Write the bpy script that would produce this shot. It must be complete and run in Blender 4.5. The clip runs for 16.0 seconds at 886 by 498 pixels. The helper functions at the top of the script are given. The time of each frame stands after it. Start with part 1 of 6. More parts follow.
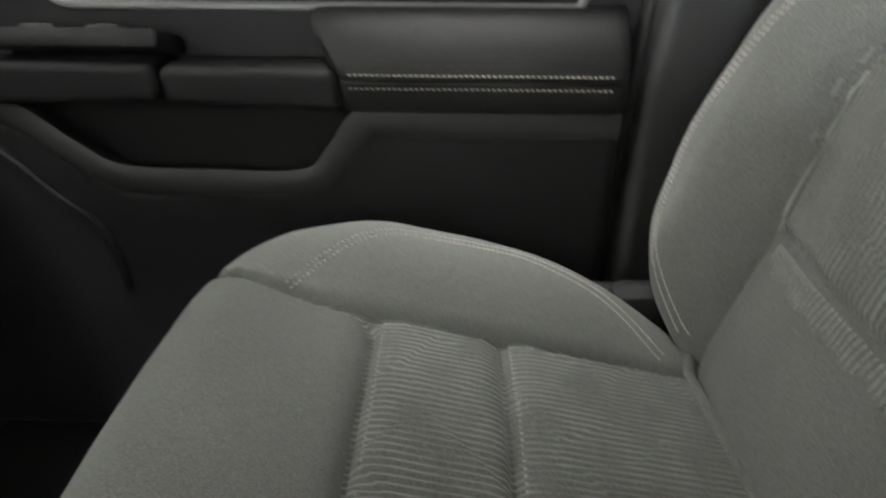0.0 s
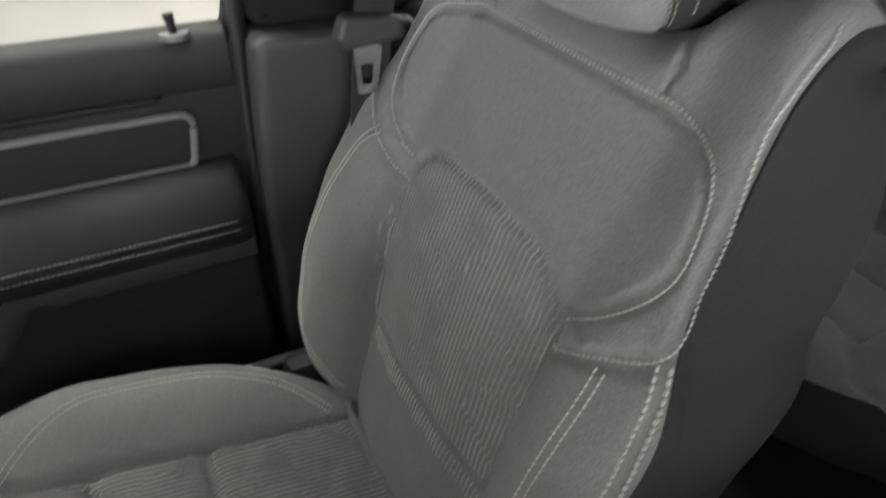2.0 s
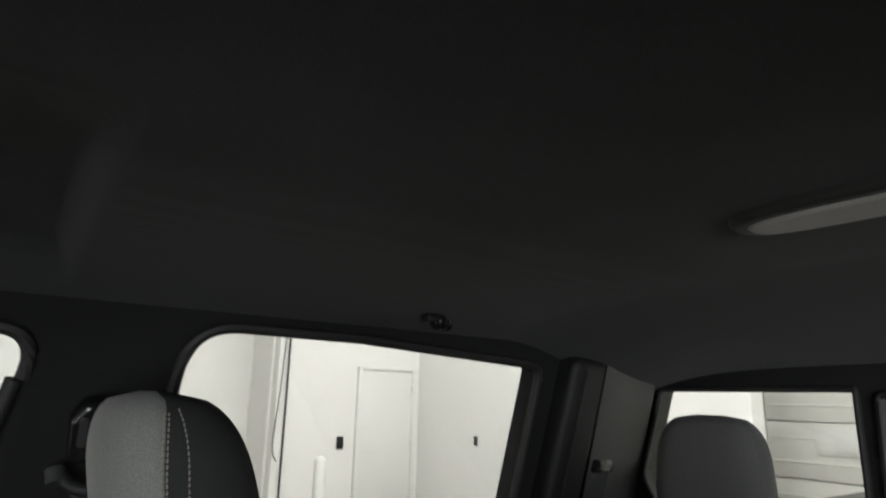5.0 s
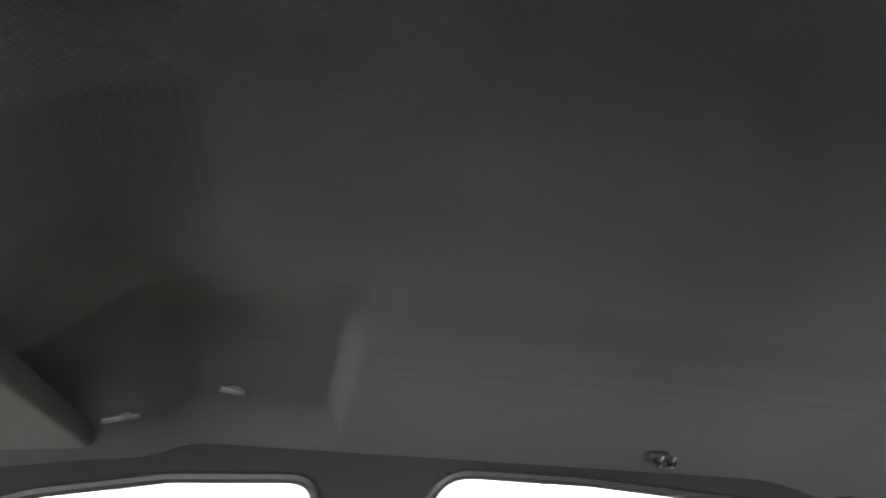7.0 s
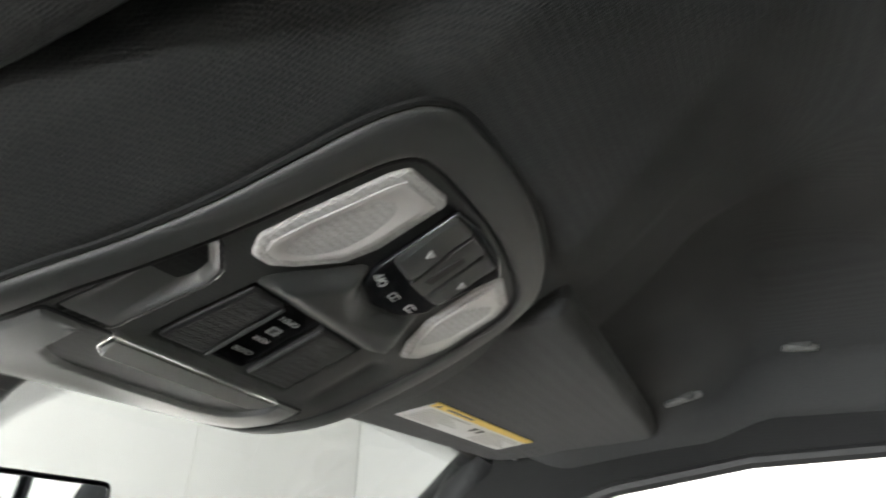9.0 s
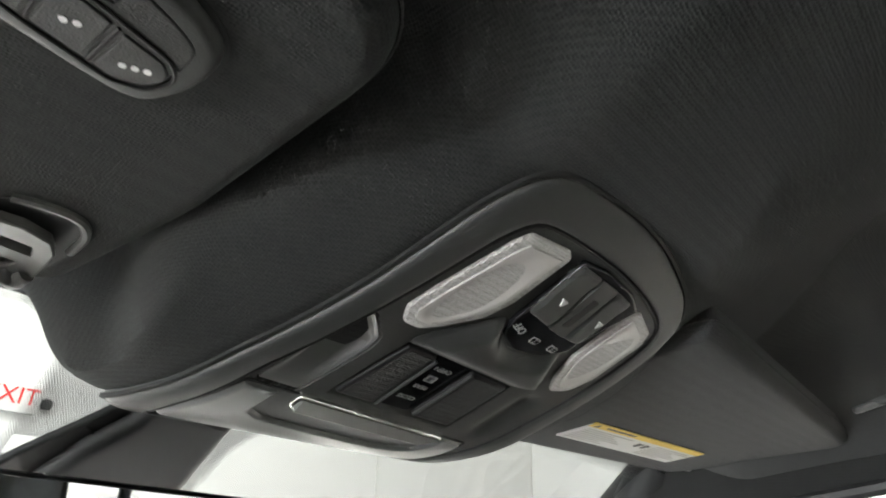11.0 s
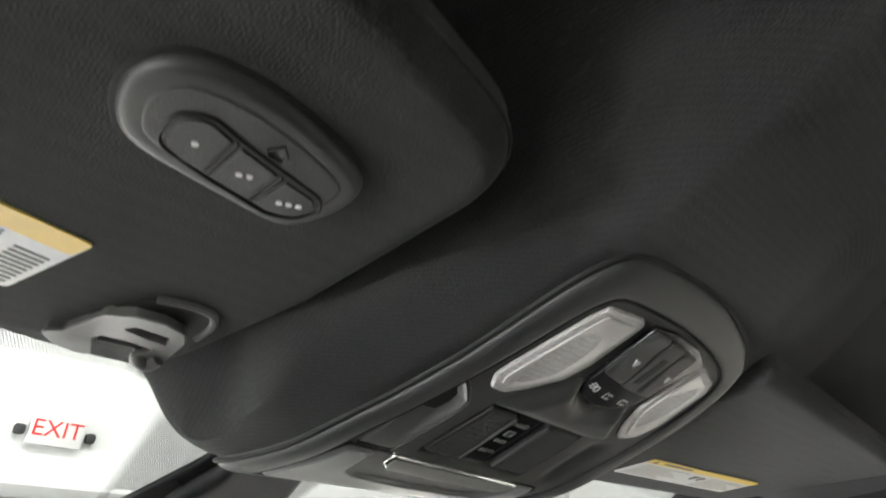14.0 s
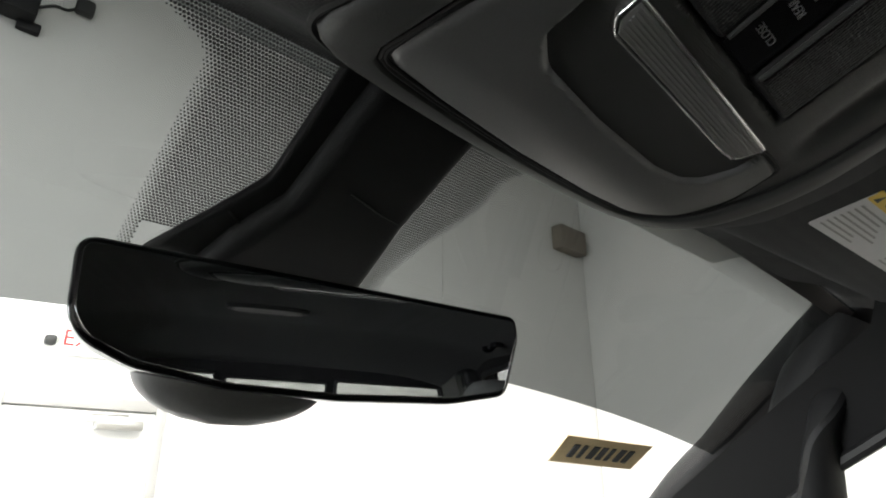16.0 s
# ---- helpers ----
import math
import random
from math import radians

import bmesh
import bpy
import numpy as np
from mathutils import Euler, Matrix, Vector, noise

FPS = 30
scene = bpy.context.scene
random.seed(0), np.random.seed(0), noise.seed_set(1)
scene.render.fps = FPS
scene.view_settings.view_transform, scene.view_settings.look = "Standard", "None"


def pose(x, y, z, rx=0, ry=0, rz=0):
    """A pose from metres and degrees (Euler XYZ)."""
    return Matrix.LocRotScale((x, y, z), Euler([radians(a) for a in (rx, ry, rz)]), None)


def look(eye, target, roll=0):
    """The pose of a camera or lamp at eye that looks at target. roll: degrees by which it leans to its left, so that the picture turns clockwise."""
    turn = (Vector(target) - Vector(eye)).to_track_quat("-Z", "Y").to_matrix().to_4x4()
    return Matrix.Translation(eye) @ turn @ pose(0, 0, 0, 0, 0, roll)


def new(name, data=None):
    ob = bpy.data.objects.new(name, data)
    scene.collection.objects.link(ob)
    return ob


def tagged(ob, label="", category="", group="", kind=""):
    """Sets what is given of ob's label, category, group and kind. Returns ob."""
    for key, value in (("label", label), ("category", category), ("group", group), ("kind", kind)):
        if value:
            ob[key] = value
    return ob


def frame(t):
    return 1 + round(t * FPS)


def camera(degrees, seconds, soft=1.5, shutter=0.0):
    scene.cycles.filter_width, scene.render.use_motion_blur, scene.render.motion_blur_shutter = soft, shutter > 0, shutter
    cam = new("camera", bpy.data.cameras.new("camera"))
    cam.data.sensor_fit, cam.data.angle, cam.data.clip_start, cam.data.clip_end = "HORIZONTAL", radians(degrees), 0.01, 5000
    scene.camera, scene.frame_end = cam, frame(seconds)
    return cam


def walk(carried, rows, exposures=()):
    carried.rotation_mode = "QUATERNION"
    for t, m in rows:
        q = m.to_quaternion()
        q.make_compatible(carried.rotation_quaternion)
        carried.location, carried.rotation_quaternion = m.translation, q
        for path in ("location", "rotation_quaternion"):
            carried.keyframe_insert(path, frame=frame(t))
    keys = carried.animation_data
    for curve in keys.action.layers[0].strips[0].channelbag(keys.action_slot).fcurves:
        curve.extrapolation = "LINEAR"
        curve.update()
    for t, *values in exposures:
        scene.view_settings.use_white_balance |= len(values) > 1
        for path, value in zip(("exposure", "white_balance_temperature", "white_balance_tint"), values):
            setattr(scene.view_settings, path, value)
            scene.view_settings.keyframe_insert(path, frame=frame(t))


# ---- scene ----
cam = camera(72.1, 16.0, soft=1.9, shutter=0.4)
PATH = [
    (0, (0.096, 0.157, 1.331), (1.817, 0.19, 0.313), 0.3),
    (0.5, (0.123, 0.151, 1.349), (1.641, -0.103, 0.072), 0.7),
    (1, (0.113, 0.125, 1.428), (1.515, -0.329, 0.076), 1.1),
    (1.5, (0.069, 0.081, 1.545), (1.396, -0.493, 0.163), 0.9),
    (2, (0.033, 0.06, 1.621), (1.436, -0.686, 0.407), 1.4),
    (2.5, (0.009, 0.015, 1.686), (1.475, -0.874, 0.657), 1.0),
    (3, (-0.017, -0.025, 1.716), (1.491, -1.068, 0.917), 1.0),
    (3.5, (-0.055, -0.022, 1.726), (1.509, -1.175, 1.251), 1.0),
    (4, (-0.154, -0.066, 1.742), (1.422, -1.27, 1.482), 0.9),
    (4.5, (-0.219, -0.088, 1.739), (1.346, -1.327, 1.863), 1.0),
    (4.7, (-0.246, -0.094, 1.738), (1.292, -1.328, 2.07), 0.9),
    (6.8, (-0.42, -0.107, 1.673), (1.275, -0.578, 2.624), 1.6),
    (7, (-0.416, -0.101, 1.673), (1.308, -0.463, 2.619), 1.7),
    (7.5, (-0.413, -0.091, 1.681), (1.361, -0.219, 2.596), 2.2),
    (8, (-0.396, -0.011, 1.671), (1.383, 0.062, 2.582), 1.3),
    (8.5, (-0.335, 0.04, 1.671), (1.376, 0.54, 2.577), 1.7),
    (9, (-0.274, 0.085, 1.672), (1.305, 0.911, 2.58), 1.6),
    (9.2, (-0.267, 0.098, 1.668), (1.249, 1.032, 2.58), 1.7),
    (11.3, (-0.322, 0.048, 1.694), (0.974, 1.286, 2.581), 2.5),
    (11.5, (-0.352, 0.045, 1.699), (0.943, 1.287, 2.581), 2.4),
    (12, (-0.38, 0.03, 1.712), (0.906, 1.281, 2.596), 1.9),
    (12.5, (-0.382, 0.033, 1.713), (0.881, 1.29, 2.622), 1.6),
    (13, (-0.379, 0.028, 1.715), (0.868, 1.287, 2.643), 1.6),
    (13.5, (-0.374, 0.031, 1.711), (0.858, 1.294, 2.654), 1.4),
    (14, (-0.361, 0.048, 1.701), (0.864, 1.315, 2.646), 1.4),
    (14.5, (-0.305, 0.149, 1.663), (0.9, 1.422, 2.626), 0.9),
    (15, (-0.272, 0.249, 1.617), (0.941, 1.548, 2.536), 0.6),
    (15.5, (-0.261, 0.288, 1.598), (0.988, 1.635, 2.389), 0.2),
    (16, (-0.254, 0.302, 1.603), (1.012, 1.673, 2.323), -0.2),
]
EXPOSURES = [(0.0, 1.35), (0.5, 1.7), (1.0, 1.55), (1.5, 1.25), (2.2, 0.88), (2.6, 0.65), (3.0, 0.3), (3.5, -0.08), (4.1, -0.58), (4.6, -0.85), (6.6, 1.95), (7.5, 1.95), (8.2, 1.95), (9.2, 1.85), (11.3, 1.87), (13.8, 1.87), (14.5, 1.78), (15.2, 1.25), (15.6, 0.75), (16.0, 0.25)]
walk(cam, [(t, look(eye, target, roll)) for t, eye, target, roll in PATH], EXPOSURES)

# ---- world and lights ----
world = bpy.data.worlds.new("world")
scene.world = world
world.use_nodes = True
world.node_tree.nodes["Background"].inputs[0].default_value = (0.75, 0.8, 0.85, 1)
world.node_tree.nodes["Background"].inputs[1].default_value = 0.3


def area_lamp(x, y, z, sx, sy, power, colour=(1.0, 0.99, 0.97)):
    data = bpy.data.lights.new("added_lamp", "AREA")
    data.shape, data.size, data.size_y = "RECTANGLE", sx, sy
    data.energy, data.color = power, colour
    ob = new("added_lamp", data)
    ob.location = (x, y, z)
    return ob


# x, y, power of each ceiling fixture, added out of view to balance brightness
LAMPS = [(-3.4, 0.2, 110), (1.9, -0.2, 32), (-3.4, -4.0, 60), (4.4, -3.6, 150), (0.95, 1.2, 220), (-0.95, 1.2, 220), (0.3, -4.2, 70)]
for lx, ly, power in LAMPS:
    area_lamp(lx, ly, 5.36, 1.2, 3.0 if abs(lx) > 1 else 1.6, power)


# fill lamp added on the left, out of view, as assumed daylight
side_fill = area_lamp(-5.0, 2.3, 1.25, 1.5, 3.6, 440, (0.95, 0.98, 1.0))
side_fill.rotation_euler = (0, radians(-90), 0)


# ---- helpers ----
def sstep(a, b, x):
    t = min(1.0, max(0.0, (x - a) / (b - a)))
    return t * t * (3 - 2 * t)


def lerp_table(tab, x):
    """Straight lines between the (x, value) pairs of tab."""
    if x <= tab[0][0]:
        return tab[0][1]
    for (a, va), (b, vb) in zip(tab, tab[1:]):
        if x <= b:
            t = (x - a) / (b - a)
            return va + (vb - va) * t
    return tab[-1][1]


def thing(name, at, label, category, group="", kind=""):
    ob = new(name)
    ob.location = at
    ob.empty_display_size = 0.05
    return tagged(ob, label, category, group, kind)


def hang(ob, parent):
    if parent is not None:
        ob.parent = parent
        if parent.type == "EMPTY":
            ob.matrix_parent_inverse = Matrix.Translation(parent.location).inverted()
    return ob


def part(name, bm, material, parent=None, label="", smooth=True):
    me = bpy.data.meshes.new(name)
    bm.normal_update()
    bm.to_mesh(me)
    bm.free()
    me.materials.append(material)
    if smooth:
        me.polygons.foreach_set("use_smooth", [True] * len(me.polygons))
        me.set_sharp_from_angle(angle=radians(38))
    ob = hang(new(name, me), parent)
    return tagged(ob, label)


def pydata(name, verts, faces, material, parent=None, label="", smooth=True):
    me = bpy.data.meshes.new(name)
    me.from_pydata([tuple(v) for v in verts], [], faces)
    me.update()
    me.materials.append(material)
    if smooth:
        me.polygons.foreach_set("use_smooth", [True] * len(me.polygons))
        me.set_sharp_from_angle(angle=radians(38))
    return tagged(hang(new(name, me), parent), label)


def add_box(bm, c, s, bevel=0.004, m=None, seg=2):
    geo = bmesh.ops.create_cube(bm, size=1.0)
    vs = geo["verts"]
    for v in vs:
        v.co = Vector((v.co.x * s[0], v.co.y * s[1], v.co.z * s[2]))
    if bevel > 0:
        es = list({e for v in vs for e in v.link_edges})
        r = bmesh.ops.bevel(bm, geom=es, offset=min(bevel, 0.49 * min(s)), segments=seg, affect="EDGES", profile=0.5)
        vs = list({v for f in r["faces"] for v in f.verts} | {v for v in vs if v.is_valid})
    mat = Matrix.Translation(c) @ (m if m is not None else Matrix())
    for v in vs:
        v.co = mat @ v.co
    return vs


def box(name, c, s, material, parent=None, label="", bevel=0.004, m=None, seg=2):
    bm = bmesh.new()
    add_box(bm, c, s, bevel, m, seg)
    return part(name, bm, material, parent, label)


def sweep(pts, radius, sides=8, closed=False, flat=1.0, up=None):
    """Vertices and faces of a tube along pts; flat squeezes it along its second axis."""
    pts = [Vector(p) for p in pts]
    n = len(pts)
    verts, faces = [], []
    ref = Vector(up) if up else Vector((0, 0, 1))
    for i, p in enumerate(pts):
        a, b = pts[(i - 1) % n if closed else max(0, i - 1)], pts[(i + 1) % n if closed else min(n - 1, i + 1)]
        d = (b - a).normalized()
        s = d.cross(ref)
        if s.length < 1e-4:
            s = d.cross(Vector((1, 0, 0)))
        s.normalize()
        w = s.cross(d).normalized()
        r = radius(i / max(1, n - 1)) if callable(radius) else radius
        for k in range(sides):
            q = 2 * math.pi * (k + 0.5) / sides
            verts.append(p + s * (r * math.cos(q)) + w * (r * flat * math.sin(q)))
    for i in range(n if closed else n - 1):
        for k in range(sides):
            j, k2 = (i + 1) % n, (k + 1) % sides
            faces.append((i * sides + k, i * sides + k2, j * sides + k2, j * sides + k))
    if not closed:
        faces.append(tuple(range(sides))[::-1])
        faces.append(tuple((n - 1) * sides + k for k in range(sides)))
    return verts, faces


def tube(name, pts, radius, material, parent=None, label="", sides=8, closed=False, flat=1.0, up=None):
    v, f = sweep(pts, radius, sides, closed, flat, up)
    return pydata(name, v, f, material, parent, label)


def curve(pts, n=12, closed=False):
    """A smooth line through pts (Catmull-Rom)."""
    pts = [Vector(p) for p in pts]
    m, out = len(pts), []
    for i in range(m if closed else m - 1):
        p = [pts[(i + k) % m] if closed else pts[min(m - 1, max(0, i + k))] for k in (-1, 0, 1, 2)]
        for j in range(n):
            t = j / n
            out.append(0.5 * (2 * p[1] + (p[2] - p[0]) * t + (2 * p[0] - 5 * p[1] + 4 * p[2] - p[3]) * t * t + (3 * p[1] - p[0] - 3 * p[2] + p[3]) * t ** 3))
    if not closed:
        out.append(pts[-1])
    return out


def rounded(poly, r, n=6):
    """A 2D polygon with its corners rounded; r: one radius or one a corner."""
    out, m = [], len(poly)
    for i in range(m):
        p, a, b = Vector(poly[i]), Vector(poly[i - 1]), Vector(poly[(i + 1) % m])
        rr = r[i] if isinstance(r, (list, tuple)) else r
        da, db = (a - p), (b - p)
        la, lb = da.length, db.length
        da, db = da / la, db / lb
        ang = math.acos(max(-1, min(1, da.dot(db))))
        if rr < 1e-5 or ang > math.pi - 0.02:
            out.append(p)
            continue
        t = min(rr / math.tan(ang / 2), 0.48 * la, 0.48 * lb)
        for k in range(n + 1):
            s = k / n
            out.append((p + da * t) * (1 - s) ** 2 + p * 2 * s * (1 - s) + (p + db * t) * s * s)
    return out


def plate(name, outline, holes, at, back, material, parent=None, label="", bevel=0.0):
    """A plate with openings: 2D loops laid into space by at(), thickened by the vector back."""
    bm = bmesh.new()
    back = Vector(back)
    loops, edges = [], []
    for lp in [outline, *holes]:
        vs = [bm.verts.new(at(*p)) for p in lp]
        es = [bm.edges.new((vs[i], vs[(i + 1) % len(vs)])) for i in range(len(vs))]
        loops.append(vs)
        edges += es
    bmesh.ops.triangle_fill(bm, use_beauty=True, use_dissolve=False, edges=edges)
    front = list(bm.faces)
    twin = {v: bm.verts.new(v.co + back) for v in list(bm.verts)}
    for f in front:
        f.normal_update()
        if f.normal.dot(back) > 0:
            f.normal_flip()
        bm.faces.new([twin[v] for v in reversed(f.verts)])
    for vs in loops:
        for i in range(len(vs)):
            a, b = vs[i], vs[(i + 1) % len(vs)]
            bm.faces.new((a, b, twin[b], twin[a]))
    bmesh.ops.recalc_face_normals(bm, faces=bm.faces)
    return part(name, bm, material, parent, label)


def pad(name, outline, at, normal, height, material, parent=None, label="", edge=0.004, steps=3, sink=0.003):
    """A low cushion or cap with a rounded rim: the 2D outline rises by height along normal; at() lays it into space."""
    verts, faces = [], []
    nrm = Vector(normal).normalized()
    m = len(outline)
    c = sum((Vector(p) for p in outline), Vector((0, 0))) / m
    rows = [(0.0, -sink)] + [(edge * (1 - math.cos(q)), height - edge + edge * math.sin(q)) for q in [k * math.pi / 2 / steps for k in range(steps + 1)]] + [(edge * 1.35 + 0.0003, height)]
    area = sum(outline[i][0] * outline[(i + 1) % m][1] - outline[(i + 1) % m][0] * outline[i][1] for i in range(m))
    sgn = 1 if area > 0 else -1
    for off, h in rows:
        for i in range(m):
            a, p, b = Vector(outline[i - 1]), Vector(outline[i]), Vector(outline[(i + 1) % m])
            t = (b - a).normalized()
            q = p + Vector((-t.y, t.x)) * (sgn * off)
            verts.append(Vector(at(q.x, q.y)) + nrm * h)
    for r in range(len(rows) - 1):
        for i in range(m):
            j = (i + 1) % m
            faces.append((r * m + i, r * m + j, (r + 1) * m + j, (r + 1) * m + i))
    bm = bmesh.new()
    bv = [bm.verts.new(v) for v in verts]
    for f in faces:
        bm.faces.new([bv[k] for k in f])
    last = bv[-m:]
    rim = [bm.edges.get((last[i], last[(i + 1) % m])) for i in range(m)]
    bmesh.ops.triangle_fill(bm, use_beauty=True, use_dissolve=False, edges=rim)
    bmesh.ops.recalc_face_normals(bm, faces=bm.faces)
    return part(name, bm, material, parent, label)


def grid(fn, nu, nv):
    verts = [fn(i / nu, j / nv) for j in range(nv + 1) for i in range(nu + 1)]
    faces = [(j * (nu + 1) + i, j * (nu + 1) + i + 1, (j + 1) * (nu + 1) + i + 1, (j + 1) * (nu + 1) + i) for j in range(nv) for i in range(nu)]
    return verts, faces


def stitches(name, line, material, parent, pitch=0.0052, size=0.0011, label="", lift=0.0006, normals=None):
    """Short thread stitches laid end to end along a 3D line of (point, normal)."""
    verts, faces = [], []
    acc, need = 0.0, pitch * 0.5
    for k in range(len(line) - 1):
        (a, na), (b, nb) = line[k], line[k + 1]
        seg = (b - a).length
        if seg < 1e-7:
            continue
        d = (b - a) / seg
        while acc + seg >= need:
            s = need - acc
            c, nn = a + d * s, na
            side = d.cross(nn).normalized()
            c = c + nn * lift
            base = len(verts)
            hl = pitch * 0.40
            for f, w in ((-hl, 0.25), (-hl * 0.5, 1.0), (hl * 0.5, 1.0), (hl, 0.25)):
                cc = c + d * f + side * (0.12 * f)
                verts += [cc - side * size * w, cc + nn * size * w, cc + side * size * w]
            for q in range(3):
                o = base + q * 3
                faces += [(o, o + 1, o + 4, o + 3), (o + 1, o + 2, o + 5, o + 4)]
            need += pitch
        acc += seg
    if verts:
        ob = pydata(name, verts, faces, material, parent, label)
        ob["kind"] = "stuff"
        return ob


# ---- materials ----
def material(name, colour, rough=0.6, metal=0.0, grain=0.0, scale=200.0, bump=0.0, stain=0.06, spec=0.5, kind="noise", sheen=0.0):
    m = bpy.data.materials.new(name)
    m.use_nodes = True
    nt = m.node_tree
    b = nt.nodes["Principled BSDF"]
    b.inputs["Roughness"].default_value, b.inputs["Metallic"].default_value = rough, metal
    b.inputs["Specular IOR Level"].default_value = spec
    b.inputs["Sheen Weight"].default_value = sheen
    co = nt.nodes.new("ShaderNodeTexCoord")
    big = nt.nodes.new("ShaderNodeTexNoise")
    big.inputs["Scale"].default_value, big.inputs["Detail"].default_value = 7.0, 4.0
    nt.links.new(co.outputs["Object"], big.inputs["Vector"])
    if kind == "noise":
        fine = nt.nodes.new("ShaderNodeTexNoise")
        fine.inputs["Detail"].default_value = 3.0
    else:
        fine = nt.nodes.new("ShaderNodeTexVoronoi")
        fine.inputs["Randomness"].default_value = 0.35
    fine.inputs["Scale"].default_value = scale
    nt.links.new(co.outputs["Object"], fine.inputs["Vector"])
    fo = fine.outputs[0]
    mix = nt.nodes.new("ShaderNodeMix")
    mix.data_type = "RGBA"
    mix.inputs[6].default_value = (*[c * (1 - stain) for c in colour], 1)
    mix.inputs[7].default_value = (*[c * (1 + stain) for c in colour], 1)
    nt.links.new(big.outputs[0], mix.inputs[0])
    out = mix.outputs[2]
    if grain > 0:
        mr = nt.nodes.new("ShaderNodeMapRange")
        mr.inputs[1].default_value, mr.inputs[2].default_value = (0.3, 0.7) if kind == "noise" else (0.0, 0.8)
        mr.inputs[3].default_value, mr.inputs[4].default_value = 1 - grain, 1 + grain
        nt.links.new(fo, mr.inputs[0])
        mul = nt.nodes.new("ShaderNodeMix")
        mul.data_type, mul.blend_type = "RGBA", "MULTIPLY"
        mul.inputs[0].default_value = 1.0
        nt.links.new(out, mul.inputs[6])
        nt.links.new(mr.outputs[0], mul.inputs[7])
        out = mul.outputs[2]
    nt.links.new(out, b.inputs["Base Color"])
    if bump > 0:
        bp = nt.nodes.new("ShaderNodeBump")
        bp.inputs["Strength"].default_value, bp.inputs["Distance"].default_value = 1.0, bump
        nt.links.new(fo, bp.inputs["Height"])
        nt.links.new(bp.outputs[0], b.inputs["Normal"])
    return m


def ribbed(name, colour, axis, pitch=0.0066):
    """Cloth with raised wavy cords that run along one axis and jog here and there."""
    m = material(name, colour, 0.95, 0, 0.34, 520, 0.0, 0.08, 0.15, sheen=0.1)
    nt = m.node_tree
    b = nt.nodes["Principled BSDF"]
    co = nt.nodes.new("ShaderNodeTexCoord")
    warp = nt.nodes.new("ShaderNodeTexVoronoi")
    warp.feature = "SMOOTH_F1"
    warp.inputs["Scale"].default_value, warp.inputs["Smoothness"].default_value = 13.0, 0.08
    nt.links.new(co.outputs["Object"], warp.inputs["Vector"])
    hue = nt.nodes.new("ShaderNodeSeparateColor")
    nt.links.new(warp.outputs["Color"], hue.inputs[0])
    sep = nt.nodes.new("ShaderNodeSeparateXYZ")
    nt.links.new(co.outputs["Object"], sep.inputs[0])
    ma = nt.nodes.new("ShaderNodeMath")
    ma.operation = "MULTIPLY_ADD"
    nt.links.new(hue.outputs[0], ma.inputs[0])
    ma.inputs[1].default_value = pitch * 0.75
    nt.links.new(sep.outputs[axis], ma.inputs[2])
    sc = nt.nodes.new("ShaderNodeMath")
    sc.operation = "MULTIPLY"
    nt.links.new(ma.outputs[0], sc.inputs[0])
    sc.inputs[1].default_value = 2 * math.pi / pitch
    sn = nt.nodes.new("ShaderNodeMath")
    sn.operation = "SINE"
    nt.links.new(sc.outputs[0], sn.inputs[0])
    sharp = nt.nodes.new("ShaderNodeMapRange")
    sharp.interpolation_type = "SMOOTHSTEP"
    sharp.inputs[1].default_value, sharp.inputs[2].default_value = 0.25, 1.0
    nt.links.new(sn.outputs[0], sharp.inputs[0])
    patch = nt.nodes.new("ShaderNodeTexNoise")
    patch.inputs["Scale"].default_value, patch.inputs["Detail"].default_value = 26.0, 1.0
    nt.links.new(co.outputs["Object"], patch.inputs["Vector"])
    pr = nt.nodes.new("ShaderNodeMapRange")
    pr.inputs[1].default_value, pr.inputs[2].default_value = 0.32, 0.6
    pr.inputs[3].default_value = 0.22
    nt.links.new(patch.outputs[0], pr.inputs[0])
    cord = nt.nodes.new("ShaderNodeMath")
    cord.operation = "MULTIPLY"
    nt.links.new(sharp.outputs[0], cord.inputs[0])
    nt.links.new(pr.outputs[0], cord.inputs[1])
    old = b.inputs["Base Color"].links[0].from_socket
    mix = nt.nodes.new("ShaderNodeMix")
    mix.data_type = "RGBA"
    nt.links.new(cord.outputs[0], mix.inputs[0])
    nt.links.new(old, mix.inputs[6])
    mix.inputs[7].default_value = (*[c * 2.05 for c in colour], 1)
    nt.links.new(mix.outputs[2], b.inputs["Base Color"])
    bp = nt.nodes.new("ShaderNodeBump")
    bp.inputs["Distance"].default_value = 0.0011
    nt.links.new(cord.outputs[0], bp.inputs["Height"])
    nt.links.new(bp.outputs[0], b.inputs["Normal"])
    return m


def clear_glass(name, tint=(0.97, 0.99, 0.98), gloss=0.04):
    m = bpy.data.materials.new(name)
    m.use_nodes = True
    nt = m.node_tree
    nt.nodes.remove(nt.nodes["Principled BSDF"])
    tr, gl, mx = nt.nodes.new("ShaderNodeBsdfTransparent"), nt.nodes.new("ShaderNodeBsdfGlossy"), nt.nodes.new("ShaderNodeMixShader")
    tr.inputs[0].default_value = (*tint, 1)
    gl.inputs["Roughness"].default_value = 0.02
    mx.inputs[0].default_value = gloss
    nt.links.new(tr.outputs[0], mx.inputs[1])
    nt.links.new(gl.outputs[0], mx.inputs[2])
    nt.links.new(mx.outputs[0], nt.nodes["Material Output"].inputs["Surface"])
    return m


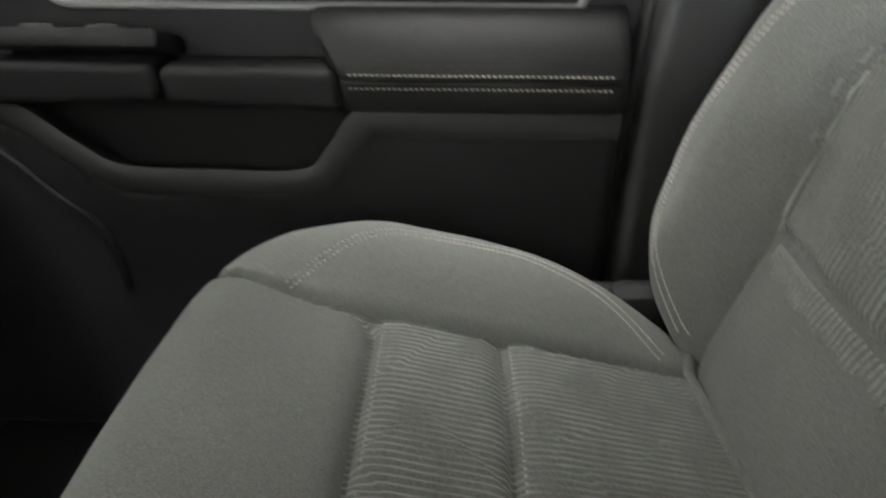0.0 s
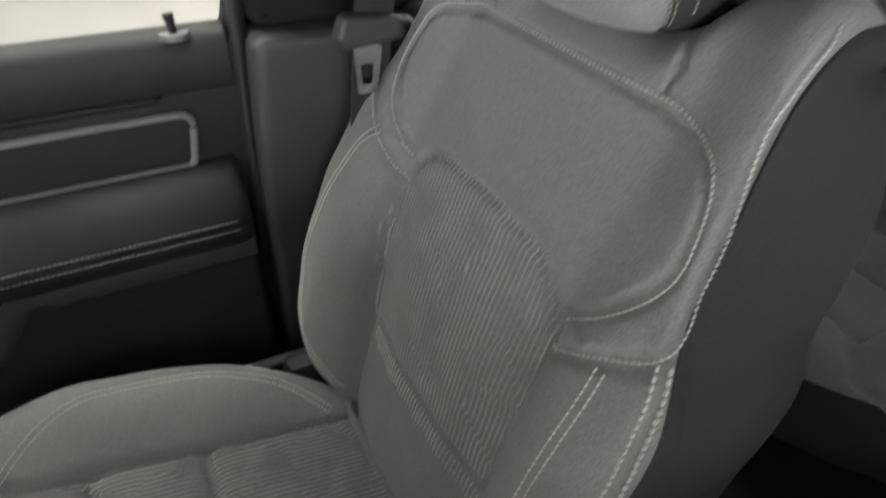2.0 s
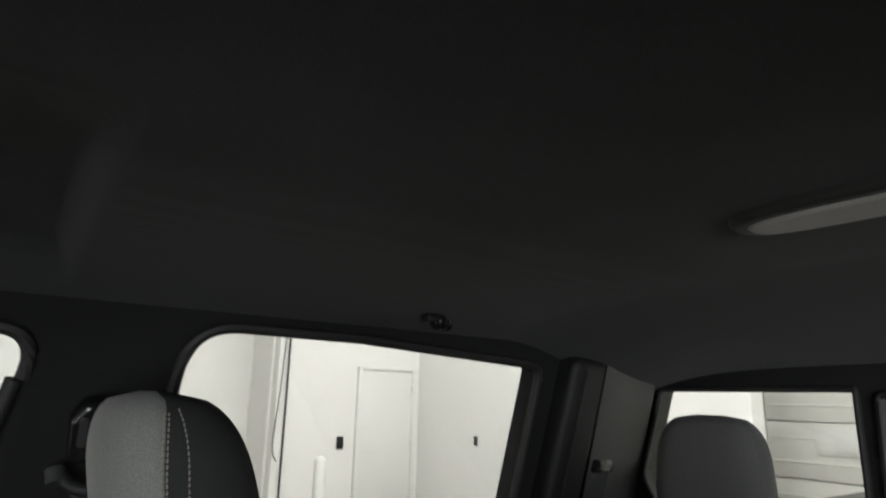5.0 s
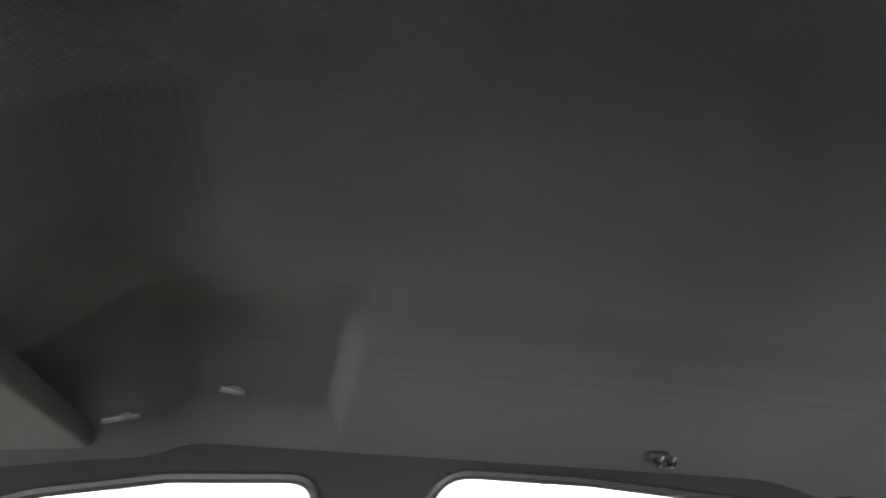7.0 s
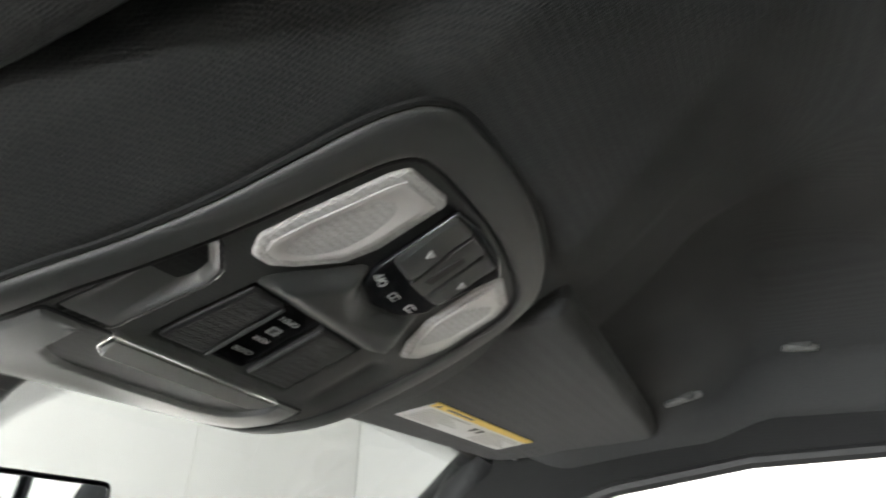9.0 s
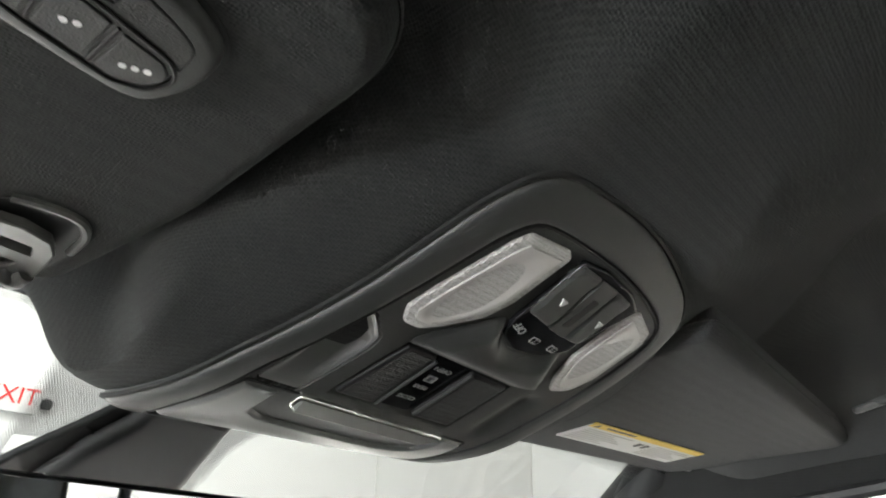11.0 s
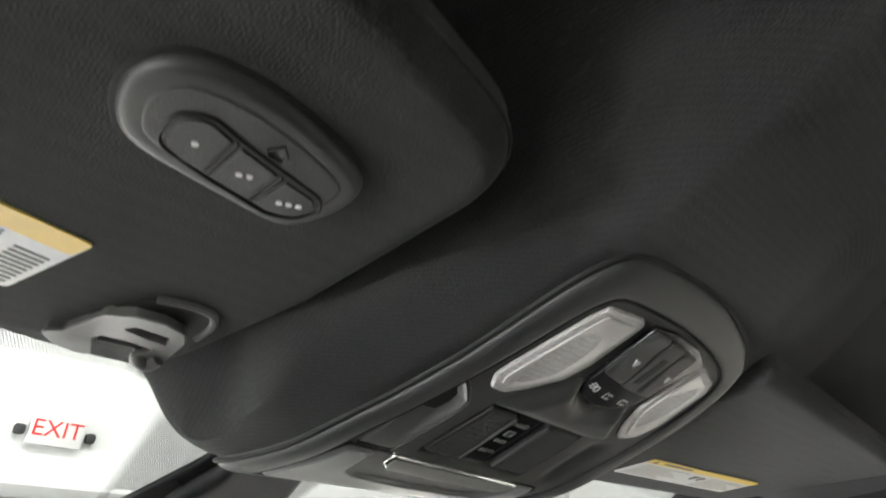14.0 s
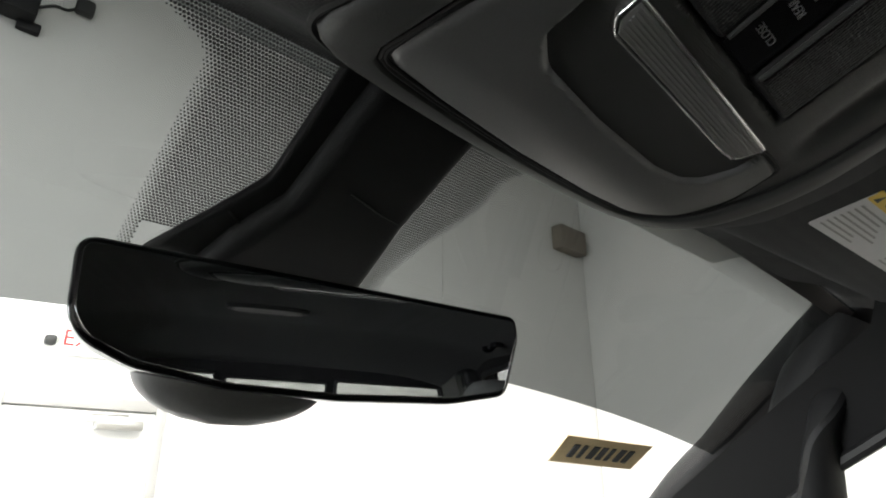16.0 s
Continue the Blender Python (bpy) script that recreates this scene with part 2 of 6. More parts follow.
def glowing(name, colour, strength):
    m = bpy.data.materials.new(name)
    m.use_nodes = True
    b = m.node_tree.nodes["Principled BSDF"]
    b.inputs["Base Color"].default_value = (*colour, 1)
    b.inputs["Emission Color"].default_value = (*colour, 1)
    b.inputs["Emission Strength"].default_value = strength
    return m


CLOTH = material("grey_cloth", (0.150, 0.153, 0.145), 0.95, 0, 0.32, 820, 0.0003, 0.10, 0.15, sheen=0.1)
RIB_Z = ribbed("ribbed_cloth_back", (0.138, 0.141, 0.133), 0)
CLOTH_DARK = material("charcoal_cloth", (0.021, 0.022, 0.021), 0.9, 0, 0.20, 800, 0.0003, 0.08, 0.2)
# rear bench: the front seat's fabric, its shade put into a darker colour
REAR_CLOTH = material("grey_cloth_rear_shade", (0.088, 0.090, 0.087), 0.95, 0, 0.25, 700, 0.0004, 0.10, 0.15, sheen=0.1)
REAR_RIB = ribbed("ribbed_cloth_rear_shade", (0.0858, 0.0884, 0.0845), 0)
CORD = material("pale_cord", (0.40, 0.405, 0.39), 0.9, 0, 0.2, 700)
CORD_SOFT = material("soft_pale_cord", (0.36, 0.36, 0.34), 0.9, 0, 0.3, 500)
THREAD = material("light_grey_thread", (0.37, 0.36, 0.325), 0.8, 0, 0.2, 600)
THREAD_DIM = material("grey_thread", (0.20, 0.19, 0.165), 0.8, 0, 0.2, 600)
PLASTIC = material("black_grained_plastic", (0.011, 0.011, 0.0115), 0.55, 0, 0.1, 900, 0.00025, 0.06, 0.28, "voronoi")
PLASTIC_GREY = material("charcoal_plastic", (0.028, 0.029, 0.028), 0.5, 0, 0.08, 900, 0.0002, 0.06, 0.4, "voronoi")
SATIN = material("satin_grey_plastic", (0.090, 0.091, 0.090), 0.38, 0, 0.05, 900, 0.00006, 0.05, 0.8)
FRAME_GREY = material("dark_satin_plastic", (0.036, 0.037, 0.036), 0.48, 0, 0.06, 900, 0.0001, 0.05, 0.4)
CLIP_GREY = material("grey_clip_plastic", (0.095, 0.095, 0.093), 0.45, 0, 0.05, 500)
SATIN_LIGHT = material("pale_grey_plastic", (0.28, 0.28, 0.27), 0.45, 0, 0.04, 300)
LEATHER = material("black_soft_vinyl", (0.013, 0.013, 0.013), 0.56, 0, 0.1, 420, 0.0004, 0.06, 0.26, "voronoi")
RUBBER = material("black_rubber_seal", (0.012, 0.012, 0.012), 0.6, 0, 0.05, 500, 0.0001, 0.05, 0.4)
GLOSS = material("gloss_black_plastic", (0.008, 0.008, 0.009), 0.12, 0, 0, 100, 0, 0.03, 0.5)
SILVER_TRIM = material("satin_silver_trim", (0.20, 0.20, 0.195), 0.38, 0.35, 0.03, 300, 0, 0.04)
CHROME = material("satin_chrome", (0.62, 0.62, 0.60), 0.2, 1.0, 0.03, 300, 0, 0.04)
STEEL = material("zinc_steel", (0.55, 0.55, 0.53), 0.3, 1.0, 0.05, 300, 0, 0.04)
LINER = material("charcoal_knit_headliner", (0.0295, 0.0300, 0.0300), 0.95, 0, 0.45, 600, 0.0004, 0.06, 0.15, "voronoi", sheen=0.05)
VISOR = material("charcoal_knit_visor", (0.0295, 0.0300, 0.0300), 0.95, 0, 0.35, 620, 0.00035, 0.06, 0.15, "voronoi", sheen=0.05)
WEB = material("black_seatbelt_webbing", (0.010, 0.010, 0.010), 0.6, 0, 0.2, 500, 0.0003, 0.05, 0.4)
RED = material("red_buckle_plastic", (0.65, 0.03, 0.02), 0.4)
WHITE_WALL = material("white_painted_wall", (0.80, 0.79, 0.77), 0.85, 0, 0.02, 60, 0.0004, 0.03, 0.3)
WHITE_DOOR = material("off_white_painted_steel", (0.74, 0.74, 0.72), 0.5, 0, 0.02, 80, 0.0001, 0.03)
FLOOR = material("grey_brown_epoxy_floor", (0.20, 0.18, 0.168), 0.35, 0, 0.05, 40, 0.0002, 0.12)
BASE = material("brown_grey_base_coving", (0.16, 0.14, 0.125), 0.5, 0, 0.05, 60)
CEILING = material("pale_grey_ceiling", (0.6, 0.61, 0.6), 0.9, 0, 0.03, 30, 0.0005, 0.05)
GALVANISED = material("painted_white_panel", (0.72, 0.71, 0.67), 0.5, 0, 0.02, 60, 0.0002, 0.04)
GLASS = clear_glass("window_glass")
MIRROR = material("mirror_glass", (0.30, 0.31, 0.32), 0.015, 1.0, 0, 100, 0, 0.0)
LENS = material("prismatic_lamp_lens", (0.42, 0.405, 0.395), 0.22, 0, 0.25, 620, 0.0012, 0.06, 0.6, "voronoi")
LENS_CLEAR = material("clear_lamp_lens", (0.52, 0.50, 0.49), 0.16, 0, 0.03, 60, 0, 0.12, 0.7)
LABEL_WHITE = material("white_label", (0.62, 0.62, 0.62), 0.55, 0, 0.02, 100)
LABEL_YELLOW = material("yellow_label", (0.72, 0.50, 0.08), 0.5, 0, 0.02, 100)
INK = material("dark_ink", (0.06, 0.06, 0.06), 0.6)
PRINT = material("grey_print", (0.36, 0.36, 0.36), 0.5)
LENS_DARK = material("smoked_lamp_reflector", (0.36, 0.35, 0.34), 0.2, 0, 0.1, 240, 0.0002, 0.2)
MARK = material("white_symbol_print", (0.75, 0.75, 0.75), 0.5)
FRIT = material("black_ceramic_frit", (0.010, 0.010, 0.010), 0.5)
TAN = material("tan_paper_label", (0.74, 0.58, 0.33), 0.7, 0, 0.05, 120)
SIDE_TRIM = material("charcoal_fabric_side_trim", (0.012, 0.012, 0.012), 0.9, 0, 0.3, 800, 0.0003, 0.06, 0.12, "voronoi")
BLACK_HOLE = material("black_recess", (0.006, 0.006, 0.006), 0.7)

# ---- showroom round the truck ----
def room_wall(name, c, s, mat):
    return tagged(box(name, c, s, mat, bevel=0.0), "plain painted showroom wall", "wall", kind="structure")


tagged(box("floor", (1.0, -1.5, -0.05), (19, 22, 0.1), FLOOR, bevel=0), "grey-brown sealed showroom floor", "floor", kind="structure")
tagged(box("ceiling", (1.0, -1.5, 5.65), (19, 22, 0.1), CEILING, bevel=0), "pale grey showroom ceiling", "ceiling", kind="structure")
room_wall("wall_east", (7.83, -4.3, 2.8), (0.2, 2.3, 5.6), WHITE_WALL)
room_wall("wall_east_far", (8.8, 3.0, 2.8), (0.2, 12.6, 5.6), WHITE_WALL)
room_wall("wall_return", (8.31, -3.2, 2.8), (0.76, 0.16, 5.6), WHITE_WALL)
room_wall("wall_south", (5.35, -5.5, 2.8), (5.6, 0.2, 5.6), WHITE_WALL)
room_wall("wall_south_far", (0.0, -6.66, 2.8), (10.4, 0.2, 5.6), WHITE_WALL)
room_wall("wall_bay", (5.1, -6.08, 2.8), (0.2, 0.96, 5.6), WHITE_WALL)
room_wall("wall_east_front", (6.95, 3.42, 2.8), (0.2, 3.18, 5.6), WHITE_WALL)
room_wall("wall_north", (1.0, 5.12, 2.8), (16.5, 0.2, 5.6), WHITE_WALL)
# opening, pane and backdrop are made up to go with the side fill lamp
tagged(plate("wall_west", [(-9.7, 0), (5.1, 0), (5.1, 5.6), (-9.7, 5.6)], [[(0.4, 0.45), (4.2, 0.45), (4.2, 2.05), (0.4, 2.05)]], lambda a, b: (-5.12, a, b), (-0.2, 0, 0), WHITE_WALL), "white wall with an added opening behind the side fill lamp", "wall", kind="structure")
tagged(box("added_side_pane", (-5.22, 2.3, 1.25), (0.03, 3.8, 1.60), GLASS, bevel=0), "clear pane added behind the side fill lamp, out of view", "window", kind="structure")
tagged(box("backdrop", (-7.0, 0.6, 1.75), (0.05, 12, 5.0), GALVANISED, bevel=0), "pale plain sheet closing the added opening, out of view", "backdrop", kind="structure")
for nm, c, s in (("baseboard", (7.715, -3.77, 0.06), (0.03, 1.10, 0.12)), ("baseboard_south", (5.2, -5.385, 0.06), (5.1, 0.03, 0.12)),
                 ("baseboard_corner", (7.715, -5.36, 0.06), (0.03, 0.06, 0.12))):
    tagged(box(nm, c, s, BASE, bevel=0.004), "brown-grey coved base along the wall", "baseboard", kind="structure")

door = thing("personnel_door", (7.7, -4.7, 0), "white steel door with grey hinges, closed", "door")
box("leaf", (7.71, -4.82, 1.06), (0.045, 0.86, 2.10), WHITE_DOOR, door, bevel=0.003)
for c, s in (((7.70, -4.36, 1.07), (0.07, 0.06, 2.18)), ((7.70, -5.28, 1.07), (0.07, 0.06, 2.18)), ((7.70, -4.82, 2.145), (0.07, 0.86, 0.055))):
    box("frame", c, s, WHITE_DOOR, door, bevel=0.004)
for hz in (0.3, 1.06, 1.85):
    box("hinge", (7.68, -5.245, hz), (0.02, 0.022, 0.11), STEEL, door, "grey steel hinge", 0.004)
tube("handle", [(7.68, -4.48, 1.0), (7.65, -4.48, 1.0), (7.65, -4.59, 1.0)], 0.009, STEEL, door, "steel lever handle")
sw = thing("card_reader", (7.70, -4.11, 1.11), "small black card reader on the wall", "card reader")
box("housing", (7.705, -4.11, 1.11), (0.035, 0.085, 0.15), GLOSS, sw, bevel=0.008)
box("plate", (7.72, -4.11, 1.11), (0.016, 0.10, 0.165), PLASTIC_GREY, sw, bevel=0.004)
wp = thing("wall_socket", (6.3, -5.39, 1.2), "small grey socket on a white wall", "socket")
box("plate", (6.3, -5.385, 1.2), (0.05, 0.03, 0.12), PLASTIC_GREY, wp, bevel=0.004)
bol = thing("bollard", (6.95, -3.48, 0), "white painted steel bollard with domed top", "bollard")
v, f = [], []
for k, (h, r) in enumerate(((0, .075), (0.0, .075), (0.95, .075), (0.985, .066), (1.01, .04), (1.02, .001))):
    for a in range(20):
        v.append((6.95 + r * math.cos(a * math.pi / 10), -3.48 + r * math.sin(a * math.pi / 10), h))
for k in range(5):
    for a in range(20):
        f.append((k * 20 + a, k * 20 + (a + 1) % 20, (k + 1) * 20 + (a + 1) % 20, (k + 1) * 20 + a))
pydata("post", v, f, WHITE_DOOR, bol)
tube("cap_ring", [(6.95 + .078 * math.cos(a * .3142), -3.48 + .078 * math.sin(a * .3142), 0.93) for a in range(20)], 0.004, WHITE_DOOR, bol, closed=True)
pipe = thing("wall_conduit", (7.69, -3.27, 0), "thin grey conduit and cable running down the wall", "conduit")
tube("tube", [(7.69, -3.27, 0.3), (7.69, -3.27, 4.2)], 0.014, PLASTIC_GREY, pipe)
tube("cable", curve([(7.66, -3.22, 2.9), (7.64, -3.16, 1.8), (7.65, -3.12, 1.1), (7.68, -3.2, 0.9)]), 0.008, PLASTIC_GREY, pipe)
cab = thing("white_cabinet", (8.35, 0.9, 0), "tall plain white cabinet against the wall", "cabinet")
box("body", (8.4, 0.86, 1.42), (0.55, 2.5, 2.6), WHITE_DOOR, cab, bevel=0.01)
box("plinth", (8.42, 0.86, 0.06), (0.5, 2.44, 0.12), PLASTIC_GREY, cab, bevel=0.004)

# sectional overhead door closing the bay behind the truck
gd = thing("sectional_door", (-0.5, -6.52, 0), "cream white sectional garage door with ribbed panels", "garage door")
for k in range(8):
    box("panel", (-0.5, -6.52, 0.27 + 0.53 * k), (7.0, 0.05, 0.515), GALVANISED, gd, bevel=0.008)
for k in range(8):
    for j in range(2):
        box("rib", (-0.5, -6.490, 0.16 + 0.53 * k + 0.22 * j), (6.96, 0.010, 0.020), GALVANISED, gd, bevel=0.004)
for wx in (-2.6, -0.9, 0.4, 2.05):
    fr = box("window", (wx, -6.488, 1.445), (0.98, 0.030, 0.290), GALVANISED, gd, bevel=0.012)
    box("pane", (wx, -6.476, 1.445), (0.90, 0.02, 0.225), WHITE_DOOR, fr, bevel=0.006)
box("jamb", (3.10, -6.48, 2.3), (0.18, 0.14, 4.6), GALVANISED, gd, "pale grey steel jamb", 0.01)

# far wall in front of the truck
BEIGE = material("beige_grey_box", (0.22, 0.19, 0.155), 0.6, 0, 0.03, 80)
jb = thing("junction_box", (6.45, 4.98, 4.76), "beige equipment box fixed high on the far wall", "junction box")
box("body", (6.42, 4.92, 4.77), (0.56, 0.18, 0.34), BEIGE, jb, bevel=0.015)
box("bracket", (6.74, 4.96, 4.70), (0.07, 0.10, 0.14), PLASTIC_GREY, jb, bevel=0.01)
ex = thing("exit_sign", (0.75, 5.0, 2.52), "white exit sign with red letters on the wall", "exit sign")
box("housing", (0.75, 4.985, 2.52), (0.34, 0.06, 0.21), WHITE_DOOR, ex, bevel=0.01)
for dx in (-0.22, 0.22):
    box("lamp_head", (0.75 + dx, 4.98, 2.50), (0.07, 0.06, 0.07), PLASTIC_GREY, ex, "small grey lamp head", 0.02)
RED_TEXT = material("red_letters", (0.75, 0.03, 0.03), 0.5)


def lettering(name, text, m, size, mat, parent, depth=0.0006, align="CENTER"):
    cu = bpy.data.curves.new(name, "FONT")
    cu.body, cu.size, cu.extrude, cu.align_x, cu.align_y = text, size, depth, align, "CENTER"
    tmp = bpy.data.objects.new(name, cu)
    me = bpy.data.meshes.new_from_object(tmp)
    bpy.data.objects.remove(tmp)
    me.transform(m)
    me.materials.clear()
    me.materials.append(mat)
    return hang(new(name, me), parent)


lettering("letters", "EXIT", Matrix.Translation((0.75, 4.951, 2.52)) @ Euler((radians(90), 0, 0)).to_matrix().to_4x4(), 0.155, RED_TEXT, ex)
DOOR_FRAME = material("pale_grey_door_frame", (0.36, 0.355, 0.34), 0.5, 0, 0.02, 80, 0.0001, 0.04)
nd = thing("north_door", (0.1, 5.0, 0), "white door with a closer in a pale frame", "door")
box("leaf", (0.81, 5.0, 1.04), (0.92, 0.045, 2.06), WHITE_DOOR, nd, bevel=0.003)
for c, q in (((0.315, 4.99, 1.08), (0.07, 0.07, 2.16)), ((1.305, 4.99, 1.08), (0.07, 0.07, 2.16)), ((0.81, 4.99, 2.12), (0.92, 0.07, 0.08))):
    box("frame", c, q, DOOR_FRAME, nd, bevel=0.004)
box("closer", (1.03, 4.93, 1.98), (0.30, 0.07, 0.065), STEEL, nd, "grey door closer body", 0.01)
box("closer_arm", (0.90, 4.92, 2.045), (0.36, 0.02, 0.018), STEEL, nd, bevel=0.004)
cam_box = thing("security_camera", (-0.14, 4.98, 4.85), "small black camera with cable high on the far wall", "security camera")
box("housing", (-0.16, 4.93, 4.87), (0.25, 0.18, 0.22), PLASTIC, cam_box, bevel=0.02)
box("bracket", (-0.06, 4.99, 4.74), (0.15, 0.06, 0.08), PLASTIC, cam_box, bevel=0.01)
tube("cable", curve([(-0.03, 5.005, 4.95), (0.06, 5.005, 5.02), (0.14, 5.005, 5.03), (0.20, 5.0, 5.08)]), 0.012, PLASTIC_GREY, cam_box)
box("sensor", (0.25, 4.98, 5.10), (0.13, 0.08, 0.13), PLASTIC_GREY, cam_box, "small dark grey sensor", 0.02)
tagged(box("trim_joint", (4.1, 5.018, 2.8), (0.02, 0.006, 5.6), GALVANISED, bevel=0.0), "thin vertical joint cover on a white wall", "trim", kind="structure")

# ceiling fixtures of the showroom, assumed and out of view, at the lamps above
FIXTURE = glowing("lit_diffuser", (1.0, 0.97, 0.93), 6.0)
for lx, ly, power in LAMPS:
    ly2 = 3.0 if abs(lx) > 1 else 1.6
    fx = thing("ceiling_light", (lx, ly, 5.58), "long white ceiling light, lit, added out of view", "ceiling light", "showroom ceiling lights")
    box("frame", (lx, ly, 5.50), (1.3, ly2 + 0.1, 0.16), WHITE_DOOR, fx, bevel=0.01)
    box("diffuser", (lx, ly, 5.42), (1.2, ly2, 0.03), FIXTURE, fx, bevel=0.005)

# ---- truck cab: shell ----
def wx(z):
    return 0.84 - 0.30 * (z - 1.36)


def side(y, z):
    return Vector((wx(z), y, z))


def side_l(y, z):
    return Vector((-wx(z), y, z))


FRONT_WIN = rounded([(-0.055, 1.353), (-0.140, 1.815), (0.107, 1.803), (0.32, 1.768), (0.60, 1.62), (0.98, 1.353)], [0.012, 0.05, 0, 0.2, 0.1, 0.05], 8)
REAR_WIN = rounded([(-0.300, 1.388), (-0.325, 1.836), (-0.62, 1.834), (-1.074, 1.808), (-1.066, 1.390)], [0.02, 0.085, 0, 0.035, 0.085], 8)
SIDE_OUT = [(-1.50, 1.30), (1.12, 1.30), (1.12, 1.41), (0.72, 1.665), (0.50, 1.80), (0.46, 1.885), (-1.50, 1.885)]
for nm, fn, s, out, low, wins in (("wall_right", side, 1, SIDE_OUT, (-1.50, 1.12), ((FRONT_WIN, "front"), (REAR_WIN, "rear"))),
                                  ("wall_left", side_l, -1, SIDE_OUT, (-1.50, 1.12), ((FRONT_WIN, "front"), (REAR_WIN, "rear")))):
    tagged(plate(nm, out, [w[0] for w in wins], fn, (s * 0.05, 0, 0.015), SIDE_TRIM), "black cab side trim with window openings", "wall", kind="structure")
    tagged(plate(nm + "_lower", [(low[0], 0.52), (low[1], 0.52), (low[1], 1.33), (low[0], 1.33)], [], lambda a, b: Vector((s * 0.885, a, b)), (s * 0.03, 0, 0), PLASTIC), "plain lower cab side", "wall", kind="structure")
    for lp, w in wins:
        pts = [fn(*p) + Vector((-s * 0.004, 0, 0)) for p in lp]
        tagged(tube("window_seal", pts, 0.010, RUBBER, closed=True, sides=8), f"black rubber seal round the {w} side window", "window seal", kind="structure")
        gl = tagged(plate("side_window", [tuple(p) for p in lp], [], lambda a, b: fn(a, b) + Vector((s * 0.035, 0, 0)), (s * 0.004, 0, 0), GLASS), f"clear {w} side window glass", "window", kind="structure")
        gl.visible_shadow = False
tagged(box("cab_floor", (0, -0.2, 0.55), (1.8, 2.7, 0.05), CLOTH_DARK, bevel=0), "dark carpeted cab floor", "floor", kind="structure")
tagged(box("firewall", (0, 1.13, 0.92), (1.8, 0.04, 0.85), PLASTIC, bevel=0), "plain black panel below the windscreen", "wall", kind="structure")

# unseen dashboard, added to keep low windscreen light off the seat cushion
dash_v, dash_f = [], []
for dx in (-0.83, 0.83):
    for dy, dz in ((1.11, 0.55), (0.86, 0.60), (0.80, 0.95), (0.74, 1.16), (0.745, 1.26), (0.79, 1.315), (0.90, 1.335), (1.11, 1.342)):
        dash_v.append((dx, dy, dz))
for k in range(7):
    dash_f.append((k, k + 1, k + 9, k + 8))
dash_f += [tuple(range(8)), tuple(range(15, 7, -1))]
tagged(pydata("dashboard", dash_v, dash_f, PLASTIC_GREY), "plain charcoal dashboard, unseen, added to shade the seat cushion", "dashboard", kind="structure")

# unseen white bonnet in front of the screen, added to throw light up into the cab
bon_v, bon_f = grid(lambda a, b: Vector((-0.93 + 1.86 * a, 1.16 + 1.45 * b, 1.315 - 0.05 * b - 0.10 * abs(2 * a - 1) ** 4 - 0.12 * b ** 6)), 16, 16)
bonnet = pydata("bonnet", bon_v, bon_f, WHITE_DOOR)
sol = bonnet.modifiers.new("thickness", "SOLIDIFY")
sol.thickness, sol.offset = 0.03, -1
tagged(bonnet, "plain white truck bonnet, unseen, added to bounce light into the cab", "bonnet", kind="structure")
tagged(box("truck_nose", (0, 1.88, 0.62), (1.78, 1.40, 1.0), WHITE_DOOR, bevel=0.05), "plain white truck body under the bonnet", "truck body", kind="structure")

# rear bulkhead with three window panes
def rear(x, z):
    return Vector((x, -1.41 - 0.10 * (z - 1.5), z))


RW = [rounded([(0.212, 1.478), (0.222, 1.768), (0.650, 1.768), (0.702, 1.56), (0.640, 1.472)], [0.004, 0.006, 0.02, 0.06, 0.03]),
      rounded([(0.186, 1.40), (0.186, 1.758), (-0.196, 1.758), (-0.196, 1.40)], 0.012)]
RW.append([(-0.01 - p[0], p[1]) for p in RW[0]])
tagged(plate("wall_rear", [(-0.86, 0.52), (0.86, 0.52), (0.80, 1.36), (0.70, 1.88), (-0.70, 1.88), (-0.80, 1.36)], RW, rear, (0, -0.05, 0), PLASTIC), "black cab rear wall with three window panes", "wall", kind="structure")
for k, lp in enumerate(RW):
    tagged(tube("rear_window_seal", [rear(*p) + Vector((0, 0.004, 0)) for p in lp], 0.007, RUBBER, closed=True), "black rear window frame seal", "window seal", kind="structure")
    g = tagged(plate("rear_window", [tuple(p) for p in lp], [], lambda a, b: rear(a, b) + Vector((0, -0.03, 0)), (0, -0.004, 0), GLASS), "clear rear cab window pane", "window", kind="structure")
    g.visible_shadow = False

# pickup bed behind the cab
bed = thing("pickup_bed", (0, -2.4, 0.8), "white pickup bed with grey rail caps, empty", "pickup bed")
for s in (1, -1):
    box("side_wall", (s * 0.80, -2.40, 1.12), (0.08, 1.68, 0.52), GALVANISED, bed, bevel=0.01)
    box("rail_cap", (s * 0.80, -2.40, 1.39), (0.11, 1.70, 0.035), PLASTIC_GREY, bed, "grey plastic rail cap", 0.012)
    for by in (-1.8, -2.5, -3.0):
        tube("bolt", [(s * 0.757, by, 1.29), (s * 0.75, by, 1.29)], 0.012, BLACK_HOLE, bed, "dark bolt")
tg = box("tailgate", (0, -3.27, 1.12), (1.52, 0.07, 0.54), GALVANISED, bed, bevel=0.012)
box("tailgate_cap", (0, -3.27, 1.395), (1.54, 0.09, 0.03), PLASTIC_GREY, tg, "grey plastic tailgate cap", 0.01)
for k in range(2):
    tube("bolt", [(0.10 + 0.42 * k, -3.23, 1.30), (0.10 + 0.42 * k, -3.222, 1.30)], 0.012, BLACK_HOLE, tg)
box("chassis", (0, -2.40, 0.42), (0.95, 1.6, 0.84), PLASTIC, bed, bevel=0.02)
box("bed_floor", (0, -2.40, 0.86), (1.54, 1.68, 0.03), GALVANISED, bed, bevel=0.004)
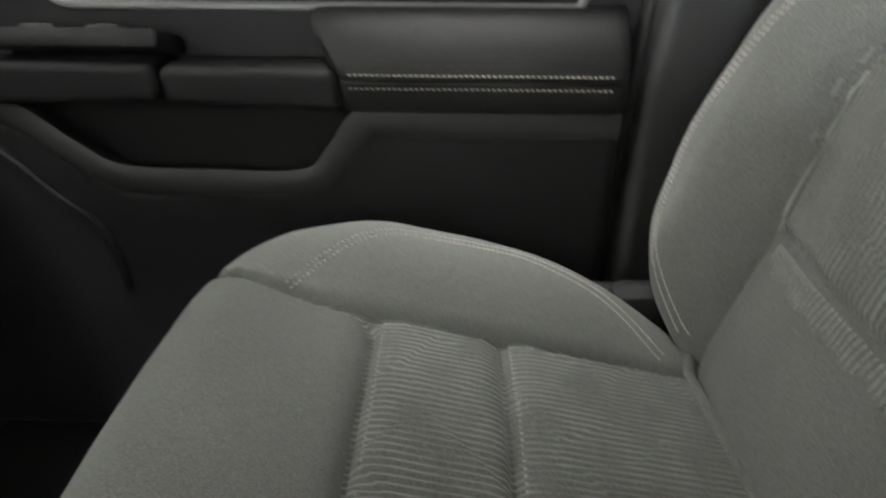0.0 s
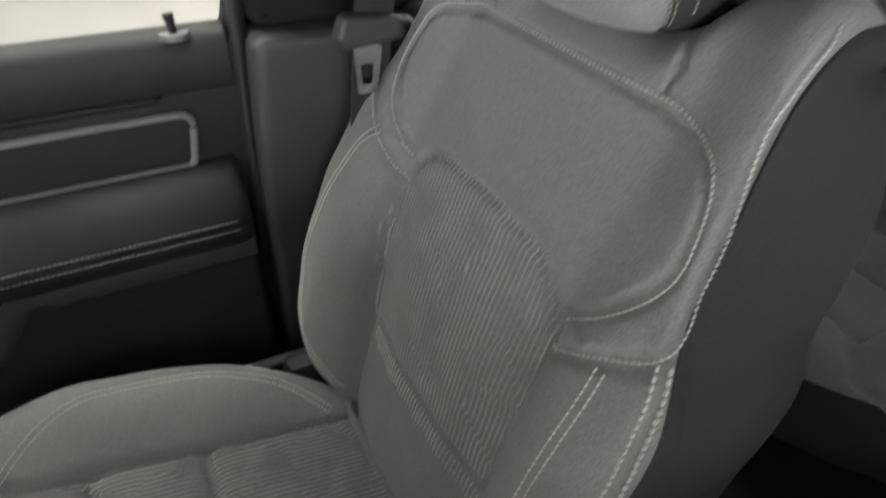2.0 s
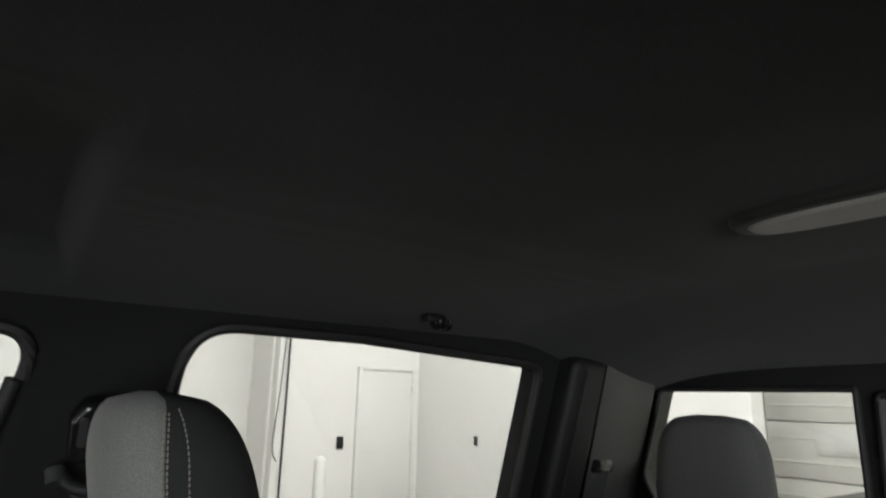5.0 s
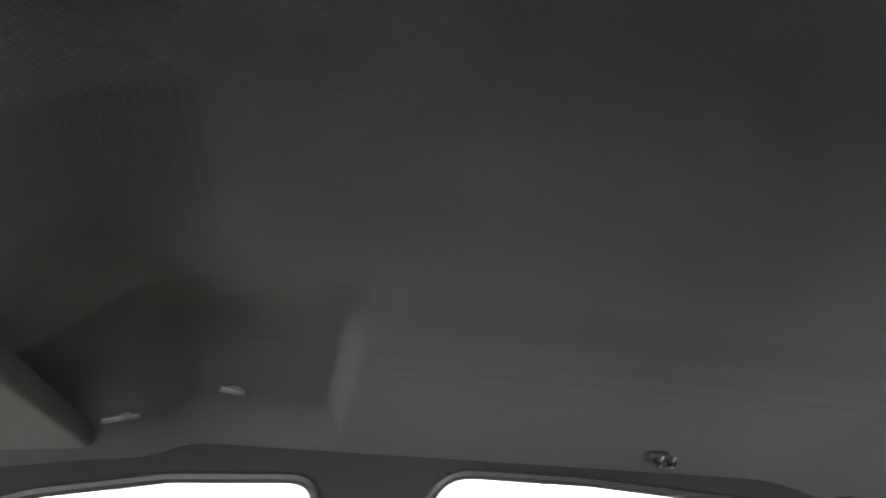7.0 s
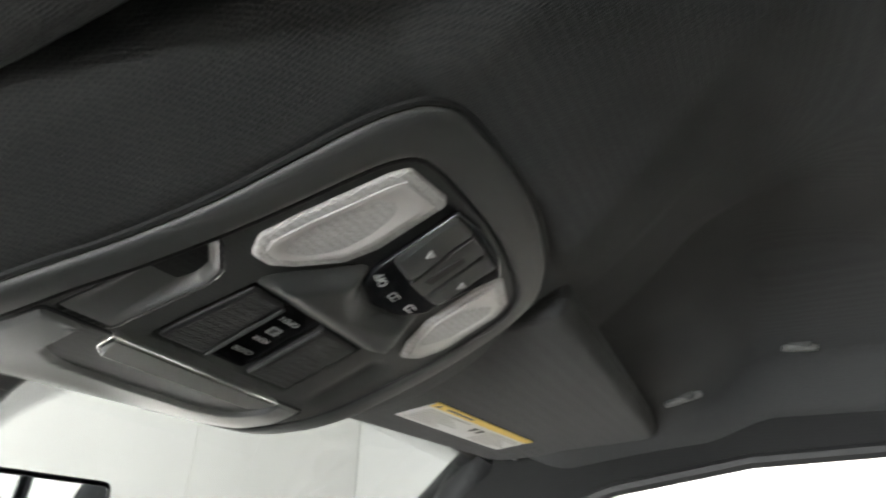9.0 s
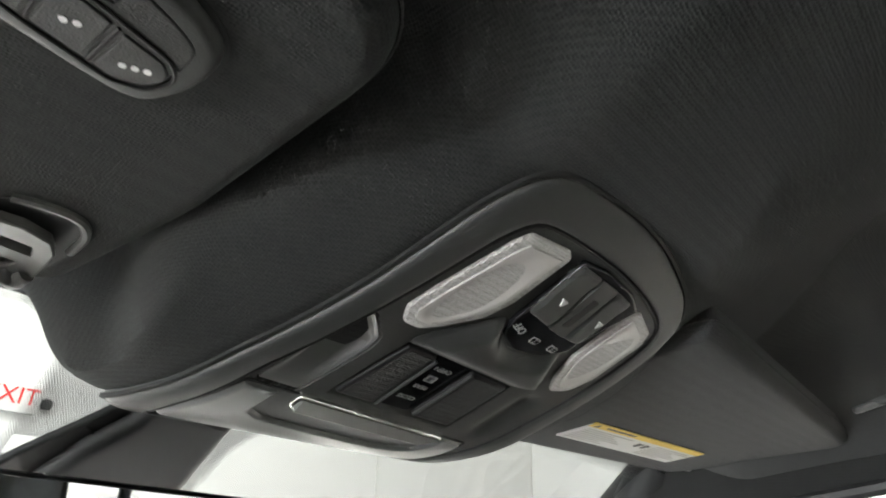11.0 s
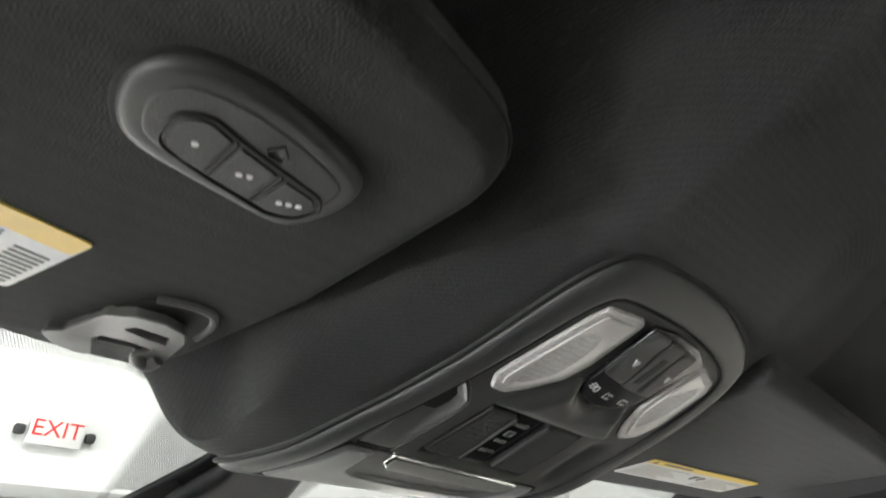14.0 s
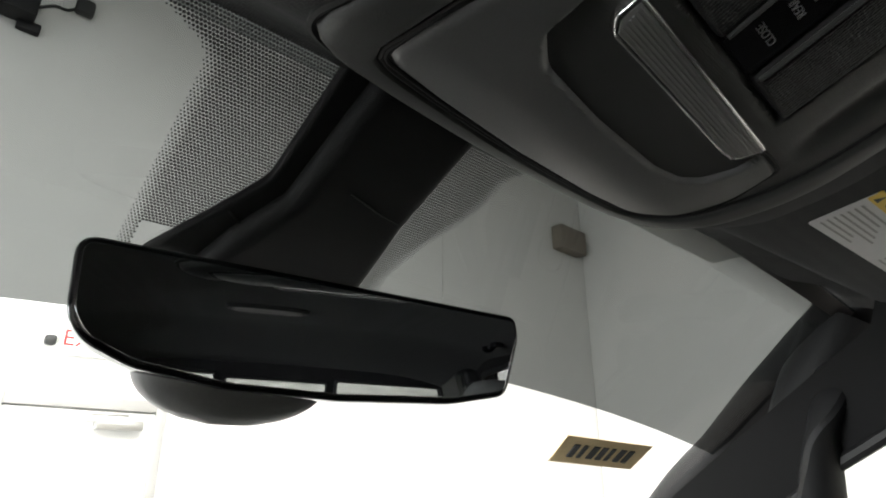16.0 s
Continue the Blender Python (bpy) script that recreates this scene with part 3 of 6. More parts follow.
box("front_wall", (0, -1.585, 1.12), (1.52, 0.05, 0.50), GALVANISED, bed, bevel=0.008)

# headliner
FLANK = [(-0.2, -0.135), (0.0, -0.130), (0.08, -0.118), (0.16, -0.104), (0.20, -0.102), (0.25, -0.111), (0.30, -0.120), (0.34, -0.131), (0.39, -0.148), (0.45, -0.166), (0.60, -0.200)]


def con_z(y):
    """Height of the overhead console's face: it falls forwards, flattens and curls up at its front lip."""
    z = 1.842 - 0.38 * (min(y, 0.375) - 0.216)
    if y > 0.375:
        d = y - 0.375
        z -= 0.38 * d - (2.6 * d * d if d < 0.05 else 0.26 * (d - 0.025))
    return z + (5.0 * (y - 0.445) ** 2 if y > 0.445 else 0.0)


def roof(x, y):
    xa = abs(x + 0.005)
    z = 1.918 - 0.060 * max(0.0, min(xa, 0.74) / 0.72) ** 6 * (1 - 0.9 * sstep(0.36, 0.56, y)) - 0.012 * (xa / 0.7) ** 2
    z -= 0.068 * sstep(0.02, 0.58, y) ** 1.3 * (1 - 0.35 * sstep(0.50, 0.74, xa))
    z -= 0.105 * sstep(-0.95, -1.50, y) if y < -0.95 else 0.0
    # recess over the visors and grab fixings: a soft step behind it, a crease that runs to the console
    rec = sstep(-0.162, -0.128, y) * (1 - sstep(0.63, 0.69, xa))
    z -= 0.020 * sstep(0.06, 0.17, y) * sstep(0.40, 0.55, xa) * (1 - sstep(0.35, 0.50, y))
    if x > 0:
        z += rec * (0.028 * sstep(0.10, 0.42, xa) * (1 - sstep(0.06, 0.15, y)) + 0.018 * sstep(-0.013, 0.003, x - y + 0.004) * sstep(0.02, 0.19, (x + y) / 2) * (1 - sstep(0.10, 0.22, y)))
    else:
        near = sstep(0.05, 0.16, y)
        z += (0.020 + 0.014 * near) * sstep(-0.20, -0.06, y) * (1 - sstep(0.63, 0.69, xa)) * sstep(0.16 - 0.06 * near, 0.42 - 0.20 * near, xa) * (1 - sstep(0.40, 0.54, y))
    # centre spine that carries the console: it narrows and fades towards the rear
    zs = con_z(y) + 0.004
    if y < 0.19:
        zs = 1.856 + 0.064 * (1 - sstep(-0.04, 0.19, y))
    if y > 0.47:
        zs = con_z(0.47) + 0.004 + 0.075 * sstep(0.46, 0.575, y)
    xr = 0.250 if y > 0.25 else 0.250 - 0.9 * (0.25 - y)
    # its left flank rises from the console's edge
    xl = lerp_table(FLANK, y)
    ramp = min(1.0, max(0.0, (x - xr + 0.10) / 0.23))
    if zs >= z:
        return z
    if x < xl:
        d = xl - x
        zf = min(z, zs + 0.26 * d + 1.6 * d * d)
        tail = 1 - 0.62 * sstep(0.33, 0.44, y)
        return zf + (z - zf) * sstep(0.048 * tail, 0.105 * tail, d)
    return z + (zs - z) * (1 - ramp * (0.75 + 0.25 * ramp))


def roof_pt(a, b):
    y = -1.47 + (2.045 - 0.026 * sstep(0.17, 0.27, abs(-0.71 + 1.46 * a))) * b
    x = (-0.73 + 1.46 * a) * (1 + 0.20 * sstep(0.40, 0.54, y))
    return (x, y, roof(x, y))


v, f = grid(roof_pt, 260, 360)
hl = pydata("ceiling_headliner", v, [q[::-1] for q in f], LINER)
tagged(hl, "charcoal knitted fabric headliner with moulded centre spine", "headliner", kind="structure")
tagged(box("roof_panel", (0, -0.42, 1.99), (1.6, 2.3, 0.04), WHITE_DOOR, bevel=0.0), "outer steel roof panel", "roof", kind="structure")

# windscreen, its printed border and the pillars
def ws(x, y):
    return Vector((x, y, 1.83 - 0.62 * (y - 0.61) - 0.05 * x * x))



def band_edge(x):
    """Lower edge of the tinted band across the top of the screen."""
    return 0.780 + 0.016 * abs(x) + 0.048 * x * x


def screen_x(a, y):
    return (-0.89 + 1.78 * a) * (1 + 0.04 * (y - 0.565) / 0.56)


BAND_GLASS = clear_glass("grey_shade_band_glass", (0.150, 0.160, 0.160), 0.03)
for nm, mt, lab, y0, y1 in (("windscreen", GLASS, "clear windscreen glass", None, 1.125), ("windscreen_shade_band", BAND_GLASS, "grey tinted shade band across the top of the windscreen", 0.535, None)):
    def screen_pt(a, b, y0=y0, y1=y1):
        e = band_edge(-0.89 + 1.78 * a)
        y = (y0 or e) + ((y1 or e) - (y0 or e)) * b
        return ws(screen_x(a, y), y)
    wsv, wsf = grid(screen_pt, 28, 10)
    wsg = tagged(pydata(nm, wsv, wsf, mt), lab, "window", kind="structure")
    wsg.visible_shadow = y0 is not None
for s in (1, -1):
    ap = thing("pillar_trim", (s * 0.74, 0.62, 1.80), "black plastic windscreen pillar trim", "pillar trim")
    v, f = sweep(curve([(s * 0.835, 0.40, 1.90), (s * 0.850, 0.53, 1.868), (s * 0.900, 0.675, 1.775), (s * 0.965, 0.822, 1.672), (s * 0.992, 0.925, 1.600), (s * 1.045, 1.05, 1.50)], 6), 0.055, 14, False, 0.75)
    pydata("cover", v, f, PLASTIC, ap)
    v, f = sweep(curve([(s * 0.80, 0.565, 1.77), (s * 0.765, 0.575, 1.74), (s * 0.745, 0.590, 1.69), (s * 0.745, 0.605, 1.63), (s * 0.755, 0.62, 1.57), (s * 0.78, 0.64, 1.50)], 6), 0.034, 14, False, 0.6)
    w2, f2 = sweep(curve([(s * 0.83, 0.55, 1.84), (s * 0.83, 0.61, 1.75), (s * 0.835, 0.65, 1.67), (s * 0.84, 0.69, 1.60), (s * 0.84, 0.73, 1.50)], 6), 0.066, 16, False, 0.8)
    pydata("inner_panel", w2, f2, PLASTIC, ap)
    pydata("grab_handle", v, f, PLASTIC, ap, "black plastic grab handle")
tagged(box("windscreen_header", (0, 0.538, 1.900), (1.74, 0.06, 0.05), LINER, bevel=0.02, seg=3), "fabric strip above the windscreen", "trim", kind="structure")

# ---- seats ----
# front backrest: depth of its middle, rise of its bolsters and half width, by height
MIDDLE = [(0.86, -0.058), (0.92, -0.038), (1.0, -0.024), (1.074, -0.018), (1.15, -0.006), (1.23, 0.001), (1.32, 0.0), (1.38, -0.008), (1.44, -0.018), (1.52, -0.022)]
BOLSTER = [(0.86, 0.02), (0.92, 0.035), (0.97, 0.050), (1.03, 0.062), (1.1, 0.060), (1.2, 0.044), (1.3, 0.024), (1.36, 0.012), (1.42, 0.014), (1.52, 0.020)]
EDGE_IN = [(0.86, 0.250), (0.95, 0.263), (1.10, 0.279), (1.25, 0.277), (1.30, 0.270), (1.34, 0.245), (1.37, 0.2345), (1.41, 0.227), (1.46, 0.2170), (1.485, 0.2168), (1.505, 0.2160), (1.525, 0.2135), (1.556, 0.2080)]
EDGE_OUT = [(0.86, 0.135), (0.92, 0.172), (0.96, 0.222), (1.01, 0.262), (1.10, 0.282), (1.25, 0.283), (1.30, 0.272), (1.34, 0.246), (1.37, 0.2345), (1.41, 0.227), (1.46, 0.2170), (1.485, 0.2168), (1.505, 0.2160), (1.525, 0.2135), (1.556, 0.2080)]

SPREAD = [(0.86, 0.004), (1.22, 0.004), (1.30, 0.018), (1.37, 0.035), (1.41, 0.037), (1.44, 0.034), (1.465, 0.027), (1.485, 0.016), (1.505, 0.005), (1.525, 0.0), (1.54, 0.0)]


def smooth_table(tab, x, r=0.02):
    return sum(lerp_table(tab, x + r * k / 2) for k in (-2, -1, 0, 1, 2)) / 5


def front_width(z, sg):
    return smooth_table(EDGE_OUT if sg > 0 else EDGE_IN, z)


def front_top(u):
    return 1.551 - 0.056 * math.exp(-(u / 0.120) ** 6) - 0.034 * sstep(0.155, 0.236, abs(u)) ** 2


def front_depth(u, z):
    a, w = abs(u), front_width(z, u)
    f = smooth_table(MIDDLE, z) + smooth_table(BOLSTER, z) * (math.sin(min(1, max(0, a - 0.146) / 0.062) * math.pi / 2) if z < 1.30 else sstep(0.140, 0.205, a))
    f -= 0.010 * sstep(0.05, 0.140, a) * (1 - sstep(0.146, 0.160, a)) * (1 - sstep(1.24, 1.34, z))
    f -= 0.003 * math.exp(-((z - 1.078) / 0.008) ** 2) * (1 - sstep(0.12, 0.14, a))
    rs = 0.040 - 0.033 * sstep(1.24, 1.36, z)
    for d, r in ((w - a, rs), (front_top(u) - z, 0.053), ((z - 0.865) * 1.5, 0.03)):
        if d < r:
            f -= r - math.sqrt(max(0.0, r * r - (r - max(d, 0)) ** 2))
    return f


YOKE = [(0.122, 1.451), (0.152, 1.446), (0.180, 1.437), (0.196, 1.422), (0.205, 1.398), (0.210, 1.375), (0.207, 1.358), (0.197, 1.340), (0.178, 1.319), (0.142, 1.291)]
BAND = [(0.140, 1.258), (0.160, 1.272), (0.203, 1.300), (0.222, 1.312), (0.237, 1.324), (0.244, 1.336)]


def below(line, a):
    return lerp_table(line, a)


def front_region(u, z):
    a = abs(u)
    if u < 0 and a > 0.972 * front_width(z, u):
        return 8
    hw = 0.146 + 0.008 * sstep(1.10, 1.20, z) - 0.012 * sstep(1.19, 1.29, z)
    arch = 1.319 - 0.034 * max(0.0, a / 0.134) ** 5
    if a < hw and z < 1.078:
        return 0
    if a < hw and z < arch:
        return 1
    if z < below(BAND, a):
        return 4 if u < 0 else 5
    if z > 1.4505 and a < 0.119 - 0.35 * abs(z - 1.47):
        return 6
    lo = lerp_table([(p[0], p[1]) for p in reversed(YOKE[5:])], a)
    hi = lerp_table([(p[0], p[1]) for p in YOKE[:6]], a)
    if a < 0.210 and (a < 0.142 or z > lo) and z < hi:
        return 3
    return 2 if u < 0 else 7


def seat_back(parent, cx, zlo, ztop, half, yb, tilt, cloth, rib, thick=0.10, bol=0.065, insert=(0.135, 1.084, 1.325), cell=0.0034, name="backrest", band=True, rz=0.0, dip=0.04, low=0.9, shape=None, bulge=0.004, low_cloth=None, seam=0.0044, spread=None):
    """A padded backrest: a dense front skin split at its seams into panels, and a shell round it."""
    nrm = Vector((0, 1, tilt)).normalized()

    def width(z, sg=1.0):
        v = (z - zlo) / (ztop - zlo)
        lo = low if sg > 0 else max(low, 0.90)
        return half * (lo + (1 - lo) * sstep(0.0, 0.30, v)) * (1 - 0.06 * sstep(0.55, 0.9, v) - 0.14 * sstep(0.86, 1.0, v))

    def top(u):
        return ztop - dip * math.exp(-(u / 0.115) ** 4) - 0.030 * sstep(0.16, 0.24, abs(u))

    def depth(u, z):
        w, v = width(z, u), (z - zlo) / (ztop - zlo)
        a = abs(u)
        env = sstep(-0.05, 0.16, v) * (1 - 0.80 * sstep(0.50, 0.85, v))
        f = bol * env * sstep(insert[0] - 0.012, half * 0.93, a)
        f += 0.010 * math.cos(min(1, a / insert[0]) * math.pi / 2) * (1 - sstep(0.6, 0.75, v))
        f += 0.022 * math.exp(-((v - 0.25) / 0.2) ** 2) * (1 - sstep(insert[0] * 0.8, insert[0], a))
        f += 0.022 * sstep(0.58, 0.70, v) * (1 - 0.8 * sstep(0.80, 1.0, v))
        for d, r in ((w - a, 0.045), (top(u) - z, 0.07), ((z - zlo) * 1.5, 0.045)):
            if d < r:
                f -= r - math.sqrt(max(0.0, r * r - (r - max(d, 0)) ** 2))
        return f

    def base(u, z):
        return Vector((cx + u, yb - tilt * (z - 1.084), z))

    def S(u, z):
        return base(u, z) + nrm * depth(u, z)

    def normal(u, z):
        e = 0.004
        return (S(u + e, z) - S(u - e, z)).cross(S(u, z + e) - S(u, z - e)).normalized() * -1

    wi, zs, zt = insert
    if shape:
        width, top, depth = shape[:3]

    def region(u, z):
        a = abs(u)
        iw = wi + 0.018 * math.sin(max(0, min(1, (z - zlo) / (zt - zlo))) * math.pi) - 0.012
        arch = zt - 0.045 * (a / wi) ** 4
        if a < iw and z < zs:
            return 0
        if a < iw and z < arch:
            return 1
        if not band:
            return 3 if z > arch - 0.01 and a < iw + 0.05 else 4
        zb = zt - 0.075 + max(0, a - wi) * 0.72
        if z < zb:
            return 4 if u < 0 else 5
        if a < 0.120 - 0.5 * (z - zt - 0.15) and z > zt + 0.137:
            return 6
        yoke_w = 0.178 + 0.030 * sstep(zt - 0.03, zt + 0.06, z)
        if a < yoke_w and zt - 0.035 + max(0, a - wi - 0.02) * 0.75 <= z < zt + 0.135:
            return 3
        return 2 if u < 0 else 7

    def slack(u, z):
        return 0.0012 * noise.noise(Vector((u * 22 + cx * 9, z * 22, 0.5))) + 0.0018 * noise.noise(Vector((u * 7, z * 7, 3.1 + cx)))

    if shape:
        region = shape[3]
    nu, nv = int(2 * half / cell), int((ztop - zlo) / cell)
    pos, reg, uz = [], [], []
    for j in range(nv + 1):
        for i in range(nu + 1):
            s = -1 + 2 * i / nu
            zz = zlo + (ztop - zlo) * j / nv
            u = s * width(zz, s)
            z = zlo + (top(u) - zlo) * j / nv
            u = s * width(z, s)
            uz.append((u, z))
            reg.append(region(u, z))
    W = nu + 1
    for k, (u, z) in enumerate(uz):
        i, j = k % W, k // W
        p = S(u, z)
        near = sum(1 for di in (-1, 0, 1) for dj in (-1, 0, 1) if 0 <= i + di < W and 0 <= j + dj <= nv and reg[k + di + dj * W] != reg[k])
        near2 = sum(1 for di, dj in ((2, 0), (-2, 0), (0, 2), (0, -2)) if 0 <= i + di < W and 0 <= j + dj <= nv and reg[k + di + dj * W] != reg[k])
        if near:
            p = p - nrm * seam
        elif near2:
            p = p - nrm * seam * 0.43
        pos.append(p + nrm * slack(u, z))
    rot = Matrix.Translation((cx, yb, 0)) @ Matrix.Rotation(rz, 4, "Z") @ Matrix.Translation((-cx, -yb, 0))
    names = {7: ("shoulder_band", cloth), 0: ("lower_insert", low_cloth or rib), 1: ("insert", rib), 2: ("shoulder_band", cloth), 3: ("yoke", cloth), 4: ("bolster", cloth), 5: ("bolster", cloth), 6: ("collar", cloth), 8: ("side_strip", CLOTH_DARK)}
    back = tagged(hang(new(name), parent))
    for r, (nm, mt) in names.items():
        idx, vs, fs = {}, [], []
        for j in range(nv):
            for i in range(nu):
                k = j * W + i
                q = (k, k + 1, k + W + 1, k + W)
                if sorted((reg[k], reg[k + 1], reg[k + W], reg[k + W + 1]))[1] != r:
                    continue
                for a in q:
                    if a not in idx:
                        idx[a] = len(vs)
                        vs.append(rot @ pos[a])
                fs.append(tuple(idx[a] for a in q)[::-1])
        if fs:
            pydata(nm, vs, fs, mt, back)
    # shell: border of the skin drawn back, then closed
    ring = [i for i in range(W)] + [W - 1 + W * j for j in range(1, nv + 1)] + [nv * W + i for i in range(nu - 1, -1, -1)] + [W * j for j in range(nv - 1, 0, -1)]
    n = len(ring)
    vs, fs = [], []
    cen = sum((pos[k] for k in ring), Vector()) / n
    for off, out in ((0.0, 0.0), (0.10, 0.006), (0.30, bulge * 0.8), (0.55, bulge), (0.80, bulge * 0.4), (0.95, -0.012), (1.0, -0.04)):
        for k in ring:
            p = pos[k]
            crown = sstep(ztop - 0.16, ztop - 0.01, uz[k][1])
            tip = sstep(ztop - 0.09, ztop - 0.01, uz[k][1])
            th = max(0.02, depth(*uz[k]) + thick - 0.02 - 0.055 * crown)
            g = Vector((p.x - cen.x, 0, 0.55 * (p.z - cen.z)))
            side_w = abs(g.x) / (g.length + 1e-6)
            if spread:
                corner = sstep(0.165, 0.212, abs(uz[k][0]))
                wide = lerp_table(spread, p.z) * sstep(0.13, 0.20, abs(uz[k][0]))
                q = p + (g.normalized() * out if out < 0 else Vector((math.copysign(1, g.x) * (wide * out / bulge - 0.010 * off * tip * corner), 0, -0.004 * tip * off * off - 0.036 * off * tip * corner)))
            else:
                q = p + g.normalized() * (out if out < 0 else out * side_w ** 2 * (1 - 0.7 * tip) - 0.030 * off * tip)
            vs.append(rot @ Vector((q.x, p.y - th * off, q.z)))
    for r in range(6):
        for i in range(n):
            j = (i + 1) % n
            fs.append((r * n + i, r * n + j, (r + 1) * n + j, (r + 1) * n + i))
    fs.append(tuple(6 * n + i for i in range(n)))
    pydata("back_shell", vs, fs, CLOTH_DARK, back, "dark cloth side and back of the backrest")

    def line(pts, off=0.0, n=14, sink=0.0005):
        c = curve([(p[0], p[1], 0) for p in pts], n)
        out = []
        for k, p in enumerate(c):
            a, b = c[max(0, k - 1)], c[min(len(c) - 1, k + 1)]
            d = (b - a).normalized()
            u, z = p.x - d.y * off, p.y + d.x * off
            out.append((rot @ (S(u, z) + nrm * (slack(u, z) - sink)), rot.to_3x3() @ normal(u, z)))
        return out
    return back, line, S, normal


def seat_cushion(parent, cx, y0, y1, half, zc, slope, cloth, rib, bol=0.05, seams=(0.106, 0.235), wi=0.14, cell=0.0036, thick=0.15, name="cushion", bend=0.33, shape=None):
    nrm = Vector((0, -slope, 1)).normalized()

    def width(y):
        v = (y - y0) / (y1 - y0)
        return half * (0.93 + 0.07 * sstep(0, 0.3, v)) * (1 - 0.06 * sstep(0.8, 1.0, v))

    def height(u, y):
        a, w = abs(u), width(y)
        env = (1 - sstep(bend - 0.10, bend + 0.02, y)) * (0.55 + 0.45 * sstep(y0, y0 + 0.25, y))
        f = bol * env * sstep(wi - 0.006, wi + 0.075, a)
        f += 0.008 * math.cos(min(1, a / wi) * math.pi / 2)
        for s in seams:
            f -= 0.007 * math.exp(-((y - s) / 0.016) ** 2) * (1 - sstep(wi, wi + 0.01, a))
        r = 0.05
        for d in (w - a, (y1 - y) * 0.8):
            if d < r:
                f -= r - math.sqrt(max(0.0, r * r - (r - max(d, 0)) ** 2))
        return f

    if shape:
        width, height = shape[:2]

    def S(u, y):
        return Vector((cx + u, y, zc + slope * (y - y0 - 0.04))) + nrm * height(u, y)

    def normal(u, y):
        e = 0.004
        n = (S(u + e, y) - S(u - e, y)).cross(S(u, y + e) - S(u, y - e)).normalized()
        return n if n.z > 0 else -n

    def region(u, y):
        a = abs(u)
        edge = wi + 0.004 * math.sin(y * 9)
        if a > edge and y < bend - 0.16 * max(0, 1 - (a - wi) / 0.05) * 0.35:
            return 3 if u < 0 else 4
        bow = 0.035 * sstep(wi - 0.05, wi, a) ** 2
        if y > seams[1] + bow:
            return 2
        return 1 if y > seams[0] else 0

    def slack(u, y):
        return 0.0012 * noise.noise(Vector((u * 20 + cx * 9, y * 20, 7.5))) + 0.002 * noise.noise(Vector((u * 7, y * 7, 1.7 + cx)))

    if shape:
        region = shape[2]
    nu, nv = int(2 * half / cell), int((y1 - y0) / cell)
    W = nu + 1
    pos, reg, uy = [], [], []
    for j in range(nv + 1):
        y = y0 + (y1 - y0) * j / nv
        w = width(y)
        yr = y1 - 0.03 * 0
        for i in range(nu + 1):
            s = -1 + 2 * i / nu
            u = s * w
            yy = y - 0.075 * (abs(s) ** 4) * (j / nv) ** 6
            uy.append((u, yy))
            reg.append(region(u, yy))
    for k, (u, y) in enumerate(uy):
        i, j = k % W, k // W
        p = S(u, y)
        near = any(0 <= i + di < W and 0 <= j + dj <= nv and reg[k + di + dj * W] != reg[k] for di in (-1, 0, 1) for dj in (-1, 0, 1))
        near2 = any(0 <= i + di < W and 0 <= j + dj <= nv and reg[k + di + dj * W] != reg[k] for di, dj in ((2, 0), (-2, 0), (0, 2), (0, -2)))
        p = p - nrm * (0.0075 if near else 0.0025 if near2 else 0.0)
        pos.append(p + nrm * slack(u, y))
    cush = hang(new(name), parent)
    for r, (nm, mt) in {0: ("rear_insert", rib), 1: ("middle_insert", rib), 2: ("front_panel", cloth), 3: ("bolster", cloth), 4: ("bolster", cloth)}.items():
        idx, vs, fs = {}, [], []
        for j in range(nv):
            for i in range(nu):
                k = j * W + i
                if sorted((reg[k], reg[k + 1], reg[k + W], reg[k + W + 1]))[1] != r:
                    continue
                q = (k, k + 1, k + W + 1, k + W)
                for a in q:
                    if a not in idx:
                        idx[a] = len(vs)
                        vs.append(pos[a])
                fs.append(tuple(idx[a] for a in q))
        if fs:
            pydata(nm, vs, fs, mt, cush)
    ring = [i for i in range(W)] + [W - 1 + W * j for j in range(1, nv + 1)] + [nv * W + i for i in range(nu - 1, -1, -1)] + [W * j for j in range(nv - 1, 0, -1)]
    n = len(ring)
    vs, fs = [], []
    cen = sum((pos[k] for k in ring), Vector()) / n
    for off, sh in ((0.0, 1.0), (0.35, 1.01), (0.75, 0.98), (1.0, 0.92)):
        for k in ring:
            p = pos[k]
            q = cen + (p - cen) * sh
            vs.append(Vector((q.x, q.y, p.z - thick * off)))
    for r in range(3):
        for i in range(n):
            j = (i + 1) % n
            fs.append((r * n + j, r * n + i, (r + 1) * n + i, (r + 1) * n + j))
    fs.append(tuple(3 * n + i for i in range(n)))
    pydata("side_skirt", vs, fs, CLOTH_DARK, cush, "dark cloth side of the cushion")

    def line(pts, off=0.0, n=14):
        c = curve([(p[0], p[1], 0) for p in pts], n)
        out = []
        for k, p in enumerate(c):
            a, b = c[max(0, k - 1)], c[min(len(c) - 1, k + 1)]
            d = (b - a).normalized()
            u, y = p.x - d.y * off, p.y + d.x * off
            out.append((S(u, y) + nrm * (slack(u, y) - 0.0003), normal(u, y)))
        return out
    return cush, line


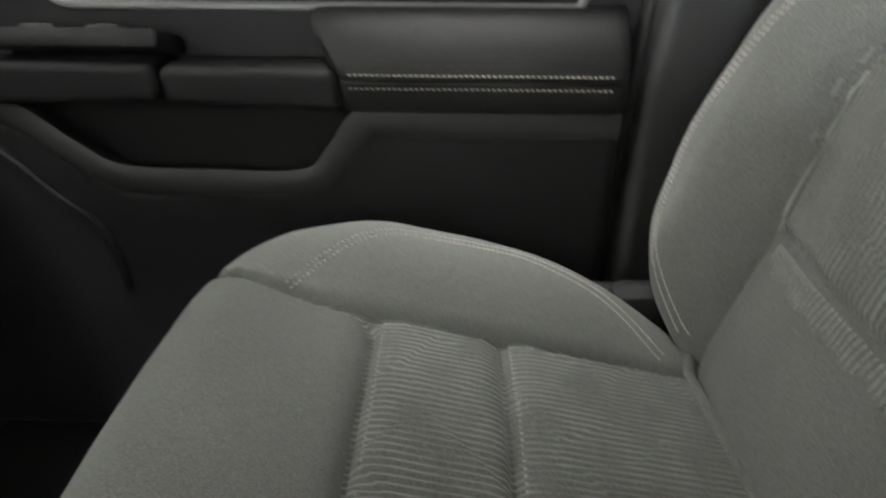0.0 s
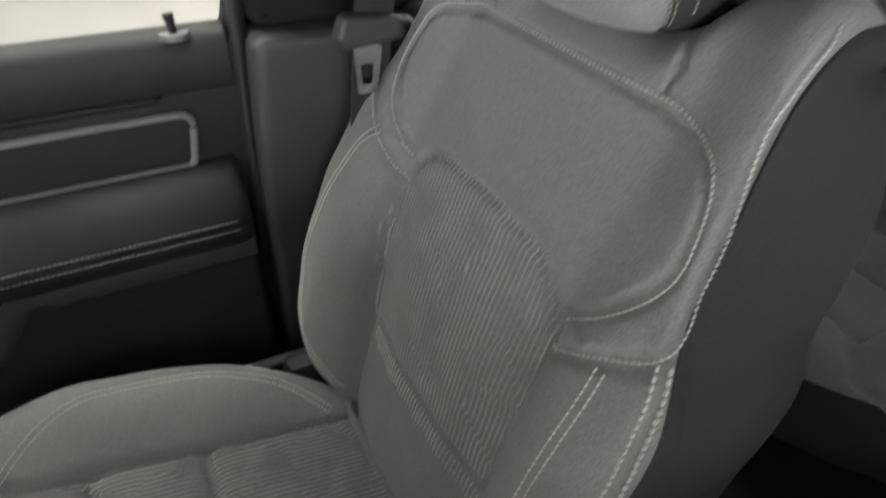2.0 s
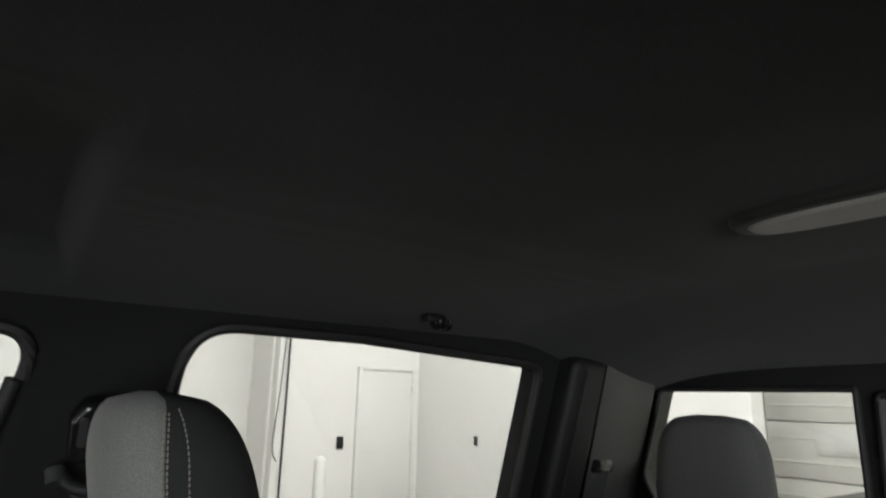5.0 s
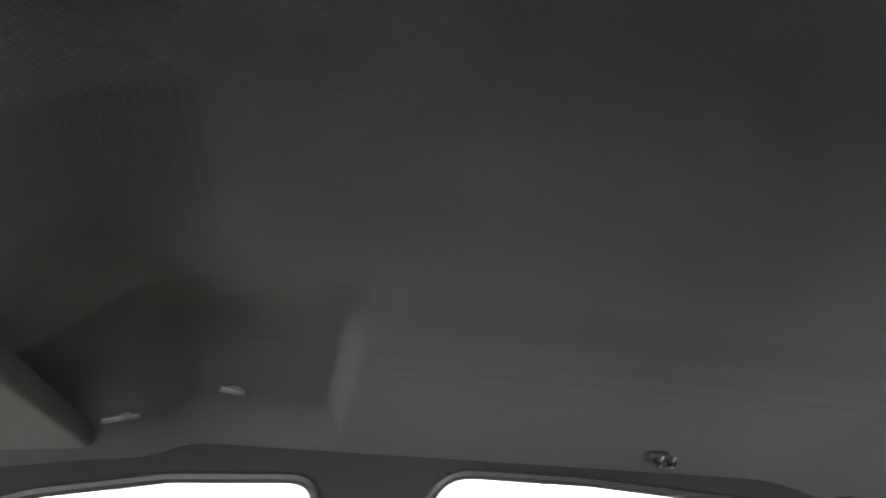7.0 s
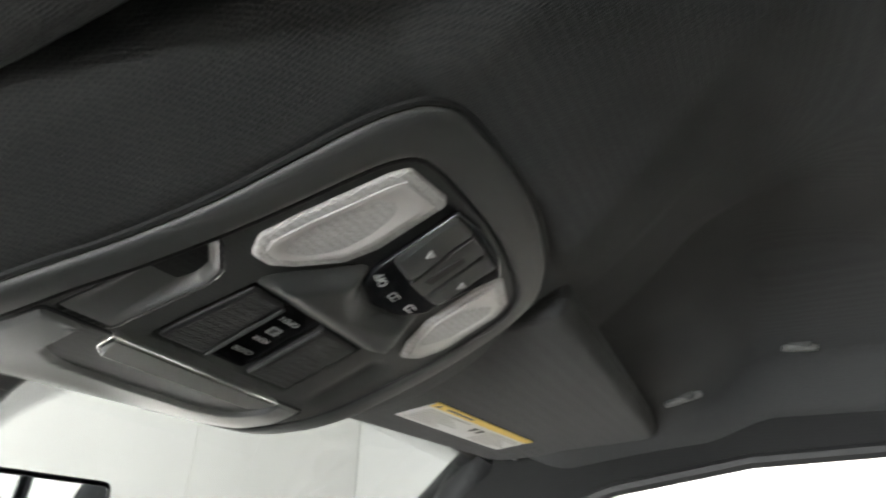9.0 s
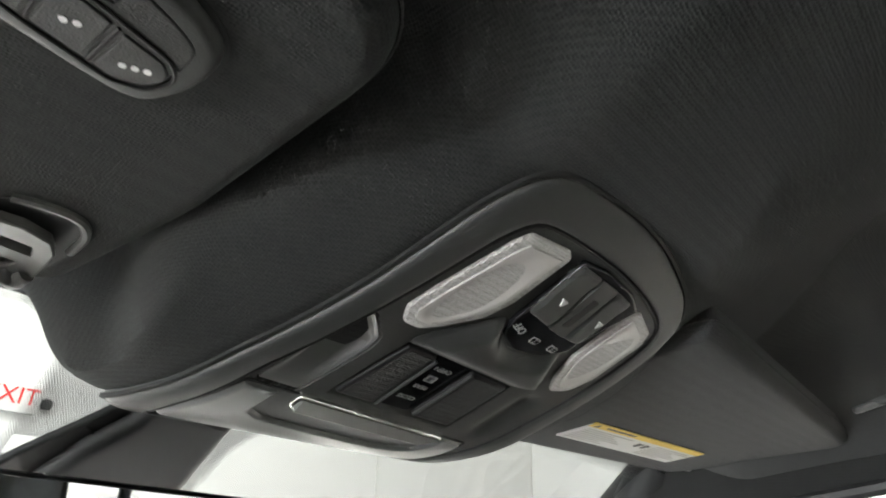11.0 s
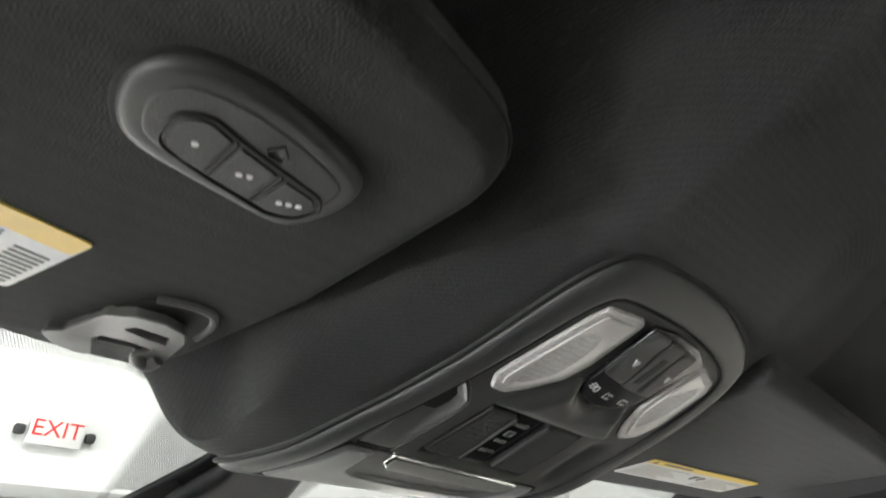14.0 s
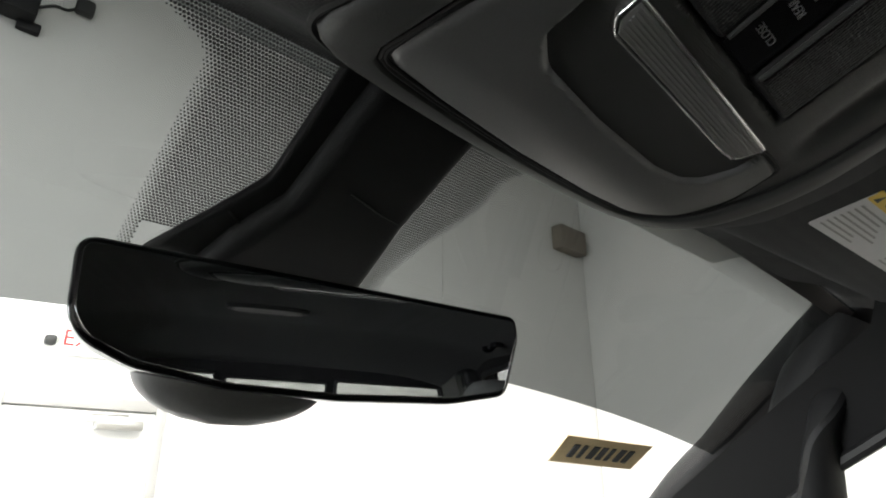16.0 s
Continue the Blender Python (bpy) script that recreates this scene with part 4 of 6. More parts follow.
def headrest(parent, cx, cy, z0, z1, hw, front, backd, cloth, side_cloth, name="headrest", lean=0.12, thread=None, power=3.0, taper=0.06, shift=0.0):
    """A rounded headrest: rows of a squarish outline, front fuller than the back."""
    hr = hang(new(name), parent)
    NR, NA = 30, 64
    rows = []
    for j in range(NR + 1):
        v = j / NR
        r, ro = (max(0.0, 1 - abs(2 * v - 1) ** e) ** (1 / 2.6) for e in ((7.0, 3.4) if v < 0.5 else (3.0, 3.0)))
        z = z0 + (z1 - z0) * v
        row = []
        for a in range(NA):
            t = 2 * math.pi * a / NA
            c, s = math.cos(t), math.sin(t)
            x = math.copysign(abs(c) ** (2 / power), c) * hw * (1 - taper * v) * (0.30 + 0.70 * (ro if c > 0 else r))
            y = math.copysign(abs(s) ** (2 / 2.3), s) * (front if s > 0 else backd) * (0.12 + 0.88 * r)
            row.append(Vector((cx + x, cy + y - lean * (z - z0), z)))
        rows.append(row)

    def piece(nm, lo, hi, mt, inset):
        vs, fs = [], []
        m = round(hi - lo) + 1
        for j in range(NR + 1):
            for k in range(m):
                v = j / NR
                sh = shift * (0.3 + 3.5 * v ** 3.5)
                e0 = lo + (sh if 16 < lo < 48 else -sh if lo <= 16 else 0)
                e1 = hi + (sh if 16 < hi < 48 else -sh)
                kk = e0 + (e1 - e0) * k / (m - 1)
                i = math.floor(kk)
                p = rows[j][i % NA].lerp(rows[j][(i + 1) % NA], kk - i)
                if inset and k in (0, m - 1):
                    c = Vector((cx, cy - lean * (p.z - z0), p.z))
                    p -= (p - c).normalized() * 0.0025
                vs.append(p)
        for j in range(NR):
            for k in range(m - 1):
                fs.append((j * m + k, j * m + k + 1, (j + 1) * m + k + 1, (j + 1) * m + k))
        fs.append(tuple(NR * m + k for k in range(m)))
        fs.append(tuple(k for k in range(m))[::-1])
        return pydata(nm, vs, fs, mt, hr)
    # angles: 0 is outboard side, 16 front, 32 inboard side, 48 back
    piece("front_panel", 3.5, 28.5, cloth, True)
    piece("side_panel", 28.5, 67.5, side_cloth, True)
    if thread is not None:
        for k, low in ((28.2, 2), (28.75, 2), (3.8, 2), (3.25, 2), (33.5, 3)):
            ln = []
            for j in range(low, NR - 1):
                v = j / NR
                sh = shift * (0.3 + 3.5 * v ** 3.5)
                kk = k + (sh if k > 16 else -sh) if k != 33.5 else 31.2 + 1.8 * sstep(0.3, 1.0, v)
                i = math.floor(kk)
                p = rows[j][i % NA].lerp(rows[j][(i + 1) % NA], kk - i)
                c = Vector((cx, cy - lean * (p.z - z0), p.z))
                nn = (p - c)
                nn.z = 0
                ln.append((p + nn.normalized() * 0.0005, nn.normalized()))
            stitches("stitching", ln, thread, hr, 0.0056, 0.0009)
    return hr


def cords(name, line, end, material, parent, pitch=0.0066, size=0.0014, lift=0.0):
    """Short raised cords that run from a seam towards a second line; both are lists of (point, normal)."""
    verts, faces = [], []
    acc, need, k = 0.0, 0.0, 0
    for i, ((a, na), (b, nb)) in enumerate(zip(line, line[1:])):
        seg = (b - a).length
        d = (b - a) / seg
        while acc + seg >= need:
            c = a + d * (need - acc) + na * lift
            run = end[i][0].lerp(end[i + 1][0], (need - acc) / seg) + end[i][1] * lift - c
            ll = 0.80 + 0.3 * noise.noise(Vector((need * 60, 0.3, 1.7)))
            base = len(verts)
            for f, w in ((0.0, 0.5), (0.2, 1.0), (0.7, 0.9), (1.0, 0.1)):
                p = c + run * (ll * f) + d * (0.0006 * math.sin(need * 900 + 3 * f))
                verts += [p - d * size * w - na * 0.0008, p + na * size * 0.7 * w, p + d * size * w - na * 0.0008]
            for q in range(3):
                o = base + q * 3
                faces += [(o, o + 1, o + 4, o + 3), (o + 1, o + 2, o + 5, o + 4)]
            need += pitch
            k += 1
        acc += seg
    ob = pydata(name, verts, faces, material, parent)
    ob["kind"] = "stuff"
    return ob


# front passenger seat
CX = 0.440
seat = thing("front_passenger_seat", (CX, 0.1, 0.60), "grey cloth front seat with ribbed insert and pale stitching", "car seat")
back, bl, S, NRM = seat_back(seat, CX, 0.865, 1.560, 0.276, -0.112, 0.37, CLOTH, RIB_Z, 0.15, 0.075, shape=(front_width, front_top, front_depth, front_region), bulge=0.020, low_cloth=CLOTH, spread=SPREAD)
for s in (1, -1):
    stitches("stitching", bl([(0, 1.449), (s * .06, 1.449)] + [(s * p[0], p[1]) for p in YOKE], 0.0035 * s), THREAD, back, 0.0050, 0.0010)
    # lower edge of the shoulder band, turning up along the outer edge
    stitches("stitching", bl([(s * .143, 1.260), (s * .160, 1.272), (s * .203, 1.300), (s * .222, 1.312), (s * .236, 1.323), (s * .243, 1.336), (s * .240, 1.352), (s * .233, 1.372), (s * .226, 1.405), (s * .2110, 1.460), (s * .2115, 1.485), (s * .2105, 1.503), (s * .2085, 1.516), (s * .2030, 1.527)], 0.0012 * s), THREAD, back, 0.0050, 0.0009)
for off in (0.0038, -0.0038):
    stitches("stitching", bl([(-.211, 1.298), (-.214, 1.266), (-.216, 1.20), (-.219, 1.14), (-.219, 1.08), (-.214, 1.01), (-.203, 0.94)], off), THREAD, back, 0.0062, 0.0011)
    stitches("stitching", bl([(-.243, 1.328), (-.254, 1.302), (-.261, 1.265), (-.266, 1.22), (-.269, 1.168), (-.269, 1.10), (-.264, 1.03), (-.254, 0.95)], off), THREAD, back, 0.0066, 0.0014)
    stitches("stitching", bl([(.189, 1.300), (.211, 1.273), (.224, 1.232), (.238, 1.183), (.243, 1.122), (.234, 1.070), (.215, 1.020), (.185, .978), (.157, .945)], off), THREAD, back, 0.0054, 0.0012)
ROW = (.128, .06, 0, -.06, -.134)
cords("pale_piping", bl([(u, 1.0715) for u in ROW]), bl([(u, 1.046) for u in ROW]), CORD_SOFT, back, 0.0062, 0.0011, lift=0.0012)
CUSHION_EDGE = [(-0.13, 0.175), (-0.08, 0.190), (-0.03, 0.222), (0.05, 0.248), (0.16, 0.260), (0.25, 0.258), (0.33, 0.246), (0.38, 0.226), (0.41, 0.205)]


def cushion_width(y):
    return smooth_table(CUSHION_EDGE, y, 0.03)


def cushion_height(u, y):
    a, w = abs(u), cushion_width(y)
    env = (1 - 0.85 * sstep(0.22, 0.40, y)) * (0.45 + 0.55 * sstep(-0.13, 0.10, y))
    f = 0.052 * env * math.sin(min(1, max(0, a - 0.131 - 0.022 * sstep(0.26, 0.39, y)) / 0.078) * math.pi / 2)
    f += 0.007 * math.cos(min(1, a / 0.13) * math.pi / 2)
    for q in (0.106, 0.230):
        f -= 0.007 * math.exp(-((y - q) / 0.014) ** 2) * (1 - sstep(0.13, 0.14, a))
    for d, r in ((w - a, 0.045), ((0.408 - y) * 0.9, 0.05)):
        if d < r:
            f -= r - math.sqrt(max(0.0, r * r - (r - max(d, 0)) ** 2))
    return f


def cushion_region(u, y):
    a = abs(u)
    if a > 0.131 + 0.022 * sstep(0.26, 0.39, y):
        return 3 if u < 0 else 4
    if y > 0.228 + 0.026 * sstep(0.09, 0.135, a) ** 2:
        return 2
    return 1 if y > 0.106 else 0


cush, cl = seat_cushion(seat, CX, -0.13, 0.408, 0.262, 0.903, 0.23, CLOTH, RIB_Z, shape=(cushion_width, cushion_height, cushion_region))
for s in (1, -1):
    for off in (0.0038, -0.0038):
        stitches("stitching", cl([(s * .143, 0.318), (s * .170, 0.292), (s * .194, 0.255), (s * .208, 0.21), (s * .210, 0.12), (s * .196, 0.04), (s * .178, -0.01), (s * .142, -0.06)], off), THREAD, cush, 0.0052, 0.0011)
for y in (0.100, 0.222):
    cords("pale_piping", cl([(-.126, y), (0, y), (.126, y)]), cl([(-.126, y - 0.026), (0, y - 0.026), (.126, y - 0.026)]), CORD, cush, 0.0068, lift=0.0001)
# piping along the rear edge, gathered by short stitches
rp = [p + Vector((0, 0, 0.002)) for p, q in cl([(-.15, -0.086), (-.07, -0.085), (0, -0.085), (.07, -0.085), (.15, -0.086)])]
tube("piping", rp, 0.0055, CLOTH, cush, "cloth piping along the rear edge", 8)
cords("piping_cord_row", [(p + Vector((0, 0.0048, 0.0022)), Vector((0, 0.6, 0.8))) for p in rp], [(p + Vector((0, -0.001, 0.0052)), Vector((0, 0, 1))) for p in rp], CORD, cush, 0.0085, 0.0012)
hr = headrest(seat, 0.441, -0.300, 1.474, 1.734, 0.116, 0.068, 0.090, CLOTH, CLOTH_DARK, thread=THREAD_DIM, lean=-0.25, shift=1.0, power=2.7)
for s in (1, -1):
    tube("headrest_post", [(CX + s * 0.070, -0.345, 1.45), (CX + s * 0.066, -0.318, 1.56)], 0.006, CHROME, hr, "chrome headrest post", 10)
    v, f = sweep([(CX + s * 0.070, -0.342, 1.478), (CX + s * 0.070, -0.344, 1.496), (CX + s * 0.070, -0.345, 1.502)], lambda t: 0.024 if t < 0.9 else 0.016, 18)
    pydata("post_guide", v, f, GLOSS, hr, "black post guide")
box("base", (CX, 0.12, 0.68), (0.44, 0.42, 0.14), PLASTIC, seat, "black seat base", 0.03)
rc = box("recliner_cover", (CX + 0.235, -0.08, 0.90), (0.05, 0.12, 0.09), PLASTIC, seat, "black recliner cover", 0.02)
tube("lever", [(CX + 0.262, -0.06, 0.92), (CX + 0.262, 0.06, 0.925)], 0.008, STEEL, rc, "grey recliner lever")

# rear bench: outboard section, centre section and far section
for rcx, half, lab in ((0.475, 0.335, "outboard"), (-0.02, 0.155, "centre"), (-0.515, 0.335, "far")):
    rs = thing("bench_seat", (rcx, -1.0, 0.60), f"grey cloth rear seat toned dark for shade, {lab} section of the bench", "car seat", "rear bench sections")
    wide = half > 0.2
    ins = (0.143 if wide else 0.08, 1.09, 1.335)
    rb, rl, RS, RN = seat_back(rs, rcx, 0.86, 1.515 if wide else 1.49, half, -1.222, 0.31, REAR_CLOTH, REAR_RIB, 0.10, 0.035, ins, 0.0052, band=wide, dip=0.0, seam=0.009, low_cloth=REAR_CLOTH)
    for s in (1, -1):
        stitches("stitching", rl([(0, 1.455), (s * .16, 1.452), (s * .20, 1.43), (s * .205, 1.36)], 0), THREAD_DIM, rb, 0.008, 0.001)
    rcu, rcl = seat_cushion(rs, rcx, -1.20, -0.68, half, 0.93, 0.10, REAR_CLOTH, REAR_CLOTH, 0.015, (-0.99, -0.82), 0.16 if wide else 0.1, 0.0065, 0.16, bend=-0.72)
    if wide:
        sg = 1 if rcx > 0 else -1
        rh = headrest(rs, rcx - 0.005 * sg, -1.325, 1.492, 1.712, 0.132, 0.05, 0.065, REAR_CLOTH, REAR_CLOTH, lean=0.06, power=3.6, taper=0.16)
        for k in (-0.085, 0.085):
            tube("headrest_post", [(rcx - 0.018 + k, -1.335, 1.47), (rcx - 0.018 + k, -1.335, 1.505)], 0.0065, CHROME, rh, "chrome headrest post", 10)
            box("post_guide", (rcx - 0.018 + k, -1.333, 1.490), (0.045, 0.035, 0.014), CHROME, rh, "pale post guide", 0.005)

# ---- overhead console ----
NC = Vector((0, -0.355, -0.935))


def con(x, y):
    return Vector((x, y, con_z(y)))


def con_n(y):
    """Downward normal of the console's face."""
    return Vector((0, (con_z(y + 0.002) - con_z(y - 0.002)) / 0.004, -1)).normalized()


def inset(poly, d):
    out, m = [], len(poly)
    area = sum(poly[i][0] * poly[(i + 1) % m][1] - poly[(i + 1) % m][0] * poly[i][1] for i in range(m))
    s = 1 if area > 0 else -1
    for i in range(m):
        a, p, b = Vector(poly[i - 1]), Vector(poly[i]), Vector(poly[(i + 1) % m])
        t = (b - a).normalized()
        out.append(tuple(p + Vector((-t.y, t.x)) * (s * d)))
    return out


def depth_in(poly, x, y):
    """Distance of a point to the polygon's edge, positive inside."""
    p, best, inside, m = Vector((x, y)), 9.0, False, len(poly)
    for i in range(m):
        a, b = Vector(poly[i]), Vector(poly[(i + 1) % m])
        e = b - a
        t = min(1.0, max(0.0, (p - a).dot(e) / max(1e-12, e.length_squared)))
        best = min(best, (a + e * t - p).length)
        if (a.y > y) != (b.y > y) and x < a.x + (y - a.y) / (b.y - a.y) * (b.x - a.x):
            inside = not inside
    return best if inside else -best


def radial(poly, c, n):
    """The polygon's outline seen from c at n even angles."""
    out = []
    for k in range(n):
        q = 2 * math.pi * k / n
        dx, dy, best = math.cos(q), math.sin(q), 0.0
        for i in range(len(poly)):
            ax, ay = poly[i][0] - c[0], poly[i][1] - c[1]
            bx, by = poly[(i + 1) % len(poly)][0] - c[0], poly[(i + 1) % len(poly)][1] - c[1]
            det = dx * (ay - by) - dy * (ax - bx)
            if abs(det) < 1e-12:
                continue
            r = (ax * (ay - by) - ay * (ax - bx)) / det
            u = (dx * ay - dy * ax) / det
            if -1e-6 <= u <= 1 + 1e-6 and r > best:
                best = r
        out.append((c[0] + dx * best, c[1] + dy * best))
    return out


def relief(name, outline, c, height, mat, parent, label="", rings=24, n=120, skirt=0.006):
    """A modelled face inside an outline: its height over the console is height(x, y)."""
    rim = radial(outline, c, n)
    vs, fs = [con(*c) + con_n(c[1]) * height(*c)], []
    for r in range(1, rings + 1):
        t = (r / rings) ** 0.9
        for x, y in rim:
            q = (c[0] + (x - c[0]) * t, c[1] + (y - c[1]) * t)
            vs.append(con(*q) + con_n(q[1]) * height(*q))
    for x, y in rim:
        vs.append(con(x, y) + con_n(y) * (height(x, y) - skirt))
    for k in range(n):
        fs.append((0, 1 + (k + 1) % n, 1 + k))
    for r in range(rings):
        for k in range(n):
            a, b = 1 + r * n + k, 1 + r * n + (k + 1) % n
            fs.append((a, b, b + n, a + n))
    return pydata(name, vs, fs, mat, parent, label)


def loop(pts, n=6):
    return [tuple(p)[:2] for p in curve([(x, y, 0) for x, y in pts], n, True)]


CON_OUT = loop([(-0.055, 0.179), (-0.02, 0.177), (0.02, 0.180), (0.06, 0.188), (0.092, 0.198), (0.118, 0.215), (0.137, 0.247), (0.148, 0.295), (0.150, 0.346), (0.146, 0.398), (0.137, 0.445),
                (0.118, 0.482), (0.085, 0.500), (0.03, 0.503), (-0.04, 0.498), (-0.11, 0.489), (-0.152, 0.480), (-0.165, 0.468), (-0.160, 0.447), (-0.1505, 0.415), (-0.1435, 0.388), (-0.135, 0.362),
                (-0.126, 0.338), (-0.118, 0.312), (-0.111, 0.282), (-0.106, 0.248), (-0.101, 0.215), (-0.092, 0.192), (-0.077, 0.182)])
CON_IN = loop([(-0.055, 0.2045), (-0.02, 0.2035), (0.02, 0.205), (0.06, 0.2105), (0.090, 0.218), (0.108, 0.228), (0.119, 0.246), (0.126, 0.280), (0.1275, 0.32), (0.124, 0.362), (0.118, 0.40), (0.111, 0.437),
               (0.098, 0.468), (0.075, 0.486), (0.03, 0.488), (-0.04, 0.4835), (-0.10, 0.476), (-0.132, 0.470), (-0.140, 0.461), (-0.137, 0.442), (-0.130, 0.408), (-0.120, 0.370),
               (-0.107, 0.335), (-0.096, 0.300), (-0.088, 0.268), (-0.083, 0.243), (-0.078, 0.222), (-0.070, 0.209)])
console = thing("overhead_console", (-0.02, 0.32, 1.83), "dark grey overhead console with map lamps and switches", "overhead console")
CC = (-0.005, 0.335)
ro, ri = radial(CON_OUT, CC, 160), radial(CON_IN, CC, 160)
prof = [(-0.03, -0.012), (0.0, -0.001), (0.03, 0.0014), (0.10, 0.0034), (0.24, 0.0047), (0.50, 0.0055), (0.78, 0.0055), (0.92, 0.0051), (0.975, 0.0040), (1.0, 0.0016), (1.0, -0.004)]
verts, faces = [], []
for t, h in prof:
    for a, b in zip(ro, ri):
        q = (a[0] + (b[0] - a[0]) * t, a[1] + (b[1] - a[1]) * t)
        verts.append(con(*q) + con_n(q[1]) * h)
for r in range(len(prof) - 1):
    for i in range(160):
        j = (i + 1) % 160
        faces.append((r * 160 + i, r * 160 + j, (r + 1) * 160 + j, (r + 1) * 160 + i))
pydata("frame", verts, faces, FRAME_GREY, console, "satin dark grey console frame")
tube("shadow_gap", [con(*p) - con_n(p[1]) * 0.0005 for p in inset(CON_OUT, -0.0012)], 0.0020, BLACK_HOLE, console, closed=True, sides=6)
tube("inner_lip", [con(*p) + con_n(p[1]) * 0.0030 for p in inset(ri, 0.0016)], 0.0013, BLACK_HOLE, console, closed=True, sides=6)


def cpoly(pts, r, n=5):
    return [tuple(p) for p in rounded(pts, r, n)]


def cpad(name, pts, r, h, mat, parent=console, label="", edge=0.0015, sink=0.002, steps=3):
    rr = [max(q, edge * 1.6) for q in r] if isinstance(r, list) else max(r, edge * 1.6)
    nn = con_n(sum(p[1] for p in pts) / len(pts))
    return pad(name, cpoly(pts, rr) if r else pts, con, nn, h, mat, parent, label, edge, steps, sink)


RIBBED_GREY = material("ribbed_grey_plastic", (0.22, 0.22, 0.215), 0.32)
WOVEN = material("black_textured_rubber", (0.012, 0.012, 0.012), 0.6, 0, 0.25, 520, 0.0012, 0.05, 0.35, "voronoi")
POCKET = cpoly([(-0.094, 0.3015), (-0.0745, 0.319), (-0.0725, 0.330), (-0.083, 0.3815), (-0.1145, 0.3795), (-0.105, 0.338)], [0.004, 0.006, 0.004, 0.002, 0.002, 0.01])
WELL = cpoly([(-0.0535, 0.3140), (0.058, 0.3205), (0.0565, 0.3830), (-0.0635, 0.3765)], 0.002)


def field_height(x, y):
    h = 0.0030
    d = depth_in(POCKET, x, y)
    if d > -0.004:
        h -= 0.016 * sstep(-0.0015, 0.002, d)
    d = depth_in(WELL, x, y)
    if d > -0.004:
        h -= 0.008 * sstep(-0.001, 0.002, d)
    # soft hollow beside the right-hand rim, under the smaller lamp
    h -= 0.004 * math.exp(-((x - 0.092) / 0.010) ** 2) * sstep(0.318, 0.335, y) * (1 - sstep(0.37, 0.395, y))
    return h


relief("field", inset(ri, 0.0018), CC, field_height, PLASTIC_GREY, console, "dark grey inner field", 80, 240)


def pocket_height(x, y):
    d = depth_in(POCKET, x, y)
    return 0.0026 - 0.0085 * sstep(0.0, 0.007, d) * (1 - sstep(0.318, 0.384, y))


relief("side_pocket", POCKET, (-0.094, 0.345), pocket_height, SATIN, console, "satin grey side pocket", 22, 90)
# bin door in front of the bar, with its finger scoop
BIN = cpoly([(-0.1185, 0.3840), (0.0975, 0.4000), (0.1045, 0.432), (0.095, 0.462), (0.074, 0.4815), (0.03, 0.4835), (-0.04, 0.479), (-0.10, 0.4712), (-0.1365, 0.4645), (-0.1335, 0.441)], [0.002, 0.004, 0.03, 0.03, 0.03, 0.1, 0.1, 0.05, 0.008, 0.02])
SCOOP = cpoly([(-0.0965, 0.380), (-0.0975, 0.4165), (-0.080, 0.4285), (-0.031, 0.4365), (0.030, 0.4415), (0.054, 0.4390), (0.066, 0.4310), (0.0745, 0.4130), (0.073, 0.396), (0.0, 0.370)], [0.002, 0.008, 0.02, 0.06, 0.03, 0.014, 0.012, 0.008, 0.004, 0.002])


def bin_height(x, y):
    d, s = depth_in(BIN, x, y), depth_in(SCOOP, x, y)
    h = 0.0052 - 0.0030 * (1 - sstep(0.0, 0.0030, d)) + 0.0012 * sstep(0.0, 0.03, d)
    if s > 0:
        back = max(0.0, min(1.0, (y - 0.392) / 0.046))
        h -= (0.0105 * sstep(0.0, 0.0055, s)) * (0.35 + 0.65 * back)
    return h


relief("bin_door", BIN, (0.002, 0.432), bin_height, SATIN, console, "satin grey sunglass bin door with finger scoop", 60, 260)
tube("bin_gap", [con(*p) + con_n(p[1]) * 0.0032 for p in inset(BIN, -0.0010)], 0.0012, BLACK_HOLE, console, closed=True, sides=6)
BAR = [(-0.0800, 0.3825), (0.0665, 0.3945), (0.0575, 0.4095), (0.046, 0.4110), (-0.0745, 0.4000), (-0.0805, 0.3950)]
bar = cpad("latch_bar", BAR, [0.0015, 0.0015, 0.008, 0.006, 0.006, 0.006], 0.0078, CHROME, label="bright edged latch bar", edge=0.0018)
BAR_IN = inset(cpoly(BAR, [0.003, 0.003, 0.008, 0.006, 0.006, 0.006]), 0.0022)
cpad("bar_insert", BAR_IN, 0, 0.0080, RIBBED_GREY, bar, "ribbed grey insert", 0.0004)
for k in range(8):
    y = 0.3860 + 0.0018 * k
    x0, x1 = -0.0765 + 0.0004 * k, 0.0620 - 0.0014 * k
    cpad("ridge", [(x0, y), (x1, y + (x1 - x0) * 0.082), (x1, y + 0.0009 + (x1 - x0) * 0.082), (x0, y + 0.0009)], 0, 0.0086, RIBBED_GREY, bar, edge=0.0003)
# switch well
well = cpad("switch_well", WELL, 0, -0.0020, GLOSS, label="gloss black switch well", edge=0.0004)
R1 = [(-0.0520, 0.3160), (-0.0235, 0.3178), (-0.0255, 0.3765), (-0.0615, 0.3745)]
R2 = [(0.0150, 0.3200), (0.0565, 0.3222), (0.0550, 0.3810), (0.0130, 0.3788)]
for pts in (R1, R2):
    rk = cpad("rocker", pts, 0.002, 0.0044, PLASTIC, well, "black textured rocker switch", 0.0022)
    cpad("grip", inset(pts, 0.0045), 0.0015, 0.0049, WOVEN, rk, "finely textured grip", 0.0004)
    a, b = (Vector(pts[1]), Vector(pts[2])) if pts is R1 else (Vector(pts[0]), Vector(pts[3]))
    tube("rib", [con(*a.lerp(b, t)) + con_n(0.35) * 0.0048 for t in (0.04, 0.5, 0.96)], 0.0013, PLASTIC_GREY, rk, sides=8)
